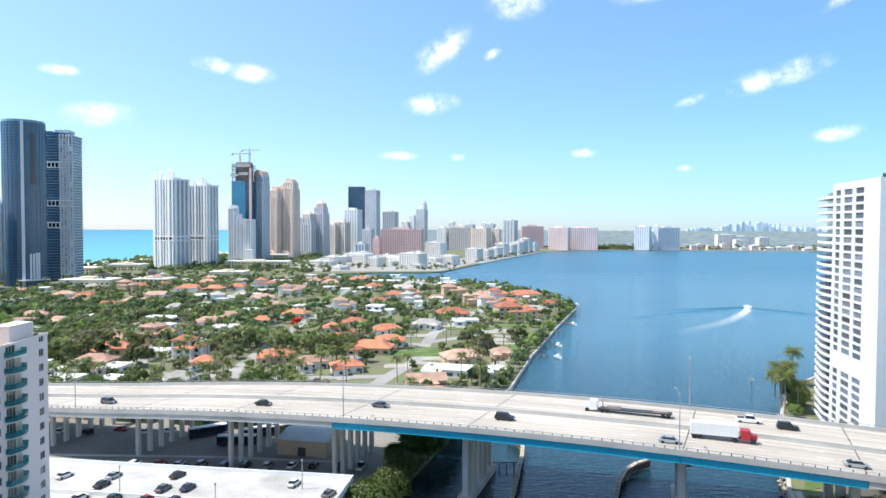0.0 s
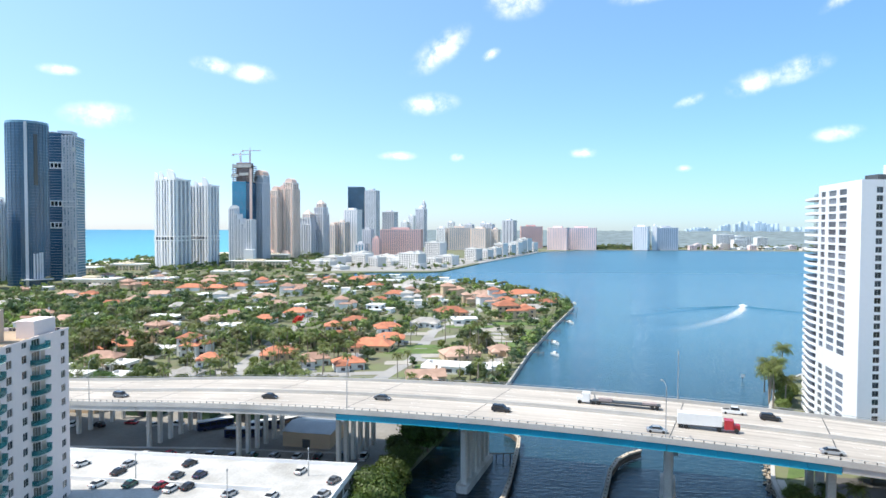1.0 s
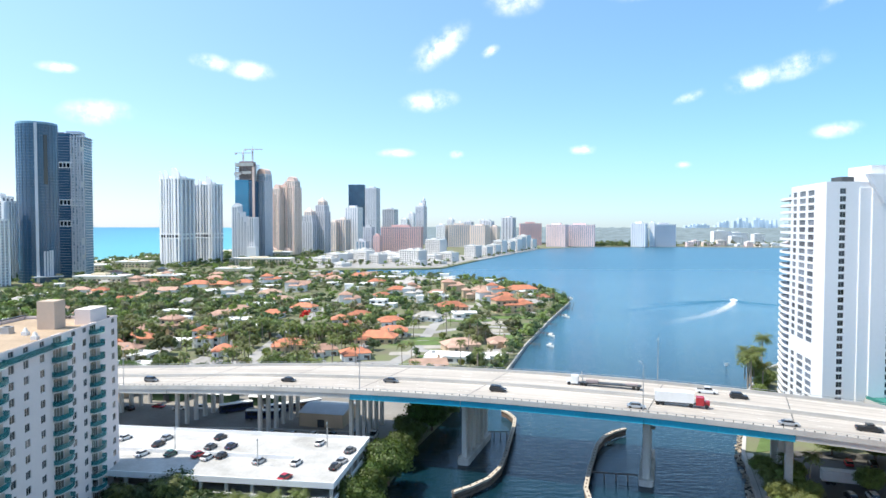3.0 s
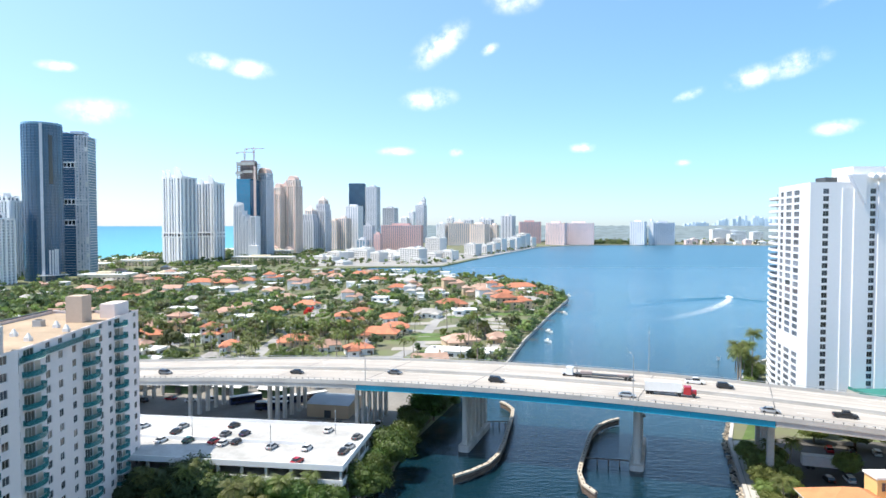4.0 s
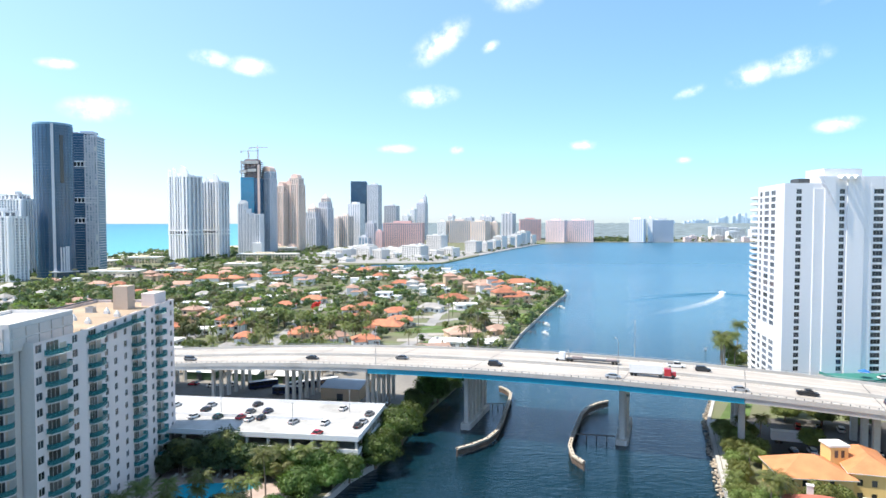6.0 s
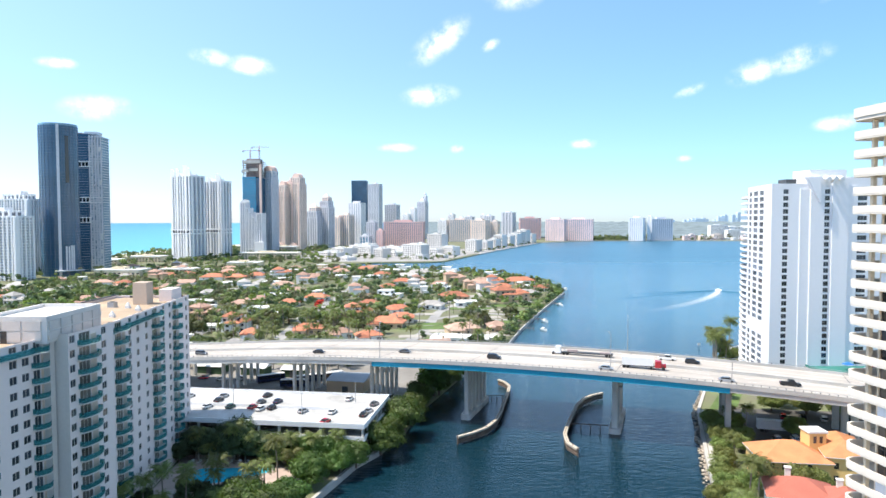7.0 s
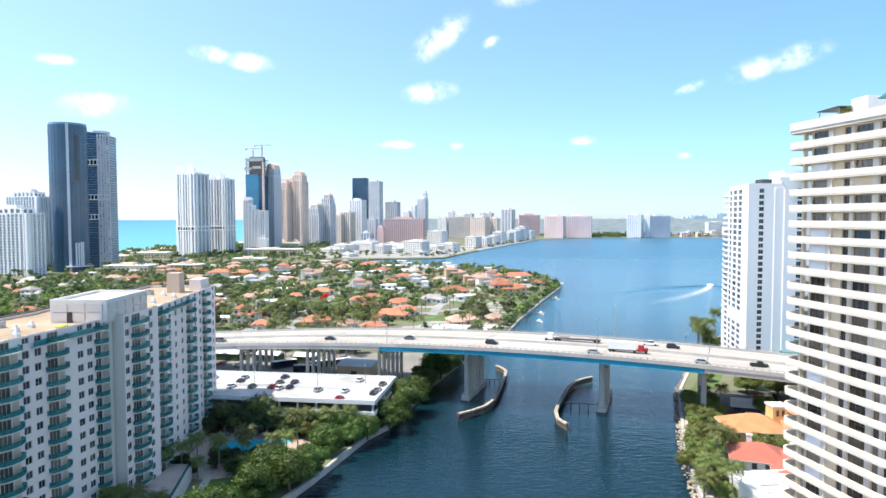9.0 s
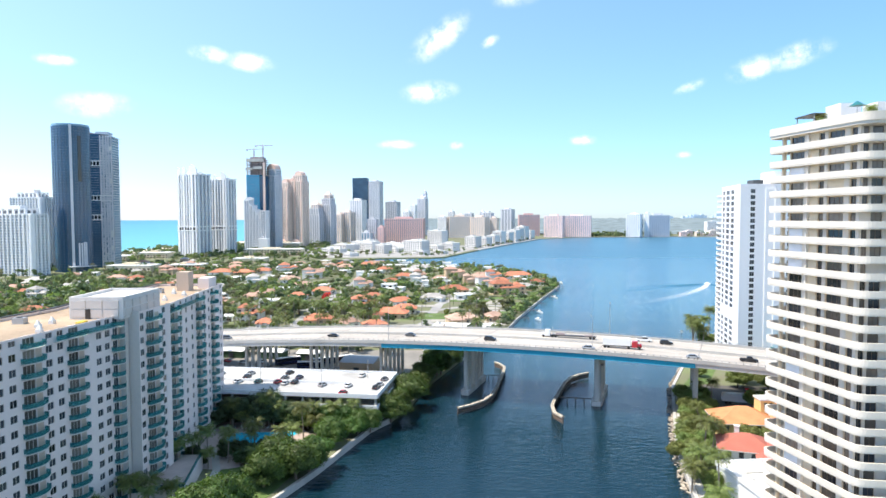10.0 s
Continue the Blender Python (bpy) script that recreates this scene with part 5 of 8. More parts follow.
def make_palm(seed, h, fronds, reach, label, group="palms"):
    r = random.Random(seed)
    t = thing("palm_tree", label, "palm tree", group=group)
    bm = bmesh.new()
    lean = Vector((r.uniform(-0.6, 0.6), r.uniform(-0.6, 0.6), 0))
    pts = [Vector((0, 0, -0.2)) + lean * (k / 5) ** 2 + Vector((0, 0, (h + 0.2) * k / 5)) for k in range(6)]
    for k, (a, b) in enumerate(zip(pts, pts[1:])):
        rod(bm, a, b, 0.24 - 0.025 * k, 0.215 - 0.025 * k, 7)
    part("trunk", bm, M["palm_bark"], t)
    top = pts[-1]
    verts, faces = [], []
    for i in range(fronds):
        a = 2.4 * i + r.uniform(-0.2, 0.2)
        up = 1.2 - 1.35 * (i / fronds) + r.uniform(-0.15, 0.15)
        d = Vector((math.cos(a), math.sin(a), 0))
        side = Vector((-math.sin(a), math.cos(a), 0))
        n = 7 if fronds < 25 else 12
        p = top.copy()
        line = []
        ang = up
        for k in range(n + 1):
            line.append(p.copy())
            p = p + (d * math.cos(ang) + Vector((0, 0, math.sin(ang)))) * reach / n
            ang -= 1.7 / n
        for k in range(n):
            wd = reach * 0.21 * math.sin(math.pi * (k + 0.9) / (n + 1.2))
            for s in (-1, 1):
                b = len(verts)
                e0 = line[k].lerp(line[k + 1], 0.15)
                e1 = line[k].lerp(line[k + 1], 0.95 if n == 7 else 0.72)
                tip = e0 + side * s * wd + d * reach * 0.09 - Vector((0, 0, wd * 0.6))
                tip2 = e0.lerp(e1, 0.55) + side * s * wd * 0.95 + d * reach * 0.11 - Vector((0, 0, wd * 0.65))
                verts += [tuple(e0), tuple(e1), tuple(tip2), tuple(tip)]
                faces.append([b, b + 1, b + 2, b + 3] if s > 0 else [b + 3, b + 2, b + 1, b])
    raw("crown", verts, faces, M["leaf_palm"], t)
    return t


def make_car(kind, colour):
    """A car along local x: body with shaped hood and tail, glasshouse, roof, lamps and four wheels."""
    names = {"sedan": "sedan", "suv": "SUV", "pickup": "pickup truck"}
    t = thing("car", f"{colour} {names[kind]} with dark windows", "car")
    L, W = {"sedan": (4.7, 1.82), "suv": (4.8, 1.92), "pickup": (5.7, 1.98)}[kind]
    hood, belt, roof = {"sedan": (0.80, 0.92, 1.44), "suv": (0.98, 1.10, 1.75), "pickup": (1.02, 1.12, 1.85)}[kind]

    def loft(secs):
        bm = bmesh.new()
        rows = []
        for x, z0, z1, w0, w1 in secs:
            rows.append([bm.verts.new((x, y, z)) for y, z in ((-w0, z0), (w0, z0), (w0 * 1.0, z0 + (z1 - z0) * 0.55), (w1, z1), (-w1, z1), (-w0, z0 + (z1 - z0) * 0.55))])
        for a, b in zip(rows, rows[1:]):
            for i in range(6):
                j = (i + 1) % 6
                bm.faces.new((a[i], b[i], b[j], a[j]))
        bm.faces.new(rows[0])
        bm.faces.new(rows[-1][::-1])
        bmesh.ops.recalc_face_normals(bm, faces=bm.faces)
        return bm
    h = W / 2
    tail = belt if kind != "pickup" else 1.15
    part("body", loft([(-L / 2, 0.45, tail - 0.12, h * 0.86, h * 0.8), (-L / 2 + 0.25, 0.3, tail, h * 0.98, h * 0.92), (0, 0.26, belt, h, h * 0.95),
                       (L / 2 - 1.3, 0.28, hood + 0.06, h, h * 0.93), (L / 2 - 0.25, 0.3, hood - 0.1, h * 0.95, h * 0.82), (L / 2, 0.42, hood - 0.3, h * 0.8, h * 0.7)]), M["paint_" + colour], t)
    cab = {"sedan": (-1.75, -0.95, 0.55, 1.25), "suv": (-2.25, -2.0, 0.5, 1.2), "pickup": (-0.75, -0.6, 0.9, 1.5)}[kind]
    part("glasshouse", loft([(cab[0], belt - 0.04, belt + 0.02, h * 0.9, h * 0.88), (cab[1], belt - 0.04, roof - 0.05, h * 0.93, h * 0.76),
                             (cab[2], belt - 0.04, roof - 0.05, h * 0.93, h * 0.78), (cab[3], belt - 0.04, belt + 0.02, h * 0.9, h * 0.88)]), M["car_glass"], t, "dark glass")
    part("roof", bx(cab[1] - 0.05, cab[2] + 0.05, -h * 0.75, h * 0.75, roof - 0.046, roof), M["paint_" + colour], t)
    if kind == "pickup":
        part("bed", bx(-L / 2 + 0.25, -0.9, -h * 0.78, h * 0.78, 1.154, 1.17), M["rubber"], t, "dark open cargo bed")
    for s in (-1, 1):
        part("headlight", bx(L / 2 - 0.18, L / 2 - 0.02, s * h * 0.62 - 0.16, s * h * 0.62 + 0.16, hood - 0.32, hood - 0.16), M["lamp_white"], t)
        part("tail_light", bx(-L / 2 - 0.02, -L / 2 + 0.1, s * h * 0.7 - 0.12, s * h * 0.7 + 0.12, tail - 0.35, tail - 0.12), M["lamp_red"], t)
    for x in (-L / 2 + 0.9, L / 2 - 0.95):
        for s in (-1, 1):
            part("wheel", rod(bmesh.new(), (x, s * (h - 0.2), 0.33), (x, s * (h + 0.01), 0.33), 0.33, 0.33, 12), M["rubber"], t)
    return t


CARS = {}


def park(kind, colour, x, y, z, turn, group, label=""):
    m = Matrix.Translation((x, y, z)) @ Matrix.Rotation(turn, 4, "Z")
    if (kind, colour) not in CARS:
        CARS[(kind, colour)] = c = make_car(kind, colour)
        c.matrix_basis = m
    else:
        c = copy_thing(CARS[(kind, colour)], m)
    c["group"] = group
    if label:
        c["label"] = label
    return c


def hip(bm, x0, x1, y0, y1, z, rise, e=0.7):
    """A hipped roof with eaves over a rectangle."""
    x0, x1, y0, y1 = x0 - e, x1 + e, y0 - e, y1 + e
    half = min(x1 - x0, y1 - y0) / 2
    wide = x1 - x0 >= y1 - y0
    ends = [(x0 + half, (y0 + y1) / 2), (x1 - half + 0.01, (y0 + y1) / 2)] if wide else [((x0 + x1) / 2, y0 + half), ((x0 + x1) / 2, y1 - half + 0.01)]
    ring_ = ((x0, y0), (x1, y0), (x1, y1), (x0, y1))
    lo = [bm.verts.new((a, b, z)) for a, b in ring_]
    hi = [bm.verts.new((a, b, z + 0.18)) for a, b in ring_]
    r = [bm.verts.new((a, b, z + rise)) for a, b in ends]
    for i in range(4):
        bm.faces.new((lo[i], lo[(i + 1) % 4], hi[(i + 1) % 4], hi[i]))
    bm.faces.new(lo[::-1])
    k = 0 if wide else 1
    bm.faces.new((hi[k], hi[k + 1], r[1], r[0]))
    bm.faces.new((hi[k + 2], hi[(k + 3) % 4], r[0], r[1]))
    bm.faces.new((hi[(k + 1) % 4], hi[(k + 2) % 4], r[1]) if wide else (hi[0], hi[1], r[0]))
    bm.faces.new((hi[3], hi[0], r[0]) if wide else (hi[2], hi[3], r[1]))
    return bm


def gable(bm, x0, x1, y0, y1, z, rise, e=0.5):
    """A saddle roof, its ridge along x."""
    x0, x1, y0, y1 = x0 - e, x1 + e, y0 - e, y1 + e
    m = (y0 + y1) / 2
    v = [bm.verts.new(p) for p in ((x0, y0, z), (x1, y0, z), (x1, y1, z), (x0, y1, z), (x0, m, z + rise), (x1, m, z + rise))]
    for f in ((0, 1, 5, 4), (2, 3, 4, 5), (1, 2, 5), (3, 0, 4), (3, 2, 1, 0)):
        bm.faces.new([v[i] for i in f])
    return bm


def make_house(x, y, w, d, turn, style, walls, storeys=1, plan="ell"):
    """A detached house of one to three volumes: walls, tile or flat roofs, windows, door, chimney and driveway; its long side along local x."""
    words = {"terracotta": "terracotta tile roof", "brown_tile": "brown pink tile roof", "peach_tile": "faded pink tile roof", "grey_tile": "grey tile roof", "roof_white": "flat white roof", "orange_tile": "orange tile roof", "red_tile": "red tile roof"}
    wall_words = {"house_white": "white stucco", "house_tan": "tan stucco", "house_yellow": "yellow stucco"}
    t = thing("house", f"{wall_words[walls]} house with {words[style]} among trees", "house", Matrix.Translation((x, y, 1.5)) @ Matrix.Rotation(turn, 4, "Z"), "neighbourhood houses")
    h = 3.1 * storeys + 0.2
    near = y < 520
    flat = style == "roof_white"
    # volumes: x0, x1, y0, y1, height
    wing = w * 0.42
    if plan == "ell":
        vols = [(-w / 2, w / 2, -d / 2, d / 2, h), (-w / 2 + 0.6, -w / 2 + 0.6 + wing, -d / 2 - 4.2, -d / 2 - 0.004, h - 0.3)]
    elif plan == "tee":
        vols = [(-w / 2, w / 2, -d / 2, d / 2, h), (-wing / 2, wing / 2, -d / 2 - 5.0, -d / 2 - 0.004, h + (1.2 if flat else -0.2))]
    elif plan == "step":
        vols = [(-w / 2, w * 0.08, -d / 2, d / 2, h + 2.9), (w * 0.08 + 0.004, w / 2, -d / 2 + 1.0, d / 2 - 0.6, h), (-w * 0.3, w * 0.25, -d / 2 - 3.2, -d / 2 - 0.004, h - 0.4)]
    else:
        vols = [(-w / 2, w / 2, -d / 2, d / 2, h), (-w / 2 + 0.3, -w * 0.16, -d / 2 - 3.6, -d / 2 - 0.004, h - 0.25), (w * 0.2, w / 2 - 0.3, -d / 2 - 2.6, -d / 2 - 0.004, h - 0.35)]
    for k, (x0, x1, y0, y1, hh) in enumerate(vols):
        part("wall", bx(x0, x1, y0, y1, -0.1, hh), M[walls], t)
        over = 0.5 if k == 0 else 0.3
        if flat:
            part("roof", bx(x0 - over, x1 + over, y0 - over, y1 + over * (k == 0), hh + 0.004, hh + 0.35), M[style], t)
            if k == 0 and near:
                part("roof_unit", bx(x0 + 2, x0 + 3.4, -0.7, 0.7, hh + 0.354, hh + 1.3), M["grey_steel"], t)
        elif k == 0 and plan == "tee":
            part("roof", gable(bmesh.new(), x0, x1, y0, y1, hh + 0.004, 0.2 * (y1 - y0) + 0.6), M[style], t)
        else:
            rise = 0.22 * min(x1 - x0, y1 - y0) + 0.7
            part("roof", hip(bmesh.new(), x0, x1, y0, y1 + (2.0 if k else 0.0), hh + 0.004, rise, 0.7 if k == 0 else 0.55), M[style], t)
        if not near and k == 2:
            continue
        levels = max(1, int(hh / 3.0)) if near else 1
        n = max(1, int((x1 - x0) / 4.2)) if near else 1
        for s_ in range(levels):
            for i in range(n):
                c = x0 + (x1 - x0) * (i + 0.5) / n
                g = min(0.9, (x1 - x0) * 0.2) if not flat else min(1.5, (x1 - x0) * 0.32)
                part("window", bx(c - g, c + g, y0 - 0.06, y0 - 0.004, 0.8 + 3.0 * s_, 2.25 + 3.0 * s_), M["pane"], t)
            if near and k == 0:
                part("window", bx(x1 + 0.004, x1 + 0.06, -d / 4, d / 4, 0.9 + 3.0 * s_, 2.2 + 3.0 * s_), M["pane"], t)
    if near:
        x0, x1, y0 = vols[1][0], vols[1][1], vols[1][2]
        part("driveway", bx(x0 + 0.4, x1 - 0.4, y0 - 8.5, y0 - 0.07, -0.08, 0.22), M["street"], t, "pale concrete driveway")
        if not flat:
            ch = part("chimney", bx(w * 0.28, w * 0.28 + 0.9, 0.6, 1.5, h + 0.3, h + 0.22 * d + 1.5), M[walls], t)
            part("chimney_cap", bx(w * 0.28 - 0.1, w * 0.28 + 1.0, 0.5, 1.6, h + 0.22 * d + 1.504, h + 0.22 * d + 1.65), M["concrete"], ch)
    if y > 520:
        return t
    part("door", bx(vols[0][1] - 1.6, vols[0][1] - 0.6, vols[0][2] - 0.06, vols[0][2] - 0.004, 0, 2.1), M["timber"], t)
    return t


# ---- towers of the barrier island ----
def tower(x, y, w, d, h, turn, wall, glass, bays, fill, label, floor=3.3, slab=0.9, proud=0.6, crown="box", name="high_rise", group="barrier island towers"):
    """A high-rise: a glass core, full-height piers on each side, spandrel slabs at each floor, roof parapet and plant room."""
    if w < 66 and d >= 20 and turn == 0:
        # most towers stand askew to the channel, with one broad side to the morning sun
        turn = -0.32 if x < -150 else -0.45
        bays = max(3, round(bays * 0.8))
        seen = math.atan2(-x, y) - turn
        w, d = 0.8 * w, min(1.0 * w, max(0.4 * w, w * (1 - 0.8 * math.cos(seen)) / math.sin(seen)))
    t = thing(name, label, "high-rise", Matrix.Translation((x, y, 1.5)) @ Matrix.Rotation(turn, 4, "Z"), group)
    part("core", bx(-w / 2, w / 2, -d / 2, d / 2, 0, h), M[glass], t)
    by = max(2, round(bays * d / w))
    far = y > 1300
    ex = w / bays
    ey = d / by
    bm = bmesh.new()
    if far:
        for i in range(bays + 1):
            xx = -w / 2 + (w - ex * fill) * i / bays
            box(bm, xx - 0.05, xx + ex * fill - 0.05, -d / 2 - proud, -d / 2, 0, h + 0.6)
        for i in range(by + 1):
            yy = -d / 2 + (d - ey * fill) * i / by
            box(bm, w / 2, w / 2 + proud, yy - 0.05, yy + ey * fill - 0.05, 0, h + 0.6)
            box(bm, -w / 2 - proud, -w / 2, yy - 0.05, yy + ey * fill - 0.05, 0, h + 0.6)
    else:
        px = part("pilaster", bx(-ex * fill / 2, ex * fill / 2, -proud, 0.0, 0, h + 0.6), M[wall], t)
        px.matrix_basis = Matrix.Translation((-w / 2 + ex * fill / 2 - 0.05, -d / 2, 0))
        for i in range(1, bays + 1):
            again(px, t, Matrix.Translation((-w / 2 + (w - ex * fill) * i / bays + ex * fill / 2 - 0.05, -d / 2, 0)))
        py = part("pilaster", bx(0, proud, -ey * fill / 2, ey * fill / 2, 0, h + 0.6), M[wall], t)
        py.matrix_basis = Matrix.Translation((w / 2, -d / 2 + ey * fill / 2 - 0.05, 0))
        for i in range(by + 1):
            yy = -d / 2 + (d - ey * fill) * i / by + ey * fill / 2
            if i:
                again(py, t, Matrix.Translation((w / 2, yy - 0.05, 0)))
            again(py, t, Matrix.Translation((-w / 2, yy - 0.05, 0)) @ Matrix.Rotation(math.pi, 4, "Z"))
    k = floor
    q = proud * 0.6
    while k < h - 1:
        box(bm, -w / 2 - q, w / 2 + q, -d / 2 - q, d / 2 + q, k - slab, k)
        k += floor
    tagged(part("cladding", bm, M[wall], t), kind="stuff")
    part("parapet", bx(-w / 2 - proud, w / 2 + proud, -d / 2 - proud, d / 2 + proud, h + 0.604, h + 2.4), M[wall], t)
    if crown == "box":
        part("plant_room", bx(-w * 0.25, w * 0.2, -d * 0.25, d * 0.25, h + 2.404, h + 7), M[wall], t)
    elif crown == "fins":
        for s, f in ((-0.42, 18), (-0.08, 14), (0.40, 19)):
            bm = bmesh.new()
            pts = [(s * w - w * 0.07, h + 2.404), (s * w + w * 0.09, h + 2.404), (s * w + w * 0.09, h + 2.4 + f * 0.6), (s * w - w * 0.07, h + 2.4 + f)]
            a = [bm.verts.new((px_, -d / 2 - proud, z)) for px_, z in pts]
            b = [bm.verts.new((px_, -d / 2 + 9, z)) for px_, z in pts]
            bm.faces.new(a)
            bm.faces.new(b[::-1])
            for i in range(4):
                bm.faces.new((a[i], b[i], b[(i + 1) % 4], a[(i + 1) % 4]))
            bmesh.ops.recalc_face_normals(bm, faces=bm.faces)
            part("roof_fin", bm, M[wall], t)
    elif crown == "step":
        part("upper_storeys", bx(-w * 0.32, w * 0.32, -d * 0.32, d * 0.32, h + 2.404, h + 9), M[wall], t)
        part("dome", rod(bmesh.new(), (0, 0, h + 9.004), (0, 0, h + 14), w * 0.26, w * 0.1, 16), M["terracotta"] if wall == "beige_wall" else M[wall], t)
    return t


# dark round glass tower and its unfinished neighbour
pd = thing("high_rise", "dark blue glass cylinder tower with a pale vertical fin", "high-rise", Matrix.Translation((-468, 745, 1.5)), "barrier island towers")
RD = 21.0
part("core", rod(bmesh.new(), (0, 0, 0), (0, 0, 180), RD, RD, 64), M["navy_glass"], pd, "dark navy curtain-wall glass")
bm = bmesh.new()
for k in range(1, 54):
    rod(bm, (0, 0, 3.35 * k - 0.3), (0, 0, 3.35 * k), RD + 0.25, RD + 0.25, 64)
tagged(part("cladding", bm, M["navy_band"], pd), kind="stuff")
mull = part("mullion", bx(RD - 0.1, RD + 0.3, -0.12, 0.12, 0, 180.3), M["navy_band"], pd)
for a in range(1, 28):
    again(mull, pd, Matrix.Rotation(2 * math.pi * a / 28, 4, "Z"))
f = part("fin", bx(RD - 0.5, RD + 1.5, -1.5, 1.5, 0, 181), M["grey_wall"], pd, "pale grey vertical fin")
f.matrix_basis = Matrix.Rotation(radians(-62), 4, "Z")
f = part("lift_shaft", bx(RD - 0.5, RD + 0.5, -2.0, 2.0, 112, 168), M["car_glass"], pd, "dark recessed lift window strip")
f.matrix_basis = Matrix.Rotation(radians(-36), 4, "Z")
part("crown", shell(bmesh.new(), [(RD * math.cos(a * math.pi / 24), RD * math.sin(a * math.pi / 24)) for a in range(48)], [((RD - 0.8) * math.cos(a * math.pi / 24), (RD - 0.8) * math.sin(a * math.pi / 24)) for a in range(48)], 180.004, 182.5), M["pale_glass"], pd)
for a, z1 in ((-44, 36), (-36, 36), (-28, 37), (-21, 37)):
    p = part("garage_screen", bx(RD - 0.2, RD + 0.9, -0.9, 0.9, 8, z1), M["grey_wall"], pd)
    p.matrix_basis = Matrix.Rotation(radians(a), 4, "Z")
p = part("canopy", bx(RD - 1, RD + 6, -14, 16, 6.5, 7.7), M["grey_wall"], pd)
p.matrix_basis = Matrix.Rotation(radians(-40), 4, "Z")

ar = thing("high_rise", "unfinished grey tower with open concrete floors and scaffold edge", "high-rise", Matrix.Translation((-463, 815, 1.5)) @ Matrix.Rotation(radians(8), 4, "Z") @ Matrix.Diagonal((0.88, 1, 1, 1)), "barrier island towers")
part("core", bx(-20, -1, -14, 14, 0, 179), M["navy_glass"], ar)
part("core", bx(-0.996, 16.5, -12, 14, 0, 176), M["pale_glass"], ar)
bm = bmesh.new()
ra = random.Random(31)
for k in range(1, 53):
    z = 3.36 * k
    box(bm, -20.3, -1.2, -14.3, 14.3, z - 0.25, z)
    box(bm, -1.2, 17.0 + ra.uniform(0.2, 1.9), -14.4, 14.4, z - 0.5, z)
tagged(part("cladding", bm, M["grey_wall"], ar), kind="stuff")
for x, wd in ((0.2, 1.1), (4.4, 1.7), (8.6, 1.5), (12.2, 1.9), (15.8, 0.9)):
    part("pilaster", bx(x - wd / 2, x + wd / 2, -14.7, -11.9, 0, 177), M["grey_wall"], ar)
# open storeys: flat dark panels before the solid core imitate their shade
for z, x1 in ((136, 3.0), (90, 15.5), (64, 2.0)):
    for zz in (z, z + 6.4):
        part("open_floor", bx(-20.8, x1, -15.6, -14.41, zz, zz + 1.1), M["pale_wall"], ar, "white floor edge of an open storey")
    part("opening", bx(-20.4, -1.2, -14.9, -14.41, z + 1.2, z + 6.3), M["car_glass"], ar, "dark panel imitating the shade in an open storey")
    for i in range(5):
        part("column", bx(-20.6 + 4.9 * i, -19.6 + 4.9 * i, -15.5, -14.95, z + 1.11, z + 6.39), M["pale_wall"], ar)
bm = bmesh.new()
for k in range(2, 52):
    for x0, x1 in ((0.9, 3.4), (5.4, 7.7), (9.5, 11.1), (13.3, 15.2)):
        if ra.random() < 0.72:
            box(bm, x0, x1, -14.62, -14.404, 3.36 * k - 2.4, 3.36 * k - 0.52)
tagged(part("spandrel", bm, M["grey_wall"], ar), kind="stuff")
# open corners: white panels imitate the daylight in them
for z, hh in ((157, 5.5), (113, 6), (24, 5), (41, 9)):
    part("opening", bx(13.4, 17.3, -15.0, -14.7, z, z + hh), M["lamp_white"], ar, "white panel imitating the light in an open corner")
bm = bmesh.new()
for k in range(58):
    rod(bm, (17.6, -14.9, 3.1 * k), (19.2, -14.9, 3.1 * k), 0.16, 0.16, 4)
for x in (17.6, 19.2):
    rod(bm, (x, -14.9, 0), (x, -14.9, 178), 0.14, 0.14, 4)
tagged(part("scaffold", bm, M["grey_steel"], ar), kind="stuff")
part("roof_works", bx(-8, 10, -9, 9, 179.004, 182.5), M["grey_wall"], ar)
part("roof_works", bx(-19, -10, -12, 6, 179.004, 180.6), M["bare_concrete"], ar)

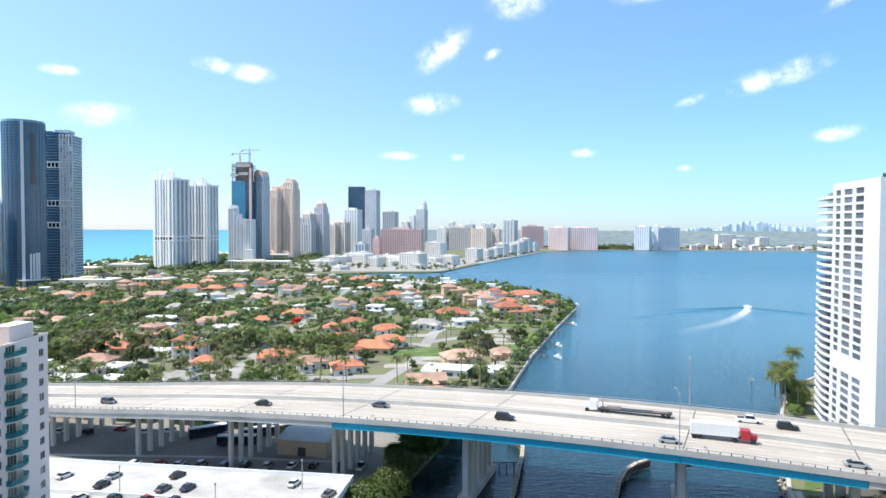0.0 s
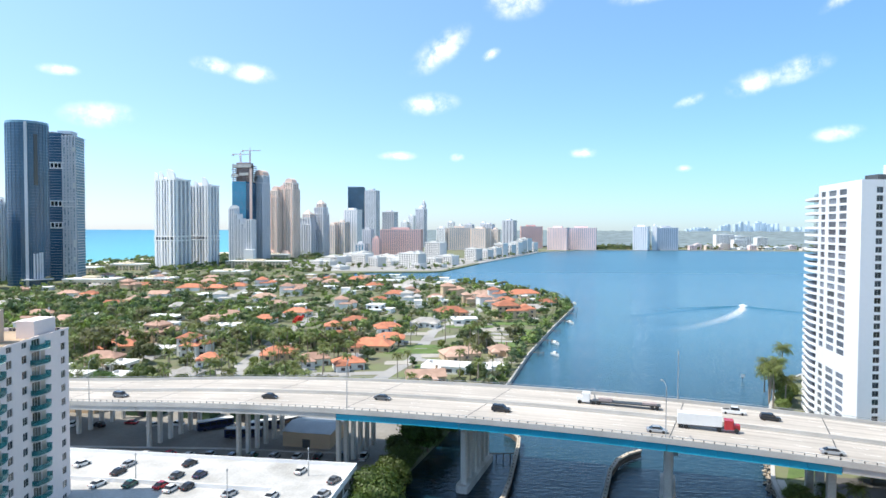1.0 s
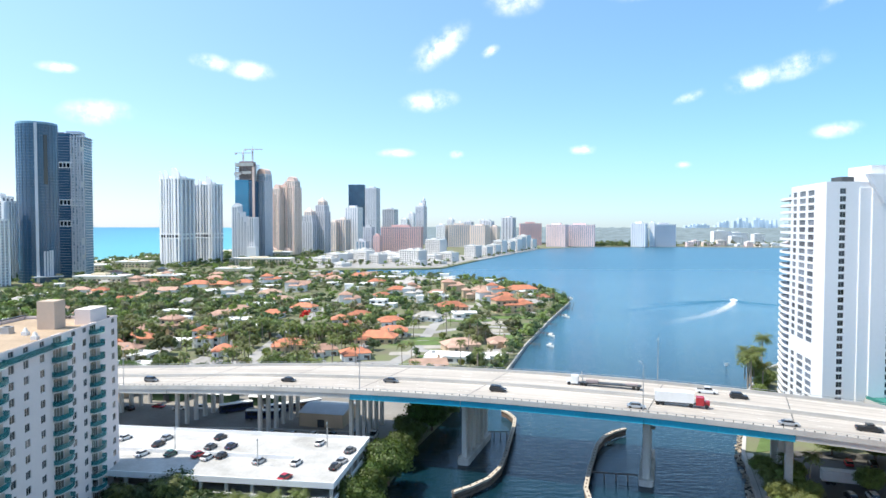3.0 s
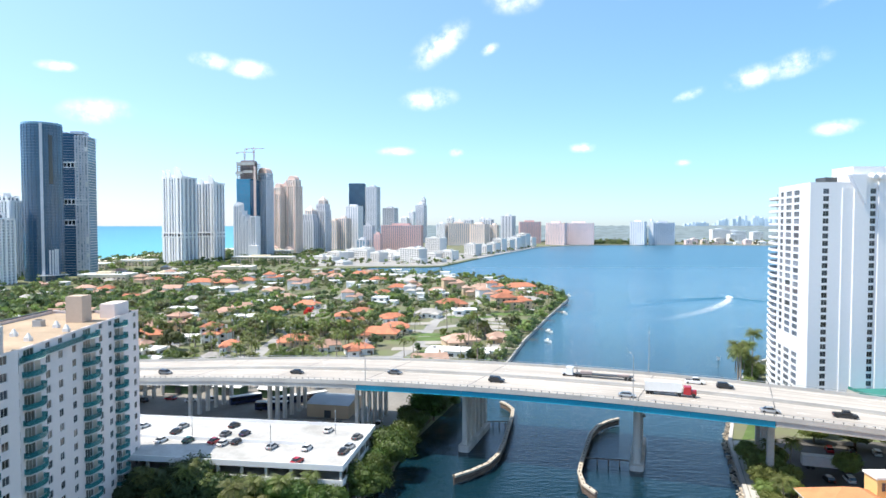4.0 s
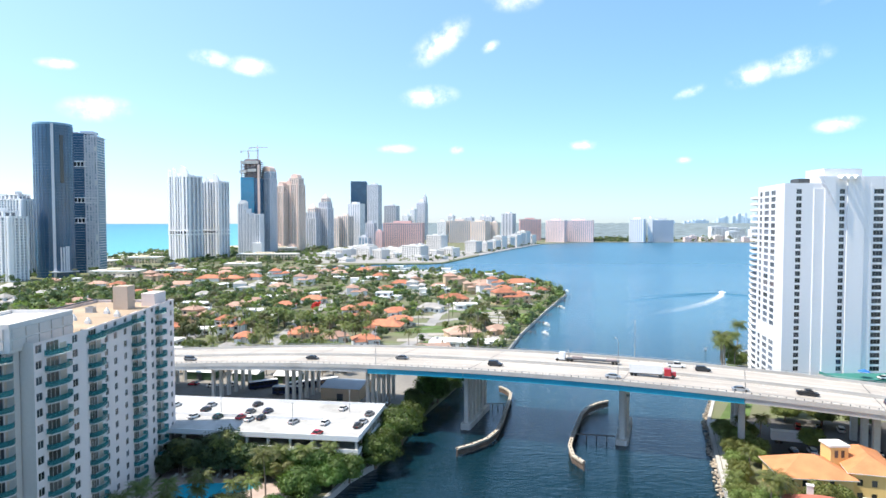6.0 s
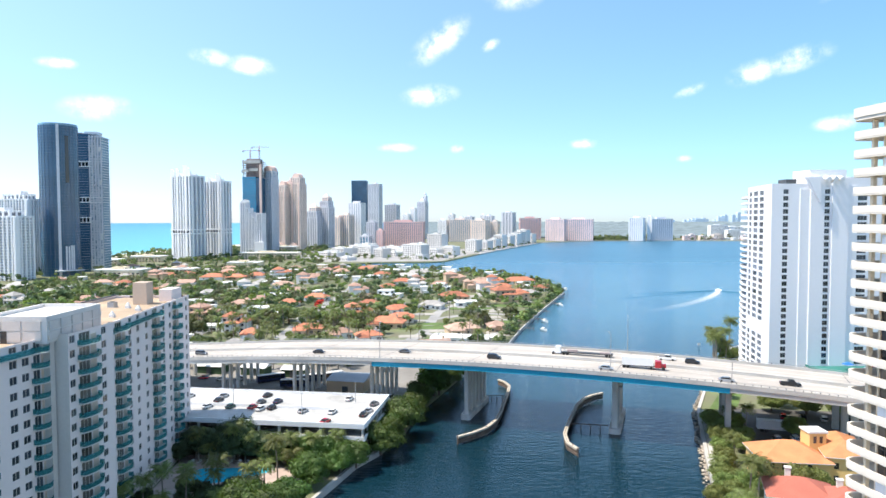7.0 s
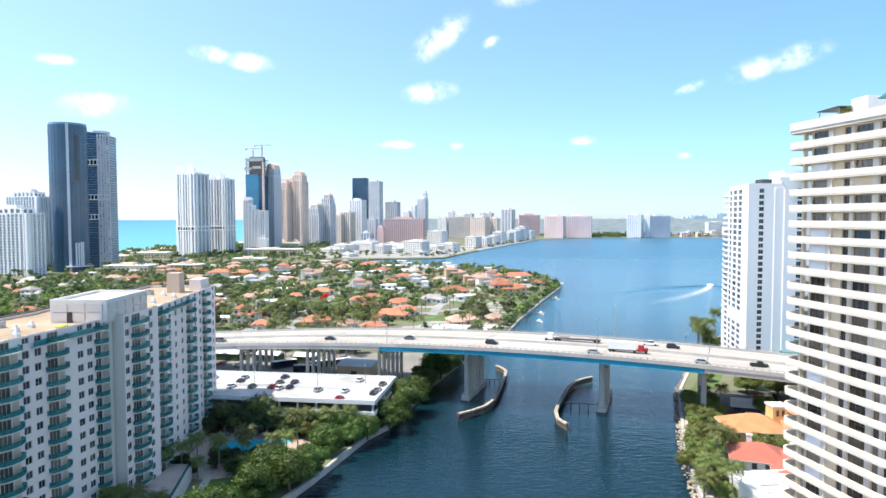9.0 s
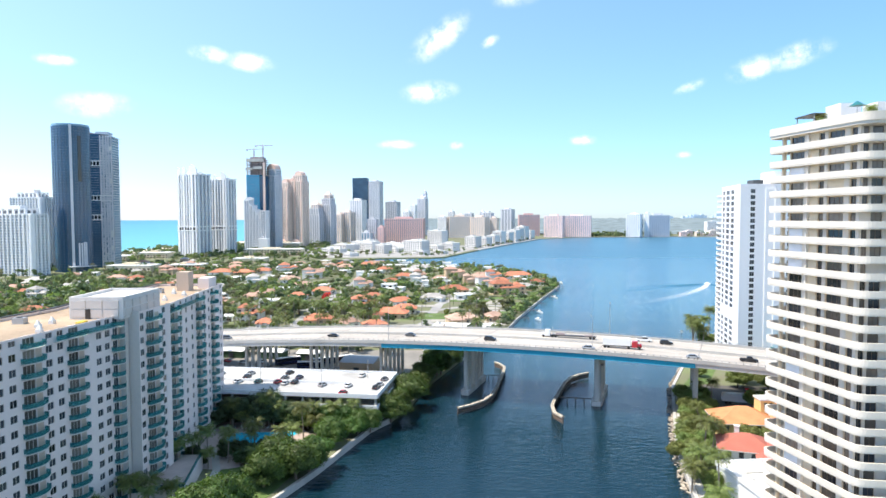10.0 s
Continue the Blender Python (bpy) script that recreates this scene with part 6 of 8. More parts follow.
# white twin towers, with their fins
def finned_tower(x, y, w, d, h, turn, piers, side_piers, fins, label):
    """A white slab: broad full-height piers between glazed bays with floor lines, an open storey half-way, curved blades on the roof."""
    t = thing("high_rise", label, "high-rise", Matrix.Translation((x, y, 1.5)) @ Matrix.Rotation(turn, 4, "Z"), "barrier island towers")
    part("core", bx(-w / 2, w / 2, -d / 2, d / 2, 0, h), M["far_glass"], t)
    bm = bmesh.new()
    k = 3.3
    while k < h:
        box(bm, -w / 2 - 0.7, w / 2 + 0.7, -d / 2 - 0.7, d / 2 + 0.7, k - 0.7, k)
        k += 3.3
    tagged(part("cladding", bm, M["grey_wall"], t), kind="stuff")
    for a, wd in piers:
        part("pilaster", bx(a * w - wd / 2, a * w + wd / 2, -d / 2 - 2.2, -d / 2, 0, h + 1.0), M["pale_wall"], t)
    for a, wd in side_piers:
        for s in (-1, 1):
            x0, x1 = sorted((s * w / 2, s * (w / 2 + 2.0)))
            part("pilaster", bx(x0, x1, a * d - wd / 2, a * d + wd / 2, 0, h + 1.0), M["pale_wall"], t)
    part("belt", bx(-w / 2 - 2.3, w / 2 + 2.1, -d / 2 - 2.4, d / 2, 44, 45.6), M["pale_wall"], t)
    part("belt", bx(-w / 2 - 2.3, w / 2 + 2.1, -d / 2 - 2.4, d / 2, 50.4, 52.0), M["pale_wall"], t)
    # the open storey is a thin dark panel that imitates its shade
    part("sky_lobby", bx(-w * 0.42, w * 0.42, -d / 2 - 2.3, -d / 2 - 2.21, 45.7, 50.3), M["pane"], t, "dark panel imitating the shade of an open mid-height floor")
    for a, wd in piers:
        part("lobby_column", bx(a * w - wd / 3, a * w + wd / 3, -d / 2 - 2.5, -d / 2 - 2.41, 45.7, 50.3), M["pale_wall"], t)
    part("parapet", bx(-w / 2 - 1.0, w / 2 + 1.0, -d / 2 - 1.0, d / 2 + 1.0, h + 0.3, h + 3.0), M["pale_wall"], t)
    part("plant_room", bx(-w * 0.2, w * 0.28, -d * 0.3, d * 0.3, h + 3.004, h + 6.5), M["pale_wall"], t)
    for a, wide, tall in fins:
        bm = bmesh.new()
        pts = [(a * w, h + 1.004), (a * w + wide, h + 1.004)] + [(a * w + wide * math.sin(q), h + 4 + (tall - 4) * math.cos(q)) for q in [math.pi / 2 * (1 - i / 7) for i in range(8)]]
        f = [bm.verts.new((px_, -d / 2 - 2.2, z)) for px_, z in pts]
        g = [bm.verts.new((px_, -d / 2 - 0.4, z)) for px_, z in pts]
        bm.faces.new(f)
        bm.faces.new(g[::-1])
        for i in range(len(pts)):
            j = (i + 1) % len(pts)
            bm.faces.new((f[i], g[i], g[j], f[j]))
        bmesh.ops.recalc_face_normals(bm, faces=bm.faces)
        part("roof_fin", bm, M["pale_wall"], t, "white curved roof fin")
    return t


finned_tower(-429, 1048, 42, 30, 138, -0.42, [(-0.46, 4.5), (-0.30, 2.2), (-0.17, 4.2), (-0.02, 2.2), (0.12, 2.6), (0.26, 4.6), (0.45, 2.6)],
             [(-0.44, 3.4), (-0.15, 2.0), (0.14, 2.0), (0.42, 3.2)], [(-0.50, 9, 14), (-0.24, 9, 15), (0.14, 17, 19)], "white residential tower with curved roof fins and broad vertical piers")
finned_tower(-404, 1112, 43, 26, 133, -0.34, [(-0.46, 1.4), (-0.34, 1.4), (-0.20, 1.4), (-0.06, 3.2), (0.08, 1.4), (0.22, 1.4), (0.36, 4.2), (0.48, 2.0)],
             [(-0.42, 3.2), (-0.1, 2.0), (0.2, 2.0)], [(-0.14, 7, 10), (0.24, 11, 16)], "white residential tower with curved roof fins and dark glazed bays")
# the tower under construction and those round it


def ribbed_block(t, x0, x1, y0, y1, h, wall, glass, ribs, z0=0.0, floor=3.4, lines=True):
    """A glazed volume with floor edges and full-height ribs on the two seen sides, as parts of tower t."""
    part("core", bx(x0, x1, y0, y1, z0, h), M[glass], t)
    bm = bmesh.new()
    k = z0 + floor
    while lines and k < h:
        box(bm, x0 - 0.5, x1 + 0.5, y0 - 0.5, y1 + 0.3, k - 0.9, k)
        k += floor
    pitch = (x1 - x0) / ribs
    for i in range(ribs + 1):
        a = x0 + pitch * i
        g = pitch * (0.30 if i % 3 else 0.44) / 2
        box(bm, max(x0 - 1.1, a - g), min(x1 + 1.1, a + g), y0 - 1.2, y0 - 0.002, z0, h + 1.2)
    n = max(2, round((y1 - y0) / pitch))
    for i in range(n + 1):
        b = y0 + (y1 - y0) * i / n
        g = pitch * (0.28 if i % 2 else 0.42) / 2
        for xa, xb in ((x1 + 0.002, x1 + 1.2), (x0 - 1.2, x0 - 0.002)):
            box(bm, xa, xb, b - g, b + g, z0, h + 1.2)
    tagged(part("cladding", bm, M[wall], t), kind="stuff")
    part("parapet", bx(x0 - 0.8, x1 + 0.8, y0 - 0.8, y1 + 0.8, h + 1.204, h + 2.4), M[wall], t)


def barrel(bm, x0, x1, y0, y1, z, rise, n=10):
    """A half-round vault across x."""
    c, r = (x0 + x1) / 2, (x1 - x0) / 2
    pts = [(c - r * math.cos(math.pi * i / n), z + rise * math.sin(math.pi * i / n)) for i in range(n + 1)]
    a, b = [bm.verts.new((x, y0, q)) for x, q in pts], [bm.verts.new((x, y1, q)) for x, q in pts]
    for i in range(n):
        bm.faces.new((a[i], b[i], b[i + 1], a[i + 1]))
    bm.faces.new((a[n], b[n], b[0], a[0]))
    bm.faces.new(a)
    bm.faces.new(b[::-1])
    return bm


def rise_of(x, y, turn, label):
    return thing("high_rise", label, "high-rise", Matrix.Translation((x, y, 1.5)) @ Matrix.Rotation(turn, 4, "Z"), "barrier island towers")


# unfinished blue glass tower: glazed below, bare decks and screens above
t = rise_of(-377, 1256, -0.1, "unfinished tower with blue glass and bare concrete top floors")
part("core", bx(-19, 8, -15, 15, 0, 152), M["blue_glass"], t, "bright blue curtain-wall glass")
part("core", bx(8.004, 18, -14, 15, 0, 150), M["navy_glass"], t)
bm = bmesh.new()
for k in range(1, 43):
    box(bm, -19.2, 18.2, -15.2, 15.2, 3.5 * k - 0.3, 3.5 * k)
tagged(part("cladding", bm, M["navy_band"], t), kind="stuff")
for k in range(9):
    z = 152.1 + 3.7 * k
    part("open_floor", bx(-20.5 if k in (2, 3, 6) else -18.5, 18.5, -16.5 if k in (2, 3) else -15, 15, z, z + 0.6), M["bare_concrete"], t)
    for i in range(6):
        part("column", bx(-18 + 6.9 * i, -16.8 + 6.9 * i, -14.6, -13.4, z + 0.604, z + 3.696), M["bare_concrete"], t)
part("core_wall", bx(-12, 12, -10, 12, 152.72, 188), M["bare_concrete"], t)
for z0, z1, x0, x1 in ((161, 166, -20, -6), (163, 168.5, -4, 14), (178, 184, -18, 18)):
    part("safety_screen", bx(x0, x1, -16.9, -16.55, z0, z1), M["concrete"], t, "grey safety screen")
part("hoist_mast", bx(16.5, 20.5, -18.5, -15.4, 0, 176), M["copper_wall"], t, "red brown builders' hoist")
# its neighbour with a copper vault
t = rise_of(-351, 1274, -0.35, "grey blue glass tower with a rounded copper crown beside cranes")
ribbed_block(t, -10.5, 10.5, -11, 12, 150, "grey_wall", "pale_glass", 6)
ribbed_block(t, -9, 10, -8, 11, 163, "grey_wall", "pale_glass", 4, z0=152.5)
part("crown", barrel(bmesh.new(), -9.5, 10.5, -8.4, 11, 165.5, 10.5), M["copper_wall"], t, "copper vaulted crown")
# white stepped front building
t = rise_of(-366, 1200, -0.12, "white stepped condominium with a curved roof screen")
for x0, x1, h in ((-20, -11, 98), (-10.9, -4.5, 88), (-4.4, 1.5, 80), (1.6, 7.5, 71), (7.6, 12.5, 64), (12.6, 21, 78)):
    ribbed_block(t, x0, x1, -9 - 0.4 * (x0 % 2), 11, h, "pale_wall", "far_glass", 2)
part("roof_screen", barrel(bmesh.new(), -20, -2, -9, -6, 100.5, 5.5), M["pale_wall"], t)
part("lobby", bx(12, 30, -22, -10, 0, 26), M["pale_wall"], t)
# the beige and copper pair
for x, y, h, w, lab in ((-360, 1421, 143, 25, "beige and copper tower with an arched crown"), (-331, 1425, 160, 33, "tall beige and copper tower with an arched crown")):
    t = rise_of(x, y, -0.4, lab)
    ribbed_block(t, -w / 2, w / 2, -12, 12, h - 14, "beige_wall", "warm_glass", 7)
    ribbed_block(t, -w * 0.30, w * 0.42, -9, 10, h, "beige_wall", "warm_glass", 4, z0=h - 11.5)
    part("crown", barrel(bmesh.new(), -w * 0.22, w * 0.36, -8, 9, h + 2.5, 9), M["copper_wall"], t, "copper arched crown")
    part("arch", barrel(bmesh.new(), -w * 0.5, -w * 0.18, -12.6, -8, h - 11.4, 8), M["copper_wall"], t)
    for a in (-0.5, -0.1, 0.42):
        part("pilaster", bx(a * w - 1.2, a * w + 1.2, -14.2, -13.21, 0, h - 10), M["copper_wall"], t)
    part("porch", barrel(bmesh.new(), -w * 0.4, w * 0.4, -20, -13, 0.0, 17), M["copper_wall"], t)
CRANES = [(-385, 1256, 185.45, 22), (-367, 1256, 185.45, 29)]
for cx, cy, cz, ch in CRANES:
    c = thing("tower_crane", "slim tower crane standing over the unfinished tower", "tower crane", Matrix.Translation((cx, cy, cz)), "cranes")
    bm = bmesh.new()
    for s in ((-1, -1), (1, -1), (1, 1), (-1, 1)):
        box(bm, s[0] - 0.3, s[0] + 0.3, s[1] - 0.3, s[1] + 0.3, 0, ch - 2)
    for k in range(int(ch / 6)):
        rod(bm, (-1, -1, 6 * k), (1, -1, 6 * k + 6), 0.18, 0.18, 4)
    part("mast", bm, M["crane_red"], c)
    part("jib", bx(-16, 20, -0.6, 0.6, ch - 1.9, ch - 0.7), M["crane_red"], c)
    part("cab", bx(-2, 2, -2, -0.7, ch - 5, ch - 2.1), M["pale_wall"], c)
    part("counterweight", bx(-16, -12, -1, 1, ch - 4.6, ch - 1.91), M["grey_wall"], c)
    part("apex", rod(bmesh.new(), (0, 0, ch - 0.69), (0, 0, ch + 5), 0.8, 0.2, 4), M["crane_red"], c)
for x, y, w, h, wall in ((-313, 1513, 40, 100, "grey_wall"), (-284, 1523, 32, 124, "grey_wall"), (-276, 1661, 22, 72, "beige_wall"), (-254, 1665, 26, 78, "beige_wall")):
    t = rise_of(x, y, -0.45, "grey white stepped condominium tower with pyramid top" if h > 80 else "beige condominium block by the sea")
    if h > 80:
        ribbed_block(t, -w / 2, w / 2, -11, 11, h - 28, wall, "far_glass", 6)
        ribbed_block(t, -w * 0.30, w * 0.42, -9, 10, h - 14, wall, "far_glass", 4, z0=h - 25.5)
        ribbed_block(t, -w * 0.12, w * 0.34, -7, 8, h - 5, "beige_wall", "far_glass", 3, z0=h - 11.5)
        part("roof", hip(bmesh.new(), -w * 0.1, w * 0.3, -6, 7, h - 2.5, 9), M["beige_wall"], t)
    else:
        ribbed_block(t, -w / 2, w / 2, -11, 11, h, wall, "far_glass", 4)
        part("plant_room", bx(-w * 0.2, w * 0.2, -5, 5, h + 2.404, h + 7), M[wall], t)
tower(-234, 1711, 46, 30, 110, 0, "pale_wall", "far_glass", 6, 0.5, "white residential tower with paired window columns")
tower(-251, 1911, 44, 34, 181, 0.001, "navy_glass", "navy_glass", 6, 0.15, "sleek dark blue glass tower with flat top", crown="none", slab=0.5)
tower(-203, 1891, 42, 34, 170, 0, "grey_wall", "far_glass", 8, 0.35, "pale grey glass tower with rounded shoulders", slab=1.4)
tower(-162, 2011, 48, 30, 112, 0, "grey_wall", "far_glass", 7, 0.35, "grey residential slab tower by the sea")
tower(-128, 2211, 30, 30, 84, 0, "pale_wall", "far_glass", 5, 0.5, "white residential tower with dark windows")
tower(-105, 2215, 24, 30, 104, 0, "pale_wall", "far_glass", 5, 0.5, "white residential tower with dark windows")
tower(-75, 2261, 40, 34, 128, 0, "grey_wall", "far_glass", 6, 0.45, "pale tower with domed lantern top", crown="step")
tower(-66, 2262, 16, 20, 148, 0, "grey_wall", "far_glass", 3, 0.45, "slim pale tower with domed lantern top", crown="step")
tower(-98, 1561, 98, 24, 60, -0.2, "brown_wall", "far_glass", 18, 0.45, "long red-brown apartment slab by the bay", slab=1.3)
tower(-172, 1511, 26, 24, 60, 0, "grey_wall", "far_glass", 5, 0.4, "grey glazed apartment block behind trees")
tower(-148, 1480, 20, 24, 40, 0, "brown_wall", "far_glass", 4, 0.5, "pink-brown apartment block behind trees")
tower(-182, 1470, 30, 20, 28, 0, "grey_wall", "blue_glass", 4, 0.3, "low blue glass office block")
tower(50, 1970, 66, 26, 65, 0, "beige_wall", "far_glass", 10, 0.5, "beige apartment slab by the bay", slab=1.3)
tower(112, 1960, 58, 26, 63, 0, "beige_wall", "far_glass", 9, 0.5, "beige apartment slab by the bay", slab=1.3)
tower(-2, 1975, 34, 26, 64, 0, "pale_wall", "far_glass", 6, 0.5, "white apartment slab by the bay", slab=1.3)
tower(158, 1975, 28, 26, 60, 0, "beige_wall", "far_glass", 5, 0.5, "beige apartment slab by the bay", slab=1.3)
FAR_B = [(28, 2290, 26, 84), (62, 2285, 24, 72), (92, 2290, 34, 76), (140, 2290, 22, 82), (160, 2285, 40, 78), (227, 2250, 50, 90)]
for x, y, w, h in FAR_B:
    tower(x, y, w, 26, h, 0, "pale_wall" if w < 30 else "grey_wall", "far_glass", 4, 0.45, "pale distant apartment tower", floor=3.6)
tower(290, 2161, 70, 26, 70, 0, "brown_wall", "far_glass", 12, 0.5, "pink-brown apartment slab behind the bay", slab=1.3)
tower(352, 2008, 60, 26, 66, -0.5, "pink_wall", "far_glass", 11, 0.5, "long pink apartment slab at the water's edge", slab=1.3)
tower(428, 2030, 88, 26, 66, -0.3, "pink_wall", "far_glass", 14, 0.5, "long pink apartment slab at the water's edge", slab=1.3)
tower(614, 2034, 54, 26, 70, 0, "pale_wall", "far_glass", 8, 0.6, "white apartment slab standing on the bay shore", slab=1.4)
tower(690, 2036, 66, 26, 67, 0, "grey_wall", "far_glass", 10, 0.3, "blue-grey apartment slab standing on the bay shore", slab=1.4)
tower(655, 2037, 16, 28, 73, 0, "pale_wall", "far_glass", 3, 0.7, "narrow white stair tower of the bay slab", slab=1.4)
# white tower pair west of the round one
for x, y, w, h, lab in ((-503, 690, 60, 70, "white condominium tower with broad vertical piers"), (-540, 780, 46, 92, "grey white condominium tower with a stepped top")):
    t = rise_of(x, y, -0.18, lab)
    ribbed_block(t, -w / 2, w / 2, -11, 12, h, "pale_wall", "pane_pale", 11, floor=3.2)
    ribbed_block(t, -w * 0.32, w * 0.32, -8, 9, h + 6, "pale_wall", "pane_pale", 5, z0=h + 2.5, lines=False)
    part("plant_room", bx(-w * 0.14, w * 0.16, -5, 6, h + 8.404, h + 12), M["pale_wall"], t)
    part("corner_tower", rod(bmesh.new(), (w / 2 - 1, -10, 0), (w / 2 - 1, -10, h + 1), 3.2, 3.2, 10), M["pale_wall"], t)


# ---- low white blocks round the shopping strip and the bay shore ----
def low_block(x, y, w, d, h, wall, label, turn=0.0):
    t = thing("low_building", label, "building", Matrix.Translation((x, y, 1.5)) @ Matrix.Rotation(turn, 4, "Z"), "bay shore buildings")
    n = max(1, int(h / 3.4))
    holes = []
    bays = max(2, int(w / 5))
    for k in range(n):
        for i in range(bays):
            a = w * (i + 0.2) / bays
            holes.append((a, a + w * 0.6 / bays, 3.4 * k + 1.0, 3.4 * k + 2.7))
    part("wall", wall_with_holes(bmesh.new(), (-w / 2, -d / 2), (1, 0), w, 0, h, holes, 0.8), M[wall], t)
    part("wall", ribbon(bmesh.new(), [(-w / 2, -d / 2), (-w / 2, d / 2), (w / 2, d / 2), (w / 2, -d / 2)], -0.3, -0.004, 0, h), M[wall], t)
    part("window_band", bx(-w / 2 + 0.35, w / 2 - 0.35, -d / 2 + 0.8, -d / 2 + 1.0, 0.2, h - 0.3), M["pane"], t)
    part("roof", bx(-w / 2 - 0.3, w / 2 + 0.3, -d / 2 - 0.3, d / 2 + 0.3, h + 0.004, h + 0.7), M["roof_white"], t)
    part("plant_room", bx(-w * 0.2, w * 0.1, -d * 0.2, d * 0.2, h + 0.704, h + 3), M[wall], t)
    return t


LOW_A = [(-190, 1160, 44, 15), (-142, 1165, 46, 20), (-112, 1120, 30, 16), (-50, 1082, 56, 24), (-14, 1265, 50, 38), (15, 1190, 26, 16)]
LOW_B = [(62, 1335, 38, 24), (92, 1400, 30, 20), (116, 1470, 30, 22), (135, 1530, 34, 30), (160, 1590, 36, 26), (185, 1660, 34, 30)]
LOW_C = [(205, 1720, 30, 34), (222, 1780, 40, 38), (250, 1850, 34, 26), (-90, 1230, 60, 12), (-210, 1250, 50, 10), (-60, 1340, 70, 12)]
for x, y, w, h in LOW_A + LOW_B + LOW_C:
    low_block(x, y, w * 0.8, 20, h, "town_wall", "white low-rise block by the bay shore", -0.75)
LOW_D = [(-300, 1075, 100, 11), (-330, 1310, 50, 12), (-440, 1180, 60, 8), (-480, 1010, 50, 9), (-520, 940, 60, 8), (-382, 722, 54, 9), (-330, 760, 40, 7), (-290, 900, 46, 6)]
for x, y, w, h in LOW_D:
    low_block(x, y, w, 30, h, "pale_wall" if w > 100 else "cream_wall", "wide low market hall with white roof" if w > 100 else "cream low-rise building among trees")
rs = random.Random(21)
for i in range(44):
    x, y = rs.uniform(-215, 10), rs.uniform(1040, 1420)
    if x > -10 + 0.25 * (y - 1020):
        continue
    low_block(x, y, rs.uniform(16, 34), rs.uniform(14, 24), rs.choice((5, 7, 8, 11, 14)), "town_wall", "white low shop or apartment block in the town strip", -0.75)
for i in range(56):
    x = 775 + 18.5 * i + rs.uniform(-10, 10)
    y = 2045 - 0.02 * (x - 780) + rs.uniform(0, 60)
    low_block(x, y, rs.uniform(16, 30), 20, rs.choice((6, 8, 10, 14, 18)), rs.choice(("pale_wall", "pale_wall", "beige_wall", "pink_wall")), "low waterside building on the far shore")
for x, y, w, h in ((980, 2300, 60, 46), (1040, 2310, 70, 40), (1120, 2320, 36, 36), (1010, 2250, 40, 30)):
    low_block(x, y, w, 30, h, "pale_wall", "pale mid-rise block on the far shore")
# the far city on the horizon; its haze is in the material's colour and glow
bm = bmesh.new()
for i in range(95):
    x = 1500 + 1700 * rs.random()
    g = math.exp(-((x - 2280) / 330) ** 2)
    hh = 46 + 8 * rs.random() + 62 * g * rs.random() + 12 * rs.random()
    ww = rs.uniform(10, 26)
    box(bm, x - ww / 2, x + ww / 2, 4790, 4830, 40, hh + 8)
tagged(part("backdrop", bm, M["far_city"]), "city skyline on the horizon, haze put into its colour and glow", "backdrop", kind="structure")


# ---- the island neighbourhood ----
ISLAND = SHORE_WEST[7:] + SHORE_TIP[:6] + [(-420, 880), (-560, 700), (-560, 215), (-130, 232)]
TILE_A = [(-38, 356, 22), (-30, 379, 16), (-59, 384, 18), (-59, 450, 15), (-64, 490, 11), (-35, 420, 16), (6, 498, 23), (78, 637, 30), (91, 566, 14), (10, 646, 22), (-45, 631, 19), (-55, 577, 15), (-139, 823, 17), (-44, 309, 14)]
TILE_B = [(-62, 318, 14), (-171, 350, 19), (-127, 340, 16), (-112, 318, 10), (-82, 333, 17), (-153, 476, 18), (-262, 689, 26), (-236, 686, 20), (-218, 706, 21), (-192, 716, 21), (-277, 445, 14)]
TILE_P = [(9, 333, 19), (30, 342, 11), (-7, 282, 16), (39, 634, 21), (23, 562, 12), (-162, 598, 20), (-138, 546, 16), (-263, 572, 22), (71, 518, 19)]
FLAT_A = [(-60, 408, 17), (-11, 441, 18), (-48, 513, 20), (-2, 572, 14), (-18, 543, 10), (-93, 652, 14), (-68, 791, 34), (-31, 737, 31), (0, 760, 25), (2, 304, 20), (22, 302, 11), (-148, 343, 17)]
FLAT_B = [(-220, 621, 21), (-186, 563, 19), (-196, 466, 22), (-247, 474, 14), (-112, 539, 13), (-167, 411, 14), (-148, 307, 9), (-110, 284, 12), (-158, 283, 14), (-135, 281, 14)]
SPOTS = []


def settle(x, y, w, style, walls, storeys=1):
    d = min(max(9.0, 0.6 * w), 14.0)
    plan = rs.choice(("ell", "tee", "court", "court", "ell")) if storeys == 1 else "step"
    make_house(x, y, w, d, rs.uniform(-0.35, 0.35), style, walls, 1 if plan == "step" and style == "roof_white" else storeys, plan)
    SPOTS.append((x, y, w * 0.55 + 2.0))


for k, (x, y, w) in enumerate(TILE_A + TILE_B):
    settle(x, y, w, "terracotta" if k % 5 != 4 else "brown_tile", "house_white" if k % 3 else "house_tan", 2 if k % 7 == 2 else 1)
settle(53, 488, 30, "terracotta", "house_tan", 2)
for x, y, w in TILE_P:
    settle(x, y, w, "peach_tile" if w != 19 or x < 60 else "grey_tile", "house_tan" if w < 20 else "house_white", 2 if w == 12 else 1)
for k, (x, y, w) in enumerate(FLAT_A + FLAT_B):
    settle(x, y, w, "roof_white" if k % 6 != 1 else "grey_tile", "house_white", 2 if k in (2, 3, 4, 5, 13, 17) else 1)
tries = 0
extra = 0
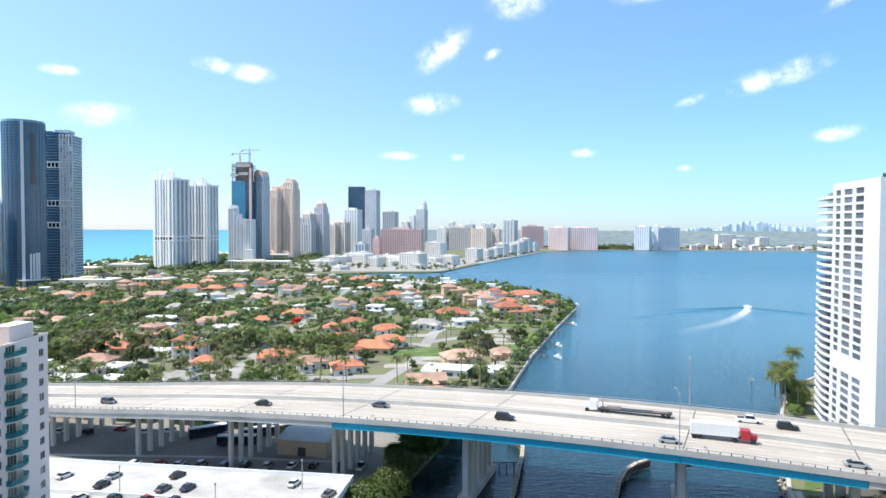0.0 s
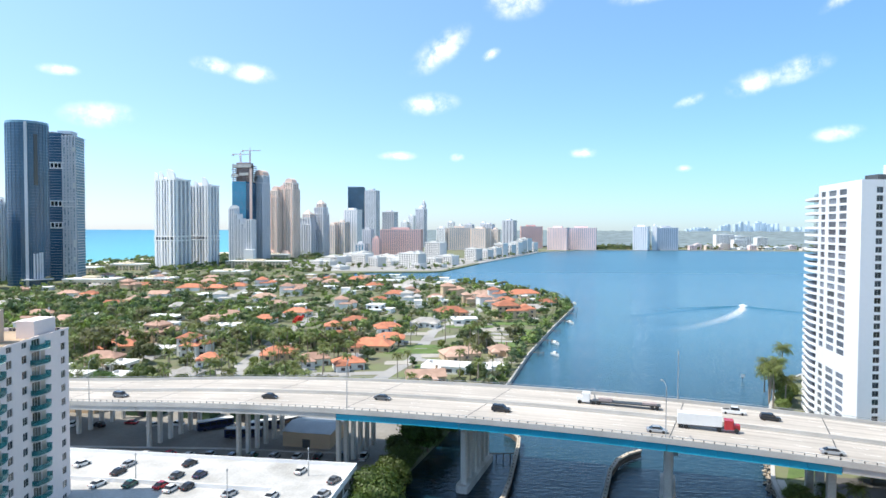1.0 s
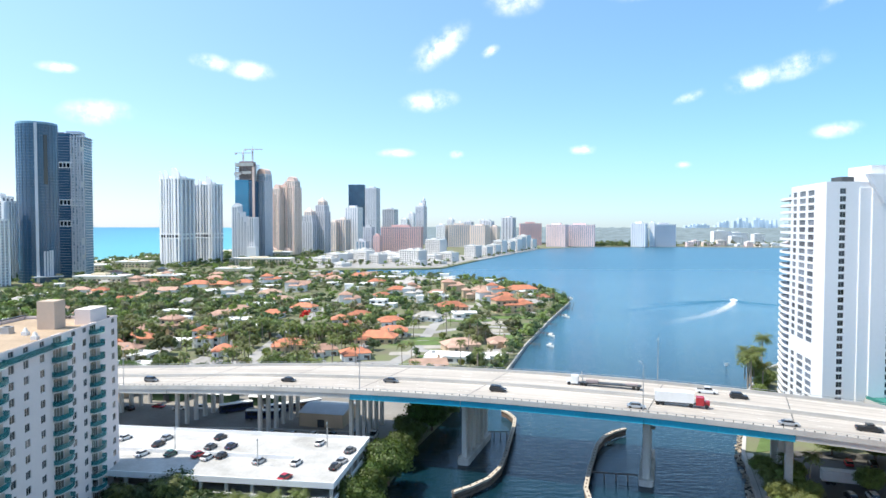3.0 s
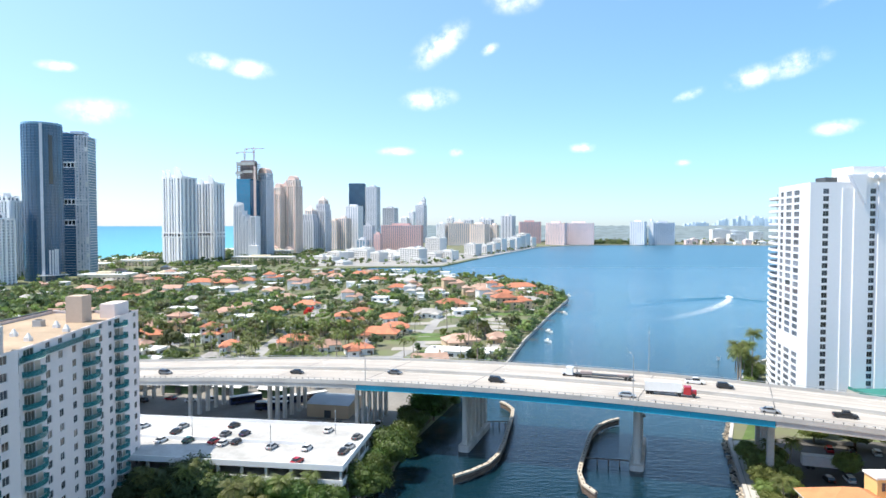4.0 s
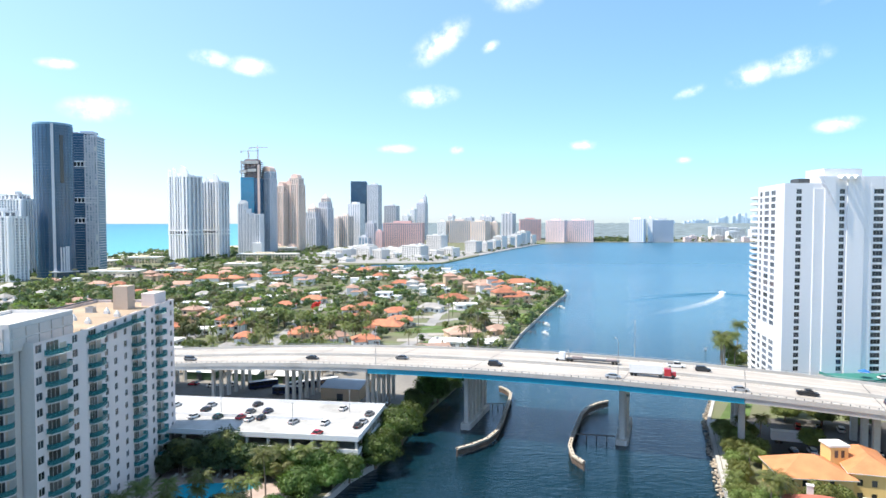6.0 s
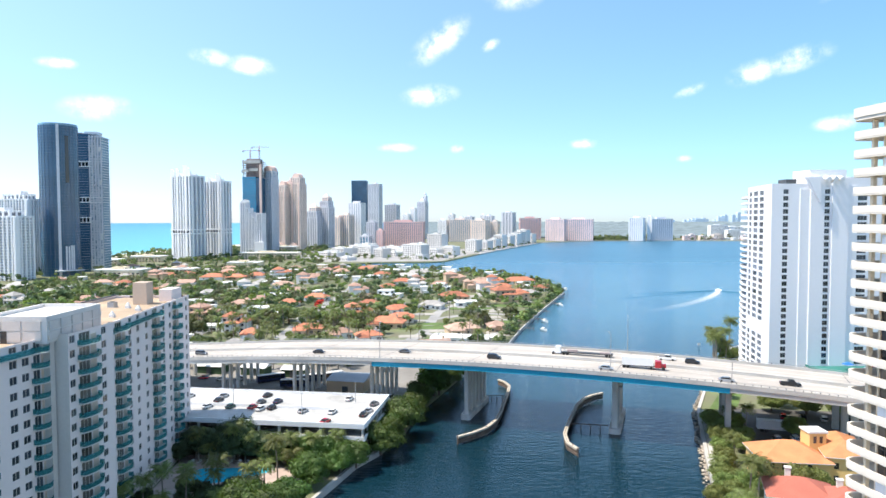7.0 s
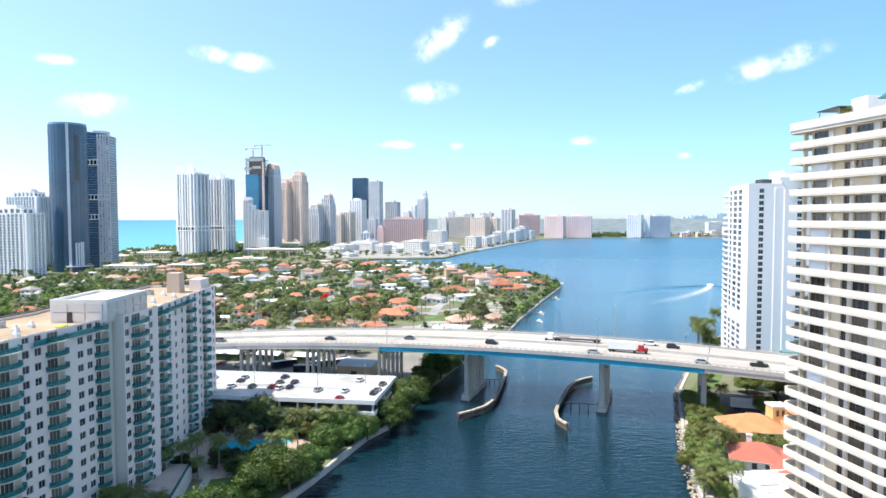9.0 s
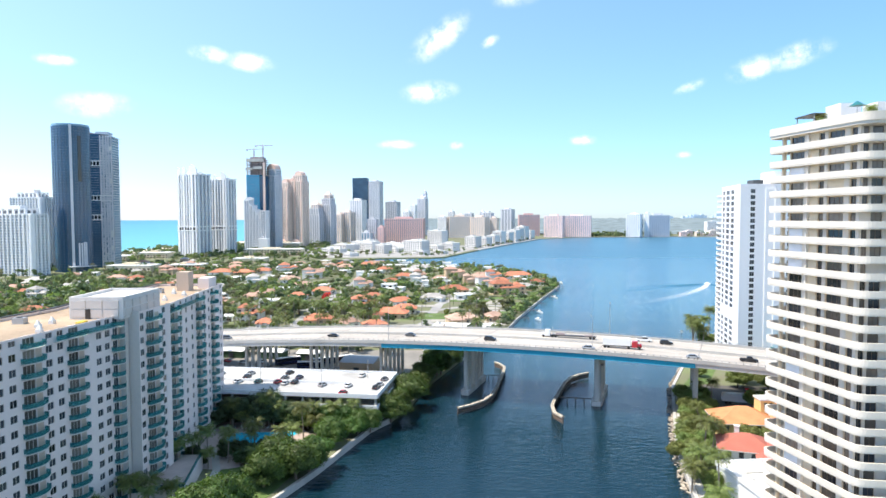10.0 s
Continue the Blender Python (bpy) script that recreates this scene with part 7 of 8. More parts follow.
while extra < 96 and tries < 4000:
    tries += 1
    x, y = rs.uniform(-430, 95), rs.uniform(262, 840)
    w = rs.uniform(13, 21)
    if not inside(x, y, ISLAND) or not inside(x + 16, y, ISLAND) or any((x - a) ** 2 + (y - b) ** 2 < (r + w * 0.75) ** 2 for a, b, r in SPOTS):
        continue
    if x > -60 and y < 420:
        continue
    settle(x, y, w, rs.choice(("terracotta", "brown_tile", "roof_white", "roof_white", "brown_tile", "grey_tile")), rs.choice(("house_white", "house_white", "house_tan")), rs.choice((1, 1, 1, 2)))
    extra += 1

# streets
STREETS = [[(-34, 262), (-24, 300), (-14, 332), (-10, 380), (-6, 420), (8, 462), (22, 500), (38, 560), (36, 600)], [(-24, 300), (-60, 296), (-110, 300), (-190, 312)],
           [(-95, 300), (-98, 420), (-92, 560), (-100, 700)], [(-200, 300), (-208, 450), (-200, 620), (-215, 760)], [(-10, 380), (-98, 392), (-208, 400), (-400, 420)],
           [(-92, 560), (-200, 585), (-400, 600)], [(-14, 332), (8, 318), (30, 322)], [(-9, 386), (6, 400), (28, 414), (52, 402)], [(20, 380), (30, 386), (44, 380)]]
LINES = []
for k, line in enumerate(STREETS):
    tagged(part("road", ribbon(bmesh.new(), line, -3.4, 3.4, 1.45, 1.56 + 0.005 * k), M["street"]), "pale sun-bleached residential street", "road", kind="structure")
    for a, b in zip(line, line[1:]):
        n = int(math.dist(a, b) / 4) + 1
        LINES += [(a[0] + (b[0] - a[0]) * i / n, a[1] + (b[1] - a[1]) * i / n) for i in range(n)]
DRIVES = [(-2, 345, 9, 10), (14, 352, 6, 12), (26, 396, 12, 6), (34, 428, 9, 9), (-20, 322, 8, 5), (38, 452, 14, 5), (2, 470, 9, 7), (30, 330, 7, 9), (-16, 410, 8, 6), (20, 520, 9, 6)]
for k, (x, y, a, b) in enumerate(DRIVES):
    tagged(part("pavement", prism(bmesh.new(), rounded([(x - a, y - b), (x + a, y - b + 1.5), (x + a - 1.0, y + b), (x - a, y + b - 1)], min(a, b) * 0.4, 4), 1.45, 1.61 + 0.005 * k), M["forecourt"]), "pale paved forecourt before the houses", "pavement", kind="structure")
LAWNS = [(-15, 352, 16, 7), (-6, 366, 14, 5), (18, 440, 16, 6), (52, 455, 18, 7), (22, 300, 5, 8), (53, 418, 8, 10), (-4, 312, 9, 6), (36, 372, 8, 8)]
for k, (x, y, a, b) in enumerate(LAWNS):
    tagged(part("lawn", prism(bmesh.new(), rounded([(x - a, y - b), (x + a, y - b), (x + a, y + b), (x - a, y + b)], min(a, b) * 0.6, 4), 1.45, 1.67 + 0.005 * k), M["lawn"]), "bright mown front lawn", "lawn", kind="structure")

FAR_TREES = [make_tree(100 + i, w, h, 13, 34, 1.0, "broad green garden tree in the neighbourhood") for i, (w, h) in enumerate(((9, 8), (11, 9), (7, 7.5), (8, 10), (13, 10)))]
FAR_TREES += [make_tree(110 + i, w, h, 13, 34, 1.0, lab, leaf=lf) for i, (w, h, lf, lab) in enumerate(((9, 9, "leaf_olive", "grey olive garden tree in the neighbourhood"),
              (10, 8, "leaf_deep", "dark dense garden tree in the neighbourhood"), (8, 9, "leaf_deep", "dark dense garden tree in the neighbourhood"), (8, 7, "leaf_fresh", "fresh green garden tree in the neighbourhood")))]
NEAR_TREES = [make_tree(200 + i, w, h, 36, 210, 0.50, "dense green tree on the west bank", leaf="leaf_near", group="bank trees") for i, (w, h) in enumerate(((12, 10), (10, 9), (8, 7.5)))]
PALMS = [make_palm(300 + i, h, 20, 3.0, "tall feather palm among the houses") for i, h in enumerate((8.0, 10.0, 12.0))]
NEAR_PALMS = [make_palm(320 + i, h, 30, 3.6, "feather palm with a full green crown", "waterside palms") for i, h in enumerate((6.0, 8.5, 10.5))]
USED = set()


def plant(src, x, y, z=1.5, s=1.0, label=""):
    m = Matrix.Translation((x, y, z)) @ Matrix.Rotation(rs.uniform(0, 6.28), 4, "Z")
    if src.name not in USED:
        USED.add(src.name)
        src.matrix_basis = m @ Matrix.Diagonal((s, s, s, 1))
        o = src
    else:
        o = copy_thing(src, m)
        o.scale = (s, s, s)
    if label:
        o["label"] = label
    return o


def free(x, y, r):
    return not any(abs(x - a) < q * 0.85 + 0.4 * r and -q * 0.5 - 5.5 - 0.6 * r < y - b < q * 0.42 + 0.6 * r for a, b, q in SPOTS) and not any(abs(x - a) < 5 and abs(y - b) < 5 for a, b in LINES) \
        and not any(abs(x - a) < c and abs(y - b) < d for a, b, c, d in LAWNS)


grid_cells = set()


def spaced(x, y, step):
    k = (int(x // step), int(y // step))
    if k in grid_cells:
        return False
    grid_cells.add(k)
    return True


n_tree = n_palm = tries = 0
while n_tree + n_palm < 380 and tries < 40000:
    tries += 1
    x, y = rs.uniform(-215, 100), 236 + 150 * rs.random()
    if not inside(x + 3, y, ISLAND) or not free(x, y, 2.2) or (x > -45 and rs.random() < 0.74) or not spaced(x, y, 5.2):
        continue
    if rs.random() < 0.42:
        plant(rs.choice(PALMS), x, y, s=rs.uniform(0.75, 1.3))
        n_palm += 1
    else:
        plant(rs.choice(FAR_TREES), x, y, s=rs.choice((0.5, 0.7, 0.85, 1.0, 1.3)) * rs.uniform(0.9, 1.1) * (0.62 if y < 318 else 1.0))
        n_tree += 1
for x, y, k in ((-132, 258, 0.9), (-116, 254, 1.1), (-101, 256, 0.8), (-86, 252, 1.0), (-70, 255, 1.1), (-56, 250, 0.9), (-44, 246, 0.8), (-30, 236, 0.8)):
    plant(rs.choice(NEAR_TREES), x, y, s=k, label="dense green tree behind the yard")
# a flame tree in blossom
flame = make_tree(150, 9, 7, 11, 16, 1.1, "flame tree covered in red blossom", leaf="leaf_red")
flame.matrix_basis = Matrix.Translation((-96, 437, 1.5))

# beyond: woods joined into one sheet of crowns
shapes = [leaf_crown(400 + i, 10, 7.0, 7, 15, 1.7, 1.3) for i in range(5)]
arr = [(np.array(v), f) for v, f in shapes]
for o in PALMS[:2]:
    pv, pf = [], []
    for c in o.children:
        thin = c.name.startswith("crown")
        for p in c.data.polygons:
            if thin and (p.index // 14) % 2:
                continue
            pf.append(list(range(len(pv), len(pv) + len(p.vertices))))
            pv += [tuple(c.data.vertices[i].co * 0.95) for i in p.vertices]
    arr.append((np.array(pv), pf))
cells2 = set()
WOODS = {k: ([], []) for k in ("leaf", "leaf_olive", "leaf_deep", "leaf_fresh")}


def scatter(n, xr, yr, poly, smin, smax, step):
    done = t_ = 0
    while done < n and t_ < n * 30:
        t_ += 1
        x, y = rs.uniform(*xr), rs.uniform(*yr)
        if poly and not inside(x, y, poly):
            continue
        k = (int(x // step), int(y // step))
        if k in cells2 or (x > -45 and y < 560 and rs.random() < 0.55) or not free(x, y, 2.2) or (int(x // 6.2), int(y // 6.2)) in grid_cells:
            continue
        cells2.add(k)
        v, f = rs.choice(arr)
        s, a = rs.uniform(smin, smax) * rs.choice((0.75, 1.0, 1.0, 1.25)), rs.uniform(0, 6.28)
        wv, wf = WOODS[rs.choice(("leaf", "leaf_olive", "leaf_deep", "leaf_deep", "leaf_fresh", "leaf"))]
        ca, sa = math.cos(a) * s, math.sin(a) * s
        b = len(wv)
        q = np.stack([v[:, 0] * ca - v[:, 1] * sa + x, v[:, 0] * sa + v[:, 1] * ca + y, v[:, 2] * s + 1.4], 1)
        wv.extend(map(tuple, q.tolist()))
        wf.extend([[b + i for i in g] for g in f])
        done += 1


TOWER_STRIP = [(-640, 500), (-330, 500), (-330, 900), (-150, 900), (-200, 1130), (-330, 1800), (-560, 1800), (-620, 1100)]
scatter(1000, (-330, 110), (355, 575), ISLAND, 0.42, 0.95, 6)
scatter(950, (-420, 110), (575, 860), ISLAND, 0.45, 0.9, 7)
scatter(900, (-430, -200), (230, 575), ISLAND, 0.6, 1.1, 7)
scatter(1150, (-640, -160), (500, 1500), TOWER_STRIP, 0.6, 1.15, 8)
scatter(160, (-200, 40), (1015, 1330), None, 0.5, 0.9, 10)
scatter(160, (60, 290), (1250, 1900), SHORE_BAY[:3] + [(100, 1900), (0, 1400)], 0.5, 0.9, 10)
rim = SHORE_WEST[8:] + SHORE_TIP[:4]
for a, b in zip(rim, rim[1:]):
    n = int(math.dist(a, b) / 4.5)
    for i in range(n):
        if rs.random() < 0.45:
            continue
        d = (Vector(b) - Vector(a)).normalized()
        p = Vector(a).lerp(Vector(b), (i + rs.random()) / n) + Vector((-d.y, d.x)) * rs.uniform(2.6, 4.5)
        v, f = arr[rs.randrange(5)] if rs.random() < 0.6 else arr[5 + rs.randrange(2)]
        s = rs.uniform(0.25, 0.5) if len(v) < 400 else rs.uniform(0.5, 0.8)
        wv, wf = WOODS[rs.choice(("leaf", "leaf_olive", "leaf_deep", "leaf_fresh"))]
        b0 = len(wv)
        wv.extend(map(tuple, (v * s + np.array((p.x, p.y, 1.4))).tolist()))
        wf.extend([[b0 + i_ for i_ in g] for g in f])
for k, lab in (("leaf", "dense green garden trees and palms seen from afar"), ("leaf_olive", "grey olive garden trees seen from afar"), ("leaf_deep", "dark green garden trees seen from afar"), ("leaf_fresh", "fresh green garden trees seen from afar")):
    tagged(raw("woods", *WOODS[k], M[k]), lab, "trees", kind="stuff")
    WOODS[k] = ([], [])
scatter(420, (560, 1900), (2025, 2300), None, 0.8, 1.6, 12)
scatter(260, (460, 620), (2015, 2300), None, 0.8, 1.4, 12)
for k in ("leaf", "leaf_olive", "leaf_deep"):
    tagged(raw("woods", *WOODS[k], M[k]), "wooded far shore of the bay", "trees", kind="stuff")

# boats and docks along the island's seawall
for k, (x, y) in enumerate(((31, 272), (49, 350), (60, 388), (71, 424), (85, 470), (99, 510), (107, 545), (111, 590))):
    dk = thing("dock", "small timber dock on piles", "dock", Matrix.Translation((x, y, 0)) @ Matrix.Rotation(-0.3, 4, "Z"), "docks")
    part("planks", bx(-0.5, 5.0, -0.7, 0.7, 1.45, 1.6), M["timber"], dk)
    for a, b in ((2, -0.6), (4.7, -0.6), (2, 0.6), (4.7, 0.6)):
        part("post", rod(bmesh.new(), (a, b, -1), (a, b, 2.3), 0.16, 0.14, 6), M["timber"], dk)


def boat(x, y, turn, length, label):
    b = thing("motorboat", label, "boat", Matrix.Translation((x, y, 0.05)) @ Matrix.Rotation(turn, 4, "Z"), "boats")
    w = length * 0.15
    bm = bmesh.new()
    secs = [(-length / 2, w, 0.8), (0, w * 1.05, 0.9), (length * 0.3, w * 0.75, 1.05), (length / 2, 0.05, 1.25)]
    rows = [[bm.verts.new(p) for p in ((x_, -w_, h_), (x_, -w_ * 0.6, -0.25), (x_, w_ * 0.6, -0.25), (x_, w_, h_))] for x_, w_, h_ in secs]
    for p, q in zip(rows, rows[1:]):
        for i in range(4):
            bm.faces.new((p[i], q[i], q[(i + 1) % 4], p[(i + 1) % 4]))
    bm.faces.new(rows[0])
    bm.faces.new(rows[-1])
    bmesh.ops.recalc_face_normals(bm, faces=bm.faces)
    part("hull", bm, M["roof_white"], b)
    part("cabin", prism(bmesh.new(), [(-length * 0.18, -w * 0.6), (length * 0.16, -w * 0.5), (length * 0.16, w * 0.5), (-length * 0.18, w * 0.6)], 0.85, 1.9), M["roof_white"], b)
    part("windscreen", bx(length * 0.162, length * 0.18, -w * 0.45, w * 0.45, 1.25, 1.8), M["car_glass"], b)
    return b


boat(37, 268, -1.2, 9, "white motorboat moored at a dock")
boat(60, 350, -1.2, 7, "small white motorboat moored at a dock")
boat(66, 384, -1.2, 8, "white motorboat moored at a dock")
boat(91, 468, -1.2, 9, "white motorboat moored at a dock")
boat(118, 588, -1.4, 8, "small white motorboat moored at a dock")
boat(262, 575, 0.95, 9, "white speedboat throwing up spray on the bay")
foam = thing("wake", "white foam wake trailing behind the speedboat", "boat wake")
r2 = random.Random(5)
path = [(260, 571), (256, 562), (248, 547), (236, 528), (220, 505), (199, 479), (172, 452), (140, 424)]
bm = bmesh.new()
lay = bm.loops.layers.uv.new("UVMap")
rows = []
for k, p in enumerate(path):
    a, b = Vector(path[max(0, k - 1)]), Vector(path[min(len(path) - 1, k + 1)])
    d = (b - a).normalized()
    s = Vector((-d.y, d.x))
    w = (1.6, 3.4, 4.6, 5.4, 6.0, 6.6, 7.2, 8.0)[k]
    rows.append([(bm.verts.new((*(Vector(p) + s * w * q), 0.06 + (0.5 if k < 2 else 0.0) * (1 - abs(q)))), (k / (len(path) - 1), q / 2 + 0.5)) for q in (-1, -0.5, 0, 0.5, 1)])
for ra, rb in zip(rows, rows[1:]):
    for i in range(4):
        q = (ra[i], ra[i + 1], rb[i + 1], rb[i])
        f = bm.faces.new([v for v, _ in q])
        for lp, (_, c) in zip(f.loops, q):
            lp[lay].uv = c
part("foam", bm, M["wake"], foam)
for dx, dy, ln in ((-0.98, -0.18, 85), (0.55, -0.84, 90), (-0.90, -0.43, 130)):
    d = Vector((dx, dy)).normalized()
    n = Vector((-d.y, d.x))
    bm = bmesh.new()
    rows = []
    for k in range(13):
        u = k / 12
        c = Vector((260, 574)) + d * ln * u + n * 9 * u * u
        hh, ww = 0.75 * (1 - 0.75 * u) * min(1, 6 * u + 0.3), 1.2 + 2.2 * u
        rows.append([bm.verts.new((c.x + n.x * q, c.y + n.y * q, z)) for q, z in ((-ww, -0.05), (0, hh), (ww, -0.05))])
    for a, b in zip(rows, rows[1:]):
        for i in range(2):
            bm.faces.new((a[i], b[i], b[i + 1], a[i + 1]))
    part("bow_wave", bm, M["water"], foam, "low dark bow wave")
for k in range(16):
    p = Vector((261 + r2.gauss(0, 1.2), 572 + r2.gauss(0, 2.0), 0))
    bm = bmesh.new()
    bmesh.ops.create_icosphere(bm, subdivisions=1, radius=r2.uniform(0.5, 1.3), matrix=Matrix.Translation(p + Vector((0, 0, 0.4))))
    part("spray", bm, M["foam"], foam)
mk = thing("channel_marker", "white diamond channel marker on a pile", "channel marker", Matrix.Translation((135, 296, 0)))
part("post", rod(bmesh.new(), (0, 0, -1), (0, 0, 1.6), 0.16, 0.16, 8), M["timber"], mk)
part("sign", bx(-0.85, 0.85, -0.28, -0.17, 0.9, 2.4), M["roof_white"], mk)

# ---- the west bank: under the bridge, pool garden ----
tagged(part("parking_lot", prism(bmesh.new(), [(-150, 168), (-14, 160), (-8, 205), (-12, 246), (-150, 250)], 1.45, 1.58), M["yard"]), "worn grey asphalt yard under the bridge", "parking lot", kind="structure")
tagged(part("kerb", ribbon(bmesh.new(), [(-150, 199), (-66, 196.5), (-30, 193)], -0.5, 0.5, 1.58, 1.78), M["concrete"]), "pale concrete kerb strip across the yard", "kerb", kind="structure")
for x, y, w, d, h, roof in ((-39, 205, 15, 15, 4.6, "grey_steel"), (-66, 226, 10, 7, 3.4, "roof_white"), (-84, 230, 11, 7, 3.4, "roof_white"), (-104, 233, 12, 7, 3.4, "roof_white"), (-128, 237, 13, 7, 3.6, "red_tile")):
    sh = thing("shed", "yard tent with a pale roof, dark panels added for its open sides" if roof == "roof_white" else "low tan yard shed with a metal roof", "shed", Matrix.Translation((x, y, 1.5)) @ Matrix.Rotation(-0.2, 4, "Z"), "yard sheds")
    # tents get added dark panels where their sides stand open
    part("wall", bx(-w / 2, w / 2, -d / 2, d / 2, 0, h), M["green_canvas"] if roof == "roof_white" else M["house_tan"], sh)
    bm = bmesh.new()
    a = [bm.verts.new(p) for p in ((-w / 2 - 0.4, -d / 2 - 0.4, h), (w / 2 + 0.4, -d / 2 - 0.4, h), (w / 2 + 0.4, d / 2 + 0.4, h), (-w / 2 - 0.4, d / 2 + 0.4, h), (-w / 2 - 0.4, 0, h + 1.3), (w / 2 + 0.4, 0, h + 1.3))]
    for f in ((0, 1, 5, 4), (2, 3, 4, 5), (1, 2, 5), (3, 0, 4), (3, 2, 1, 0)):
        bm.faces.new([a[i] for i in f])
    part("roof", bm, M[roof], sh)
    part("door", bx(-1.2, 1.2, -d / 2 - 0.06, -d / 2 - 0.004, 0, 2.6), M["dark_steel"], sh)


def bus(x, y, turn, label):
    b = thing("bus", label, "bus", Matrix.Translation((x, y, 1.58)) @ Matrix.Rotation(turn, 4, "Z"), "parked buses")
    part("body", prism(bmesh.new(), rounded([(-5.8, -1.25), (5.8, -1.25), (5.8, 1.25), (-5.8, 1.25)], 0.3, 3), 0.4, 3.0), M["paint_navy"], b)
    part("roof", prism(bmesh.new(), rounded([(-5.7, -1.2), (5.7, -1.2), (5.7, 1.2), (-5.7, 1.2)], 0.3, 3), 3.004, 3.2), M["roof_white"], b, "white roof")
    for s in (-1, 1):
        for i in range(6):
            part("window", bx(-5.2 + 1.75 * i, -3.65 + 1.75 * i, s * 1.255 - 0.015, s * 1.255 + 0.015, 1.5, 2.6), M["car_glass"], b)
    part("windscreen", bx(5.79, 5.83, -1.05, 1.05, 1.2, 2.7), M["car_glass"], b)
    for x_ in (-3.6, 3.8):
        for s in (-1, 1):
            part("wheel", rod(bmesh.new(), (x_, s * 0.95, 0.5), (x_, s * 1.27, 0.5), 0.5, 0.5, 12), M["rubber"], b)
    return b


for x, y, a in ((-62, 207, 0.05), (-58, 215, 0.5), (-50, 219, 0.6), (-74, 216, 0.55)):
    bus(x, y, a, "dark blue bus with white roof parked under the bridge")
COLS = ["white", "black", "silver", "grey", "red", "navy", "green", "silver", "black", "white"]
for i in range(18):
    park(rs.choice(("sedan", "suv", "suv", "sedan", "pickup")), rs.choice(COLS), -128 + 6.2 * i + rs.uniform(-0.5, 0.5), 189.5 + rs.uniform(-0.4, 0.4) - 0.06 * i, 1.58, 1.4 + rs.uniform(-0.06, 0.06), "cars in the yard")
for i in range(8):
    park(rs.choice(("sedan", "suv")), rs.choice(COLS), -122 + 9 * i * rs.uniform(0.95, 1.05), 219 + rs.uniform(-2, 2) - 0.1 * i, 1.58, rs.uniform(0, 3.1), "cars in the yard")
# cars on the garage roof
ROOF_CARS = [(-84, 155, "white"), (-73, 155, "silver"), (-59, 155.5, "black"), (-32, 151, "white"), (-74, 143, "white"), (-67, 143, "green"), (-60, 142.3, "red"), (-57.2, 140.5, "white"), (-54, 141.8, "black"),
             (-59, 148, "grey"), (-44, 138, "silver"), (-35, 137, "white"), (-23.5, 145.5, "grey"), (-25.5, 134.5, "black"), (-24.5, 138, "silver"), (-73, 150, "black"), (-35.5, 128, "red"), (-80, 139, "black"), (-92, 150, "grey"), (-54, 148.5, "navy"), (-88, 143, "silver")]
for k, (x, y, c) in enumerate(ROOF_CARS):
    park("sedan", c, x, y, GZ + 0.012, 1.18 + (0.12 if k % 2 else 0.0), "cars on the garage roof").scale = (0.86, 0.9, 0.92)

tagged(part("pool_deck", prism(bmesh.new(), rounded([(-74, 92), (-62, 90), (-42, 100), (-38, 122), (-58, 130), (-76, 131)], 3.0, 4), 1.45, 1.62), M["pavers"]), "pink paver terrace round the pool", "pool deck", kind="structure")
pool = thing("swimming_pool", "blue freeform swimming pool in the garden", "swimming pool")
outline = rounded([(-70, 112), (-61, 109.5), (-54, 113), (-47.5, 118), (-49, 122.5), (-58, 120.5), (-69, 120)], 2.4, 5)
part("coping", prism(bmesh.new(), outline, 1.62, 1.70), M["concrete"], pool)
part("water", prism(bmesh.new(), [(x * 0.955 - 59 * 0.045 + 0.0, y * 0.955 + 116 * 0.045) for x, y in outline], 1.704, 1.72), M["pool"], pool, "bright blue pool water")
tagged(part("lawn", prism(bmesh.new(), rounded([(-66, 72), (-46, 70), (-40, 98), (-60, 99)], 4.0, 4), 1.45, 1.60), M["lawn"]), "mown green lawn beside the podium", "lawn", kind="structure")
tagged(part("path", ribbon(bmesh.new(), [(-70, 106), (-66.5, 98), (-63.5, 90), (-62.5, 83), (-64.5, 76), (-67, 66)], -1.0, 1.0, 1.5, 1.66), M["concrete"]), "pale curving garden path", "path", kind="structure")
for k in range(14):
    l_ = thing("sun_lounger", "pale sun lounger by the pool", "sun lounger", Matrix.Translation((-72 + 2.2 * k if k < 8 else -66 + 2.4 * (k - 8), 124.5 if k < 8 else 104.5 + 0.6 * (k - 8), 1.62)) @ Matrix.Rotation(1.4, 4, "Z"), "pool loungers")
    part("frame", bx(-0.95, 0.95, -0.33, 0.33, 0.22, 0.32), M["roof_white"], l_)
    part("backrest", bx(0.4, 0.95, -0.33, 0.33, 0.324, 0.62), M["roof_white"], l_)
cb = thing("cabana", "blue canvas cabana beside the pool", "cabana", Matrix.Translation((-45, 126, 1.62)) @ Matrix.Rotation(-0.2, 4, "Z"))
part("canopy", bx(-4, 4, -1.6, 1.6, 2.6, 2.8), M["blue_canvas"], cb)
for a, b in ((-3.8, -1.4), (3.8, -1.4), (-3.8, 1.4), (3.8, 1.4)):
    part("post", bx(a - 0.06, a + 0.06, b - 0.06, b + 0.06, 0, 2.596), M["roof_white"], cb)
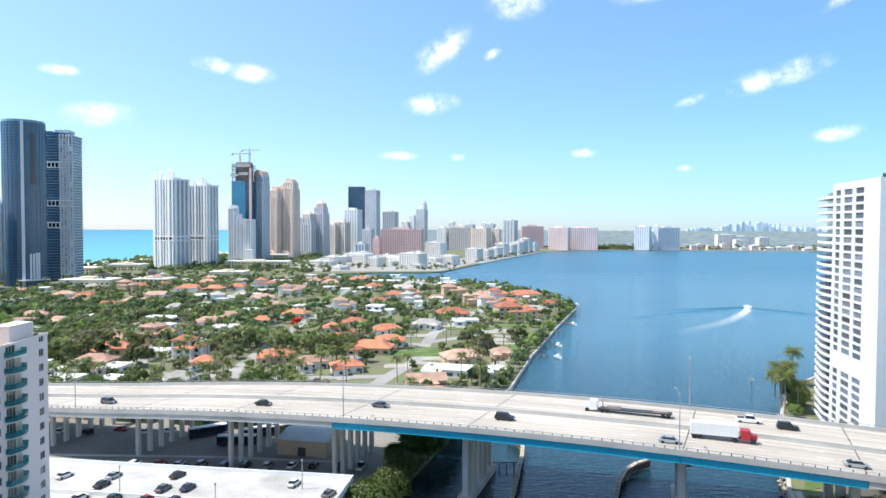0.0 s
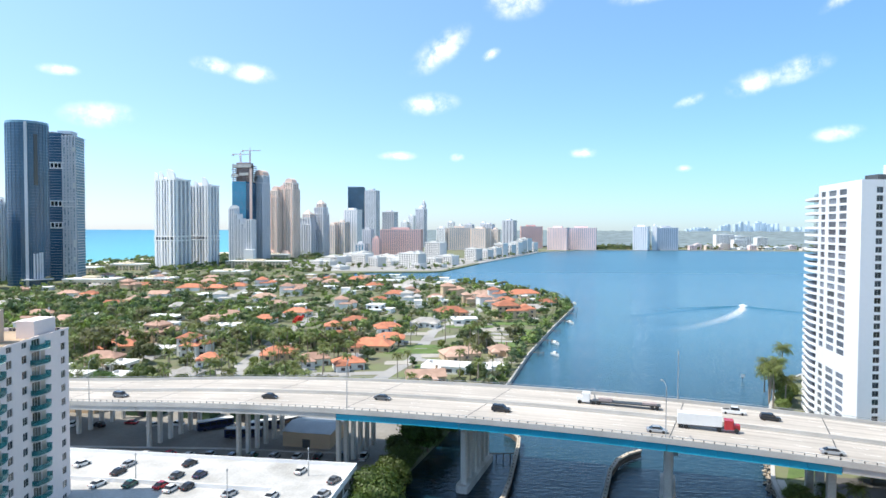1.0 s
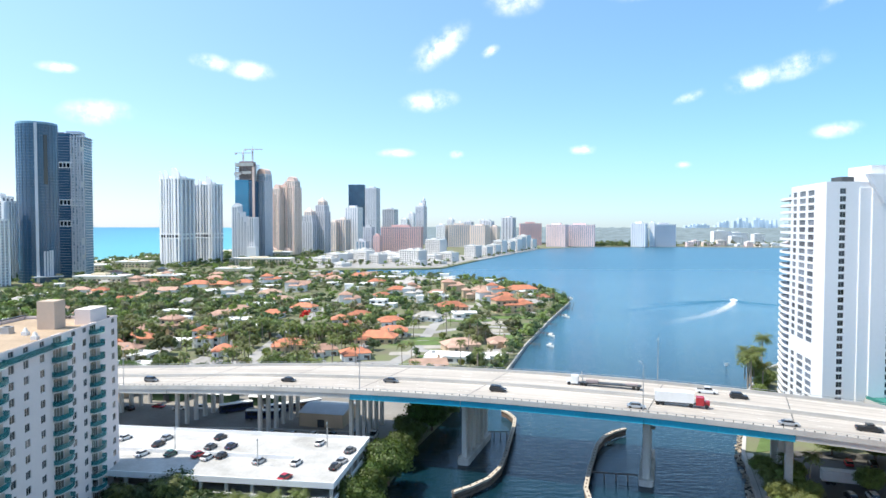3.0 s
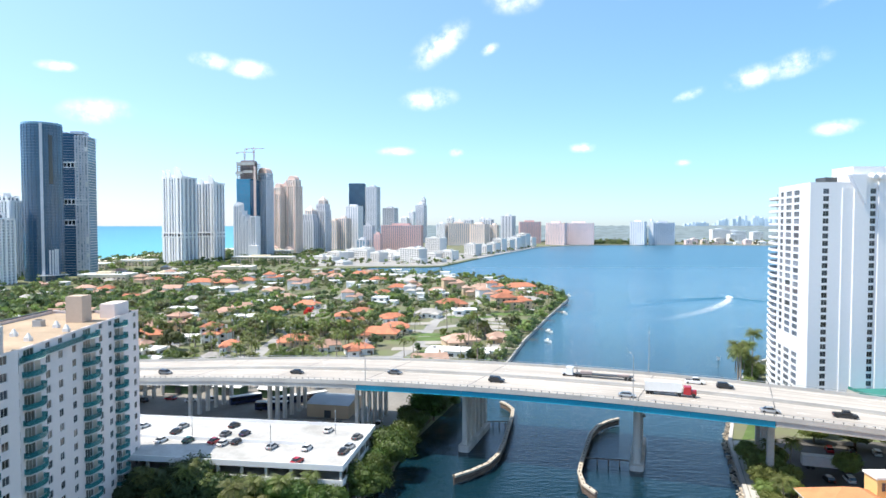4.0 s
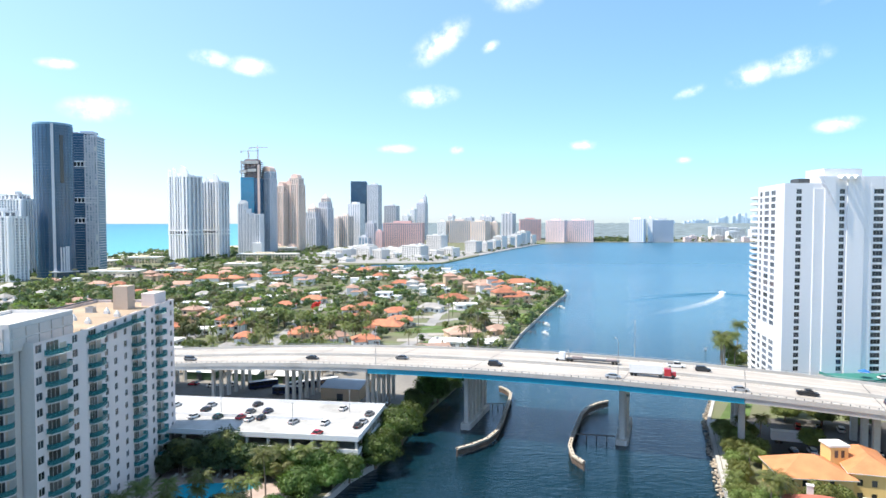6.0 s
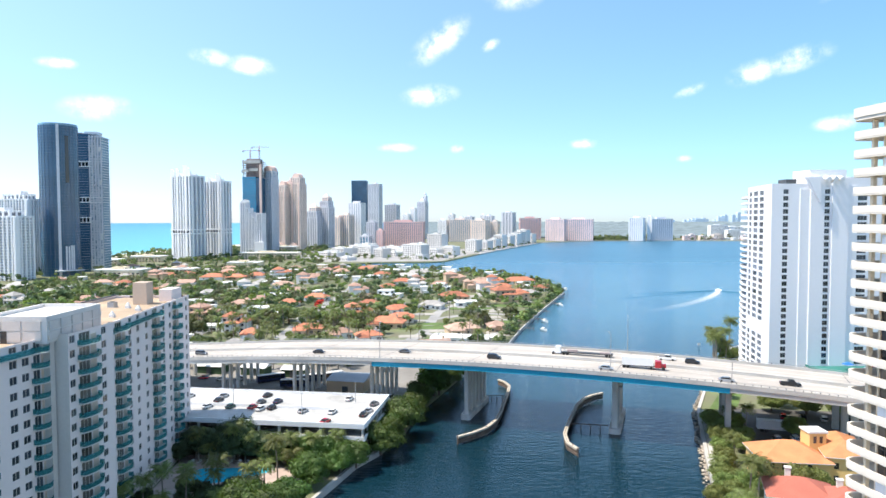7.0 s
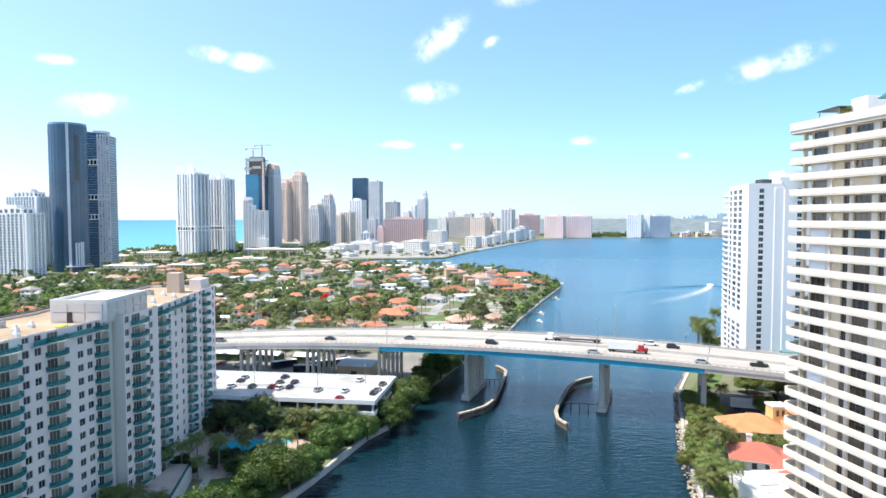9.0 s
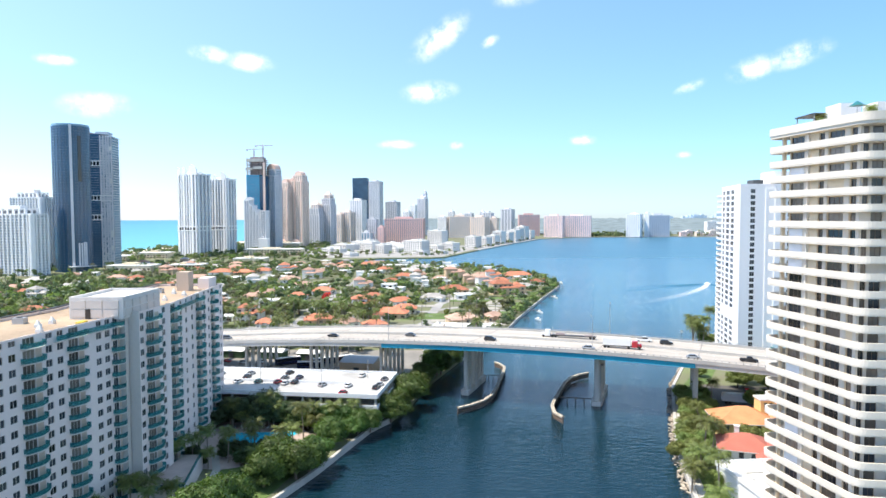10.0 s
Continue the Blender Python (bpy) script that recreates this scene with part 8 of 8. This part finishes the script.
BANK = [(-14.5, 150, 1.12), (-18.6, 143, 0.8), (-20.2, 131, 0.85), (-18.0, 139, 0.95), (-26, 121, 0.85), (-29.5, 120, 0.9), (-36, 108, 0.85), (-38, 114, 0.7), (-34.0, 117, 0.65), (-41, 84, 0.95), (-45.5, 86, 0.95), (-42, 91, 0.85), (-48, 79, 0.8), (-38.6, 88.5, 0.85), (-37.6, 94, 0.8), (-29.5, 117, 0.6),
        (-51, 65, 0.85), (-54, 58, 1.0), (-12.5, 166, 0.85), (-10.5, 178, 0.9), (-6, 194, 1.1), (-1, 207, 1.0), (3, 219, 0.9), (-53.2, 50, 1.1), (-58.2, 42, 1.0), (-46, 123.5, 0.8), (-40, 122, 0.85), (-35, 121.5, 0.85), (-31, 120.5, 0.75), (-50, 124, 0.8)]
for x, y, s in BANK:
    plant(rs.choice(NEAR_TREES), x, y, s=s)
DARK_TREES = [make_tree(240 + i, w, h, 34, 190, 0.50, "dark leafy garden tree before the garage", leaf="leaf_dark", group="garden trees") for i, (w, h) in enumerate(((11, 10), (8, 8.5)))]
SHADE = [(-72, 127.5, 0.95), (-66, 127, 1.05), (-60, 126.5, 1.05), (-54, 125.5, 0.95), (-75.5, 125, 0.7), (-50, 124.5, 0.75), (-66.5, 105, 0.3), (-63, 104, 0.3), (-60, 101, 0.38), (-56.5, 98, 0.42), (-64, 98.5, 0.34), (-53, 101, 0.5), (-58, 94, 0.4), (-49, 99, 0.6), (-72, 96, 0.5), (-68.5, 92.5, 0.4)]
for x, y, s in SHADE:
    plant(rs.choice(DARK_TREES), x, y, s=s, label="dark leafy garden tree before the garage" if s > 0.6 else "clipped dark shrub beside the pool terrace")
BANKPALM = [(-62, 95), (-57.5, 101), (-66, 91), (-54, 93), (-50, 104), (-43, 120), (-37, 120), (-31, 123), (-45, 112), (-42, 117), (-70, 124.5), (-63, 124), (-57, 124), (-51.5, 123.5), (-67, 124), (-60, 123.5), (-57, 103), (-67.5, 110), (-71, 93), (-69, 99), (-73, 88), (-70, 64), (-66, 67), (-73, 62), (-47, 107), (-68, 60), (-78, 56), (-75, 66)]
for x, y in BANKPALM:
    plant(rs.choice(NEAR_PALMS), x, y, s=rs.uniform(0.7, 1.05))
for x, y, s in ((-4, 195, 0.95), (-8, 208, 1.0), (2, 214, 0.8), (-6, 222, 0.9), (6, 232, 0.8), (14, 248, 0.7), (-12, 188, 0.7)):
    plant(rs.choice(NEAR_TREES), x, y, s=s, label="dense green mangrove tree at the water's edge")
rest = thing("house", "white walled house with orange tile roof by the water", "house", Matrix.Translation((-4, 250, 1.5)), "neighbourhood houses")
part("wall", bx(-9, 9, -6, 6, 0, 4.5), M["house_white"], rest)
bm = bmesh.new()
a = [bm.verts.new(p) for p in ((-10, -7, 4.504), (10, -7, 4.504), (10, 7, 4.504), (-10, 7, 4.504), (-4, 0, 8), (4, 0, 8))]
for f in ((0, 1, 5, 4), (2, 3, 4, 5), (1, 2, 5), (3, 0, 4), (3, 2, 1, 0)):
    bm.faces.new([a[i] for i in f])
part("roof", bm, M["orange_tile"], rest)

# ---- the east bank ----
tagged(part("promenade", ribbon(bmesh.new(), SHORE_EAST[1:6], -3.0, -1.12, 1.4, 1.75), M["concrete"]), "pale concrete promenade along the east seawall", "path", kind="structure")
tagged(part("parking_lot", prism(bmesh.new(), [(84, 128), (190, 118), (190, 165), (100, 176), (90, 160)], 1.45, 1.58), M["asphalt"]), "worn grey asphalt lot under the bridge approach", "parking lot", kind="structure")
tagged(part("lawn", prism(bmesh.new(), [(91, 174), (101, 191), (109, 205), (116, 202), (103, 178)], 1.45, 1.60), M["lawn"]), "strip of bright lawn along the channel", "lawn", kind="structure")


def villa(x, y, w, d, h, turn, tile, walls, label):
    t = thing("villa", label, "villa", Matrix.Translation((x, y, 1.5)) @ Matrix.Rotation(turn, 4, "Z"), "east bank villas")
    holes = [(a, a + 1.2, z, z + 1.6) for a in [1.5 + 3.0 * i for i in range(int((w - 2) / 3))] for z in (1.0, 4.2) if z + 2 < h]
    part("wall", wall_with_holes(bmesh.new(), (-w / 2, -d / 2), (1, 0), w, 0, h, holes, 0.25), M[walls], t)
    part("wall", ribbon(bmesh.new(), [(-w / 2, -d / 2), (-w / 2, d / 2), (w / 2, d / 2), (w / 2, -d / 2)], -0.25, -0.004, 0, h), M[walls], t)
    for a, b, lo, hi in holes:
        part("window", bx(-w / 2 + a, -w / 2 + b, -d / 2 + 0.2, -d / 2 + 0.25, lo, hi), M["pane"], t)
    e = 0.8
    bm = bmesh.new()
    run_ = min(w, d) / 2
    lo = [bm.verts.new(p) for p in ((-w / 2 - e, -d / 2 - e, h), (w / 2 + e, -d / 2 - e, h), (w / 2 + e, d / 2 + e, h), (-w / 2 - e, d / 2 + e, h))]
    if w >= d:
        r = [bm.verts.new((-w / 2 + run_, 0, h + 0.22 * d + 0.7)), bm.verts.new((w / 2 - run_ + 0.02, 0, h + 0.22 * d + 0.7))]
        fs = ((lo[0], lo[1], r[1], r[0]), (lo[2], lo[3], r[0], r[1]), (lo[1], lo[2], r[1]), (lo[3], lo[0], r[0]))
    else:
        r = [bm.verts.new((0, -d / 2 + run_, h + 0.22 * w + 0.7)), bm.verts.new((0, d / 2 - run_ + 0.02, h + 0.22 * w + 0.7))]
        fs = ((lo[1], lo[2], r[1], r[0]), (lo[3], lo[0], r[0], r[1]), (lo[0], lo[1], r[0]), (lo[2], lo[3], r[1]))
    for f in fs:
        bm.faces.new(f)
    bm.faces.new(lo[::-1])
    part("roof", bm, M[tile], t)
    part("eaves", bx(-w / 2 - e, w / 2 + e, -d / 2 - e, d / 2 + e, h - 0.22, h - 0.004), M["house_white"], t)
    return t


v1 = villa(87, 114, 16, 13, 6.4, -0.12, "orange_tile", "house_yellow", "yellow villa with an orange tile roof on the east bank")
v2 = villa(102, 116, 10, 18, 7.4, -0.30, "orange_tile", "house_yellow", "yellow villa wing with an orange tile roof")
tw = thing("villa", "small yellow stair turret with a white cap", "villa turret", Matrix.Translation((95.5, 117, 1.5)), "east bank villas")
part("wall", bx(-2.2, 2.2, -2.2, 2.2, 0, 11.2), M["house_yellow"], tw)
part("roof", bx(-2.5, 2.5, -2.5, 2.5, 11.204, 11.7), M["roof_white"], tw)
for s in (-0.8, 0.8):
    part("window", bx(s - 0.4, s + 0.4, -2.26, -2.204, 8.6, 10.4), M["pane"], tw)
v3 = villa(77.5, 90.5, 13, 11, 6.4, -0.35, "red_tile", "house_white", "white villa with a red tile roof and chimneys")
v4 = villa(84.5, 84.5, 12, 14, 6.0, -0.35, "red_tile", "house_white", "white villa with a red tile roof beside the tower")
for v, x, y in ((v3, -2, 3), (v4, -1, 2)):
    c = part("chimney", bx(x - 0.6, x + 0.6, y - 0.5, y + 0.5, 6.5, 10.2), M["house_white"], v)
    part("chimney_cap", bx(x - 0.75, x + 0.75, y - 0.65, y + 0.65, 10.204, 10.4), M["house_white"], c)
fb = thing("low_building", "white flat-roofed clubhouse beside the cream tower", "building", Matrix.Translation((73.5, 70, 1.5)) @ Matrix.Rotation(0.10, 4, "Z"))
part("wall", bx(-8, 10, -16, 9, 0, 5.6), M["tower_white"], fb)
part("roof", bx(-8.3, 10.3, -16.3, 9.3, 5.604, 5.9), M["roof_white"], fb)
for a in ((-8.3, -7.9, -16.3, 9.3), (-7.9, 10.3, 8.9, 9.3)):
    part("parapet", bx(*a, 5.904, 6.6), M["tower_white"], fb)
for a in ((-5, 0, 2, 2.6), (-5, -4.4, -2, 2), (1.6, 2.2, -6, 4), (-4, 2, -7, -6.4)):
    part("roof_kerb", bx(*a, 5.904, 6.2), M["concrete"], fb)
for x, y in ((81, 74), (79, 62)):
    g = villa(x, y, 6, 5, 3.6, -0.35, "red_tile", "house_white", "small gatehouse with a red tile roof")
ROCKS = [(58, 78), (64, 103), (72, 129), (87, 174), (100, 201), (107, 215), (114, 230), (122, 246)]
bm = bmesh.new()
for a, b in zip(ROCKS, ROCKS[1:]):
    for i in range(int(3.6 * math.dist(a, b))):
        p = Vector(a).lerp(Vector(b), rs.random()) + Vector((rs.uniform(-1.7, 0.6), rs.uniform(-1, 1)))
        q = rs.uniform(0.22, 0.58)
        bmesh.ops.create_icosphere(bm, subdivisions=1, radius=q, matrix=Matrix.Translation((p.x, p.y, rs.uniform(0.0, 0.9))) @ Matrix.Diagonal((1, rs.uniform(0.6, 1.3), rs.uniform(0.5, 0.9), 1)))
tagged(part("rocks", bm, M["riprap"]), "pale riprap rocks along the water's edge", "rocks", kind="stuff")
EASTPALM = [(69, 113), (57.5, 75), (60, 80), (68, 94), (72, 98), (62, 70), (64, 86), (78, 124), (88, 150), (91, 146), (58, 60), (76, 108), (133, 264), (125.5, 253), (139, 274), (129, 259), (146, 284), (127, 244), (124, 250), (131, 268), (122, 243)]
for x, y in EASTPALM:
    plant(rs.choice(NEAR_PALMS), x, y, s=rs.uniform(0.85, 1.15) * (1.3 if y > 240 else 1.0))
EASTTREE = [(61, 82, 0.45), (64, 92, 0.5), (69, 112, 0.55), (67, 105, 0.5), (59.5, 66, 0.5), (62, 98, 0.45), (74, 121, 0.55), (76, 128, 0.55), (80, 138, 0.6), (83, 150, 0.6), (85, 158, 0.5), (72, 104, 0.6), (70, 107, 0.5), (83, 100, 0.85), (77, 97, 0.5), (67, 100, 0.5), (66, 89, 0.55), (63, 76, 0.5), (88, 102, 0.7), (86, 146, 0.6), (90, 152, 0.6), (106, 146, 0.6), (112, 172, 0.8), (122, 168, 0.9), (132, 164, 0.9), (118, 178, 0.8), (88, 140, 0.5), (146, 160, 0.9), (133, 254, 0.6), (139, 262, 0.5), (129, 249, 0.55), (135, 266, 0.5), (124, 240, 0.45), (127, 243, 0.3), (117, 215, 0.6), (112, 208, 0.6), (104, 190, 0.6), (84, 132, 0.5), (160, 150, 0.9)]
SUNNY_TREES = [make_tree(260 + i, w, h, 36, 210, 0.50, "bright green tree on the east bank", leaf="leaf_fresh", group="bank trees") for i, (w, h) in enumerate(((11, 9.5), (9, 9)))]
for x, y, s in EASTTREE:
    plant(rs.choice(SUNNY_TREES), x, y, s=s, label="green tree on the east bank")
for x, y, c in ((153, 184, "white"), (157, 186, "red"), (161, 188, "black")):
    park("sedan", c, x, y, 12.804, 0.1, "cars on the tower deck")
for i in range(9):
    park(rs.choice(("sedan", "suv")), rs.choice(COLS), 98 + 6 * i + rs.uniform(-1, 1), 141 + rs.uniform(-1.5, 1.5) - 0.5 * i, 1.58, rs.uniform(-0.2, 0.2) + 1.3, "cars in the east lot")
for x, y, c in ((112, 164, "red"), (118, 163, "black"), (124, 161, "white"), (131, 160, "navy")):
    park("suv", c, x, y, 1.6, 1.2, "cars in the east lot")
tr = thing("box_trailer", "white box trailer parked under the bridge approach", "trailer", Matrix.Translation((103, 150, 1.58)) @ Matrix.Rotation(-0.3, 4, "Z"))
part("body", bx(-6, 6, -1.25, 1.25, 0.9, 3.7), M["roof_white"], tr)
for x in (-4.6, -3.4, 4):
    for s in (-1, 1):
        part("wheel", rod(bmesh.new(), (x, s * 0.9, 0.5), (x, s * 1.24, 0.5), 0.5, 0.5, 12), M["rubber"], tr)
um = thing("parasol", "blue parasol beside the white tower", "parasol", Matrix.Translation((147, 186, 12.8)))
part("pole", rod(bmesh.new(), (0, 0, 0), (0, 0, 2.6), 0.05, 0.05, 6), M["grey_steel"], um)
part("canopy", rod(bmesh.new(), (0, 0, 2.3), (0, 0, 3.1), 2.0, 0.1, 8), M["blue_canvas"], um)
um = thing("parasol", "teal parasol on the tower's roof terrace", "parasol", Matrix.Translation((67.6, 31.0, CTOP + 0.2)))
part("pole", rod(bmesh.new(), (0, 0, 0), (0, 0, 3.6), 0.05, 0.05, 6), M["grey_steel"], um)
part("canopy", rod(bmesh.new(), (0, 0, 3.3), (0, 0, 4.1), 1.3, 0.1, 8), M["teal_rail"], um)
# roof garden of the cream tower
for x, y, s in ((64.2, 44, 0.17), (64.6, 41.2, 0.18), (65.4, 37, 0.2), (66.0, 34, 0.17), (67.6, 28.4, 0.16), (70, 26, 0.18), (63.8, 46.2, 0.14)):
    plant(rs.choice(NEAR_TREES), x, y, CTOP + 0.2, s, "small planter shrub on the tower roof")
for x, y in ((69.2, 29.6), (73, 25.5), (66.0, 39)):
    plant(NEAR_PALMS[0], x, y, CTOP + 0.2, 0.45, "small potted palm on the tower roof")

# ---- traffic on the bridge ----
TURN = -0.31


def on_road(kind, colour, x, v, back=False):
    p = deck_at(x, v, 0.05)
    park(kind, colour, p.x, p.y, p.z, TURN + (math.pi if back else 0), "cars on the bridge")


for x, v, kind, c in ((-48, 0.30, "sedan", "black"), (-16, 0.40, "sedan", "grey"), (15, 0.31, "suv", "black"), (49, 0.18, "sedan", "silver"), (82, 0.17, "sedan", "silver"), (100, 0.28, "pickup", "black"), (81, 0.76, "suv", "black"),
                      (-96, 0.28, "suv", "grey"), (120, 0.30, "suv", "navy")):
    on_road(kind, c, x, v)
on_road("pickup", "white", 74, 0.82)


def lorry(x, v, box_body):
    p = deck_at(x, v, 0.05)
    label = "white box semi-trailer truck with a red cab" if box_body else "white tractor unit with a long empty flatbed trailer"
    t = thing("truck", label, "truck", Matrix.Translation(p) @ Matrix.Rotation(TURN + (0 if box_body else math.pi), 4, "Z"), "trucks on the bridge")
    paint = M["paint_red"] if box_body else M["paint_white"]
    cab_x = 5.2 if box_body else 8.2
    part("cab", prism(bmesh.new(), rounded([(cab_x, -1.2), (cab_x + 2.0, -1.2), (cab_x + 2.0, 1.2), (cab_x, 1.2)], 0.2, 2), 0.6, 2.9 if not box_body else 2.7), paint, t)
    part("hood", prism(bmesh.new(), rounded([(cab_x + 2.004, -0.9), (cab_x + 3.4, -0.75), (cab_x + 3.4, 0.75), (cab_x + 2.004, 0.9)], 0.15, 2), 0.6, 1.75), paint, t)
    part("windscreen", bx(cab_x + 2.004, cab_x + 2.04, -1.0, 1.0, 1.8, 2.55), M["car_glass"], t)
    if box_body:
        part("box", bx(-4.9, 4.7, -1.25, 1.25, 1.1, 3.7), M["roof_white"], t, "white box body")
        wheels = (-4.2, -3.0, 4.1, cab_x + 2.6)
    else:
        part("flatbed", bx(-9.5, 7.6, -1.15, 1.15, 0.95, 1.07), M["dark_steel"], t, "dark empty flatbed")
        part("load", bx(-8.5, -5.0, -0.8, 0.8, 1.074, 1.5), M["bare_concrete"], t)
        part("load", bx(2.5, 6.0, -0.7, 0.7, 1.074, 1.8), M["bare_concrete"], t)
        part("boom", rod(bmesh.new(), (6.9, 0, 1.4), (7.4, 0, 4.2), 0.2, 0.1, 6), M["grey_steel"], t)
        wheels = (-8.6, -7.4, 6.0, 7.2, cab_x + 2.6)
    part("chassis", bx(-4.8 if box_body else -9.4, cab_x + 3.3, -0.5, 0.5, 0.62, 0.94), M["dark_steel"], t)
    for x_ in wheels:
        for s in (-1, 1):
            part("wheel", rod(bmesh.new(), (x_, s * 0.85, 0.5), (x_, s * 1.24, 0.5), 0.5, 0.5, 12), M["rubber"], t)


lorry(60, 0.36, True)
lorry(47, 0.72, False)
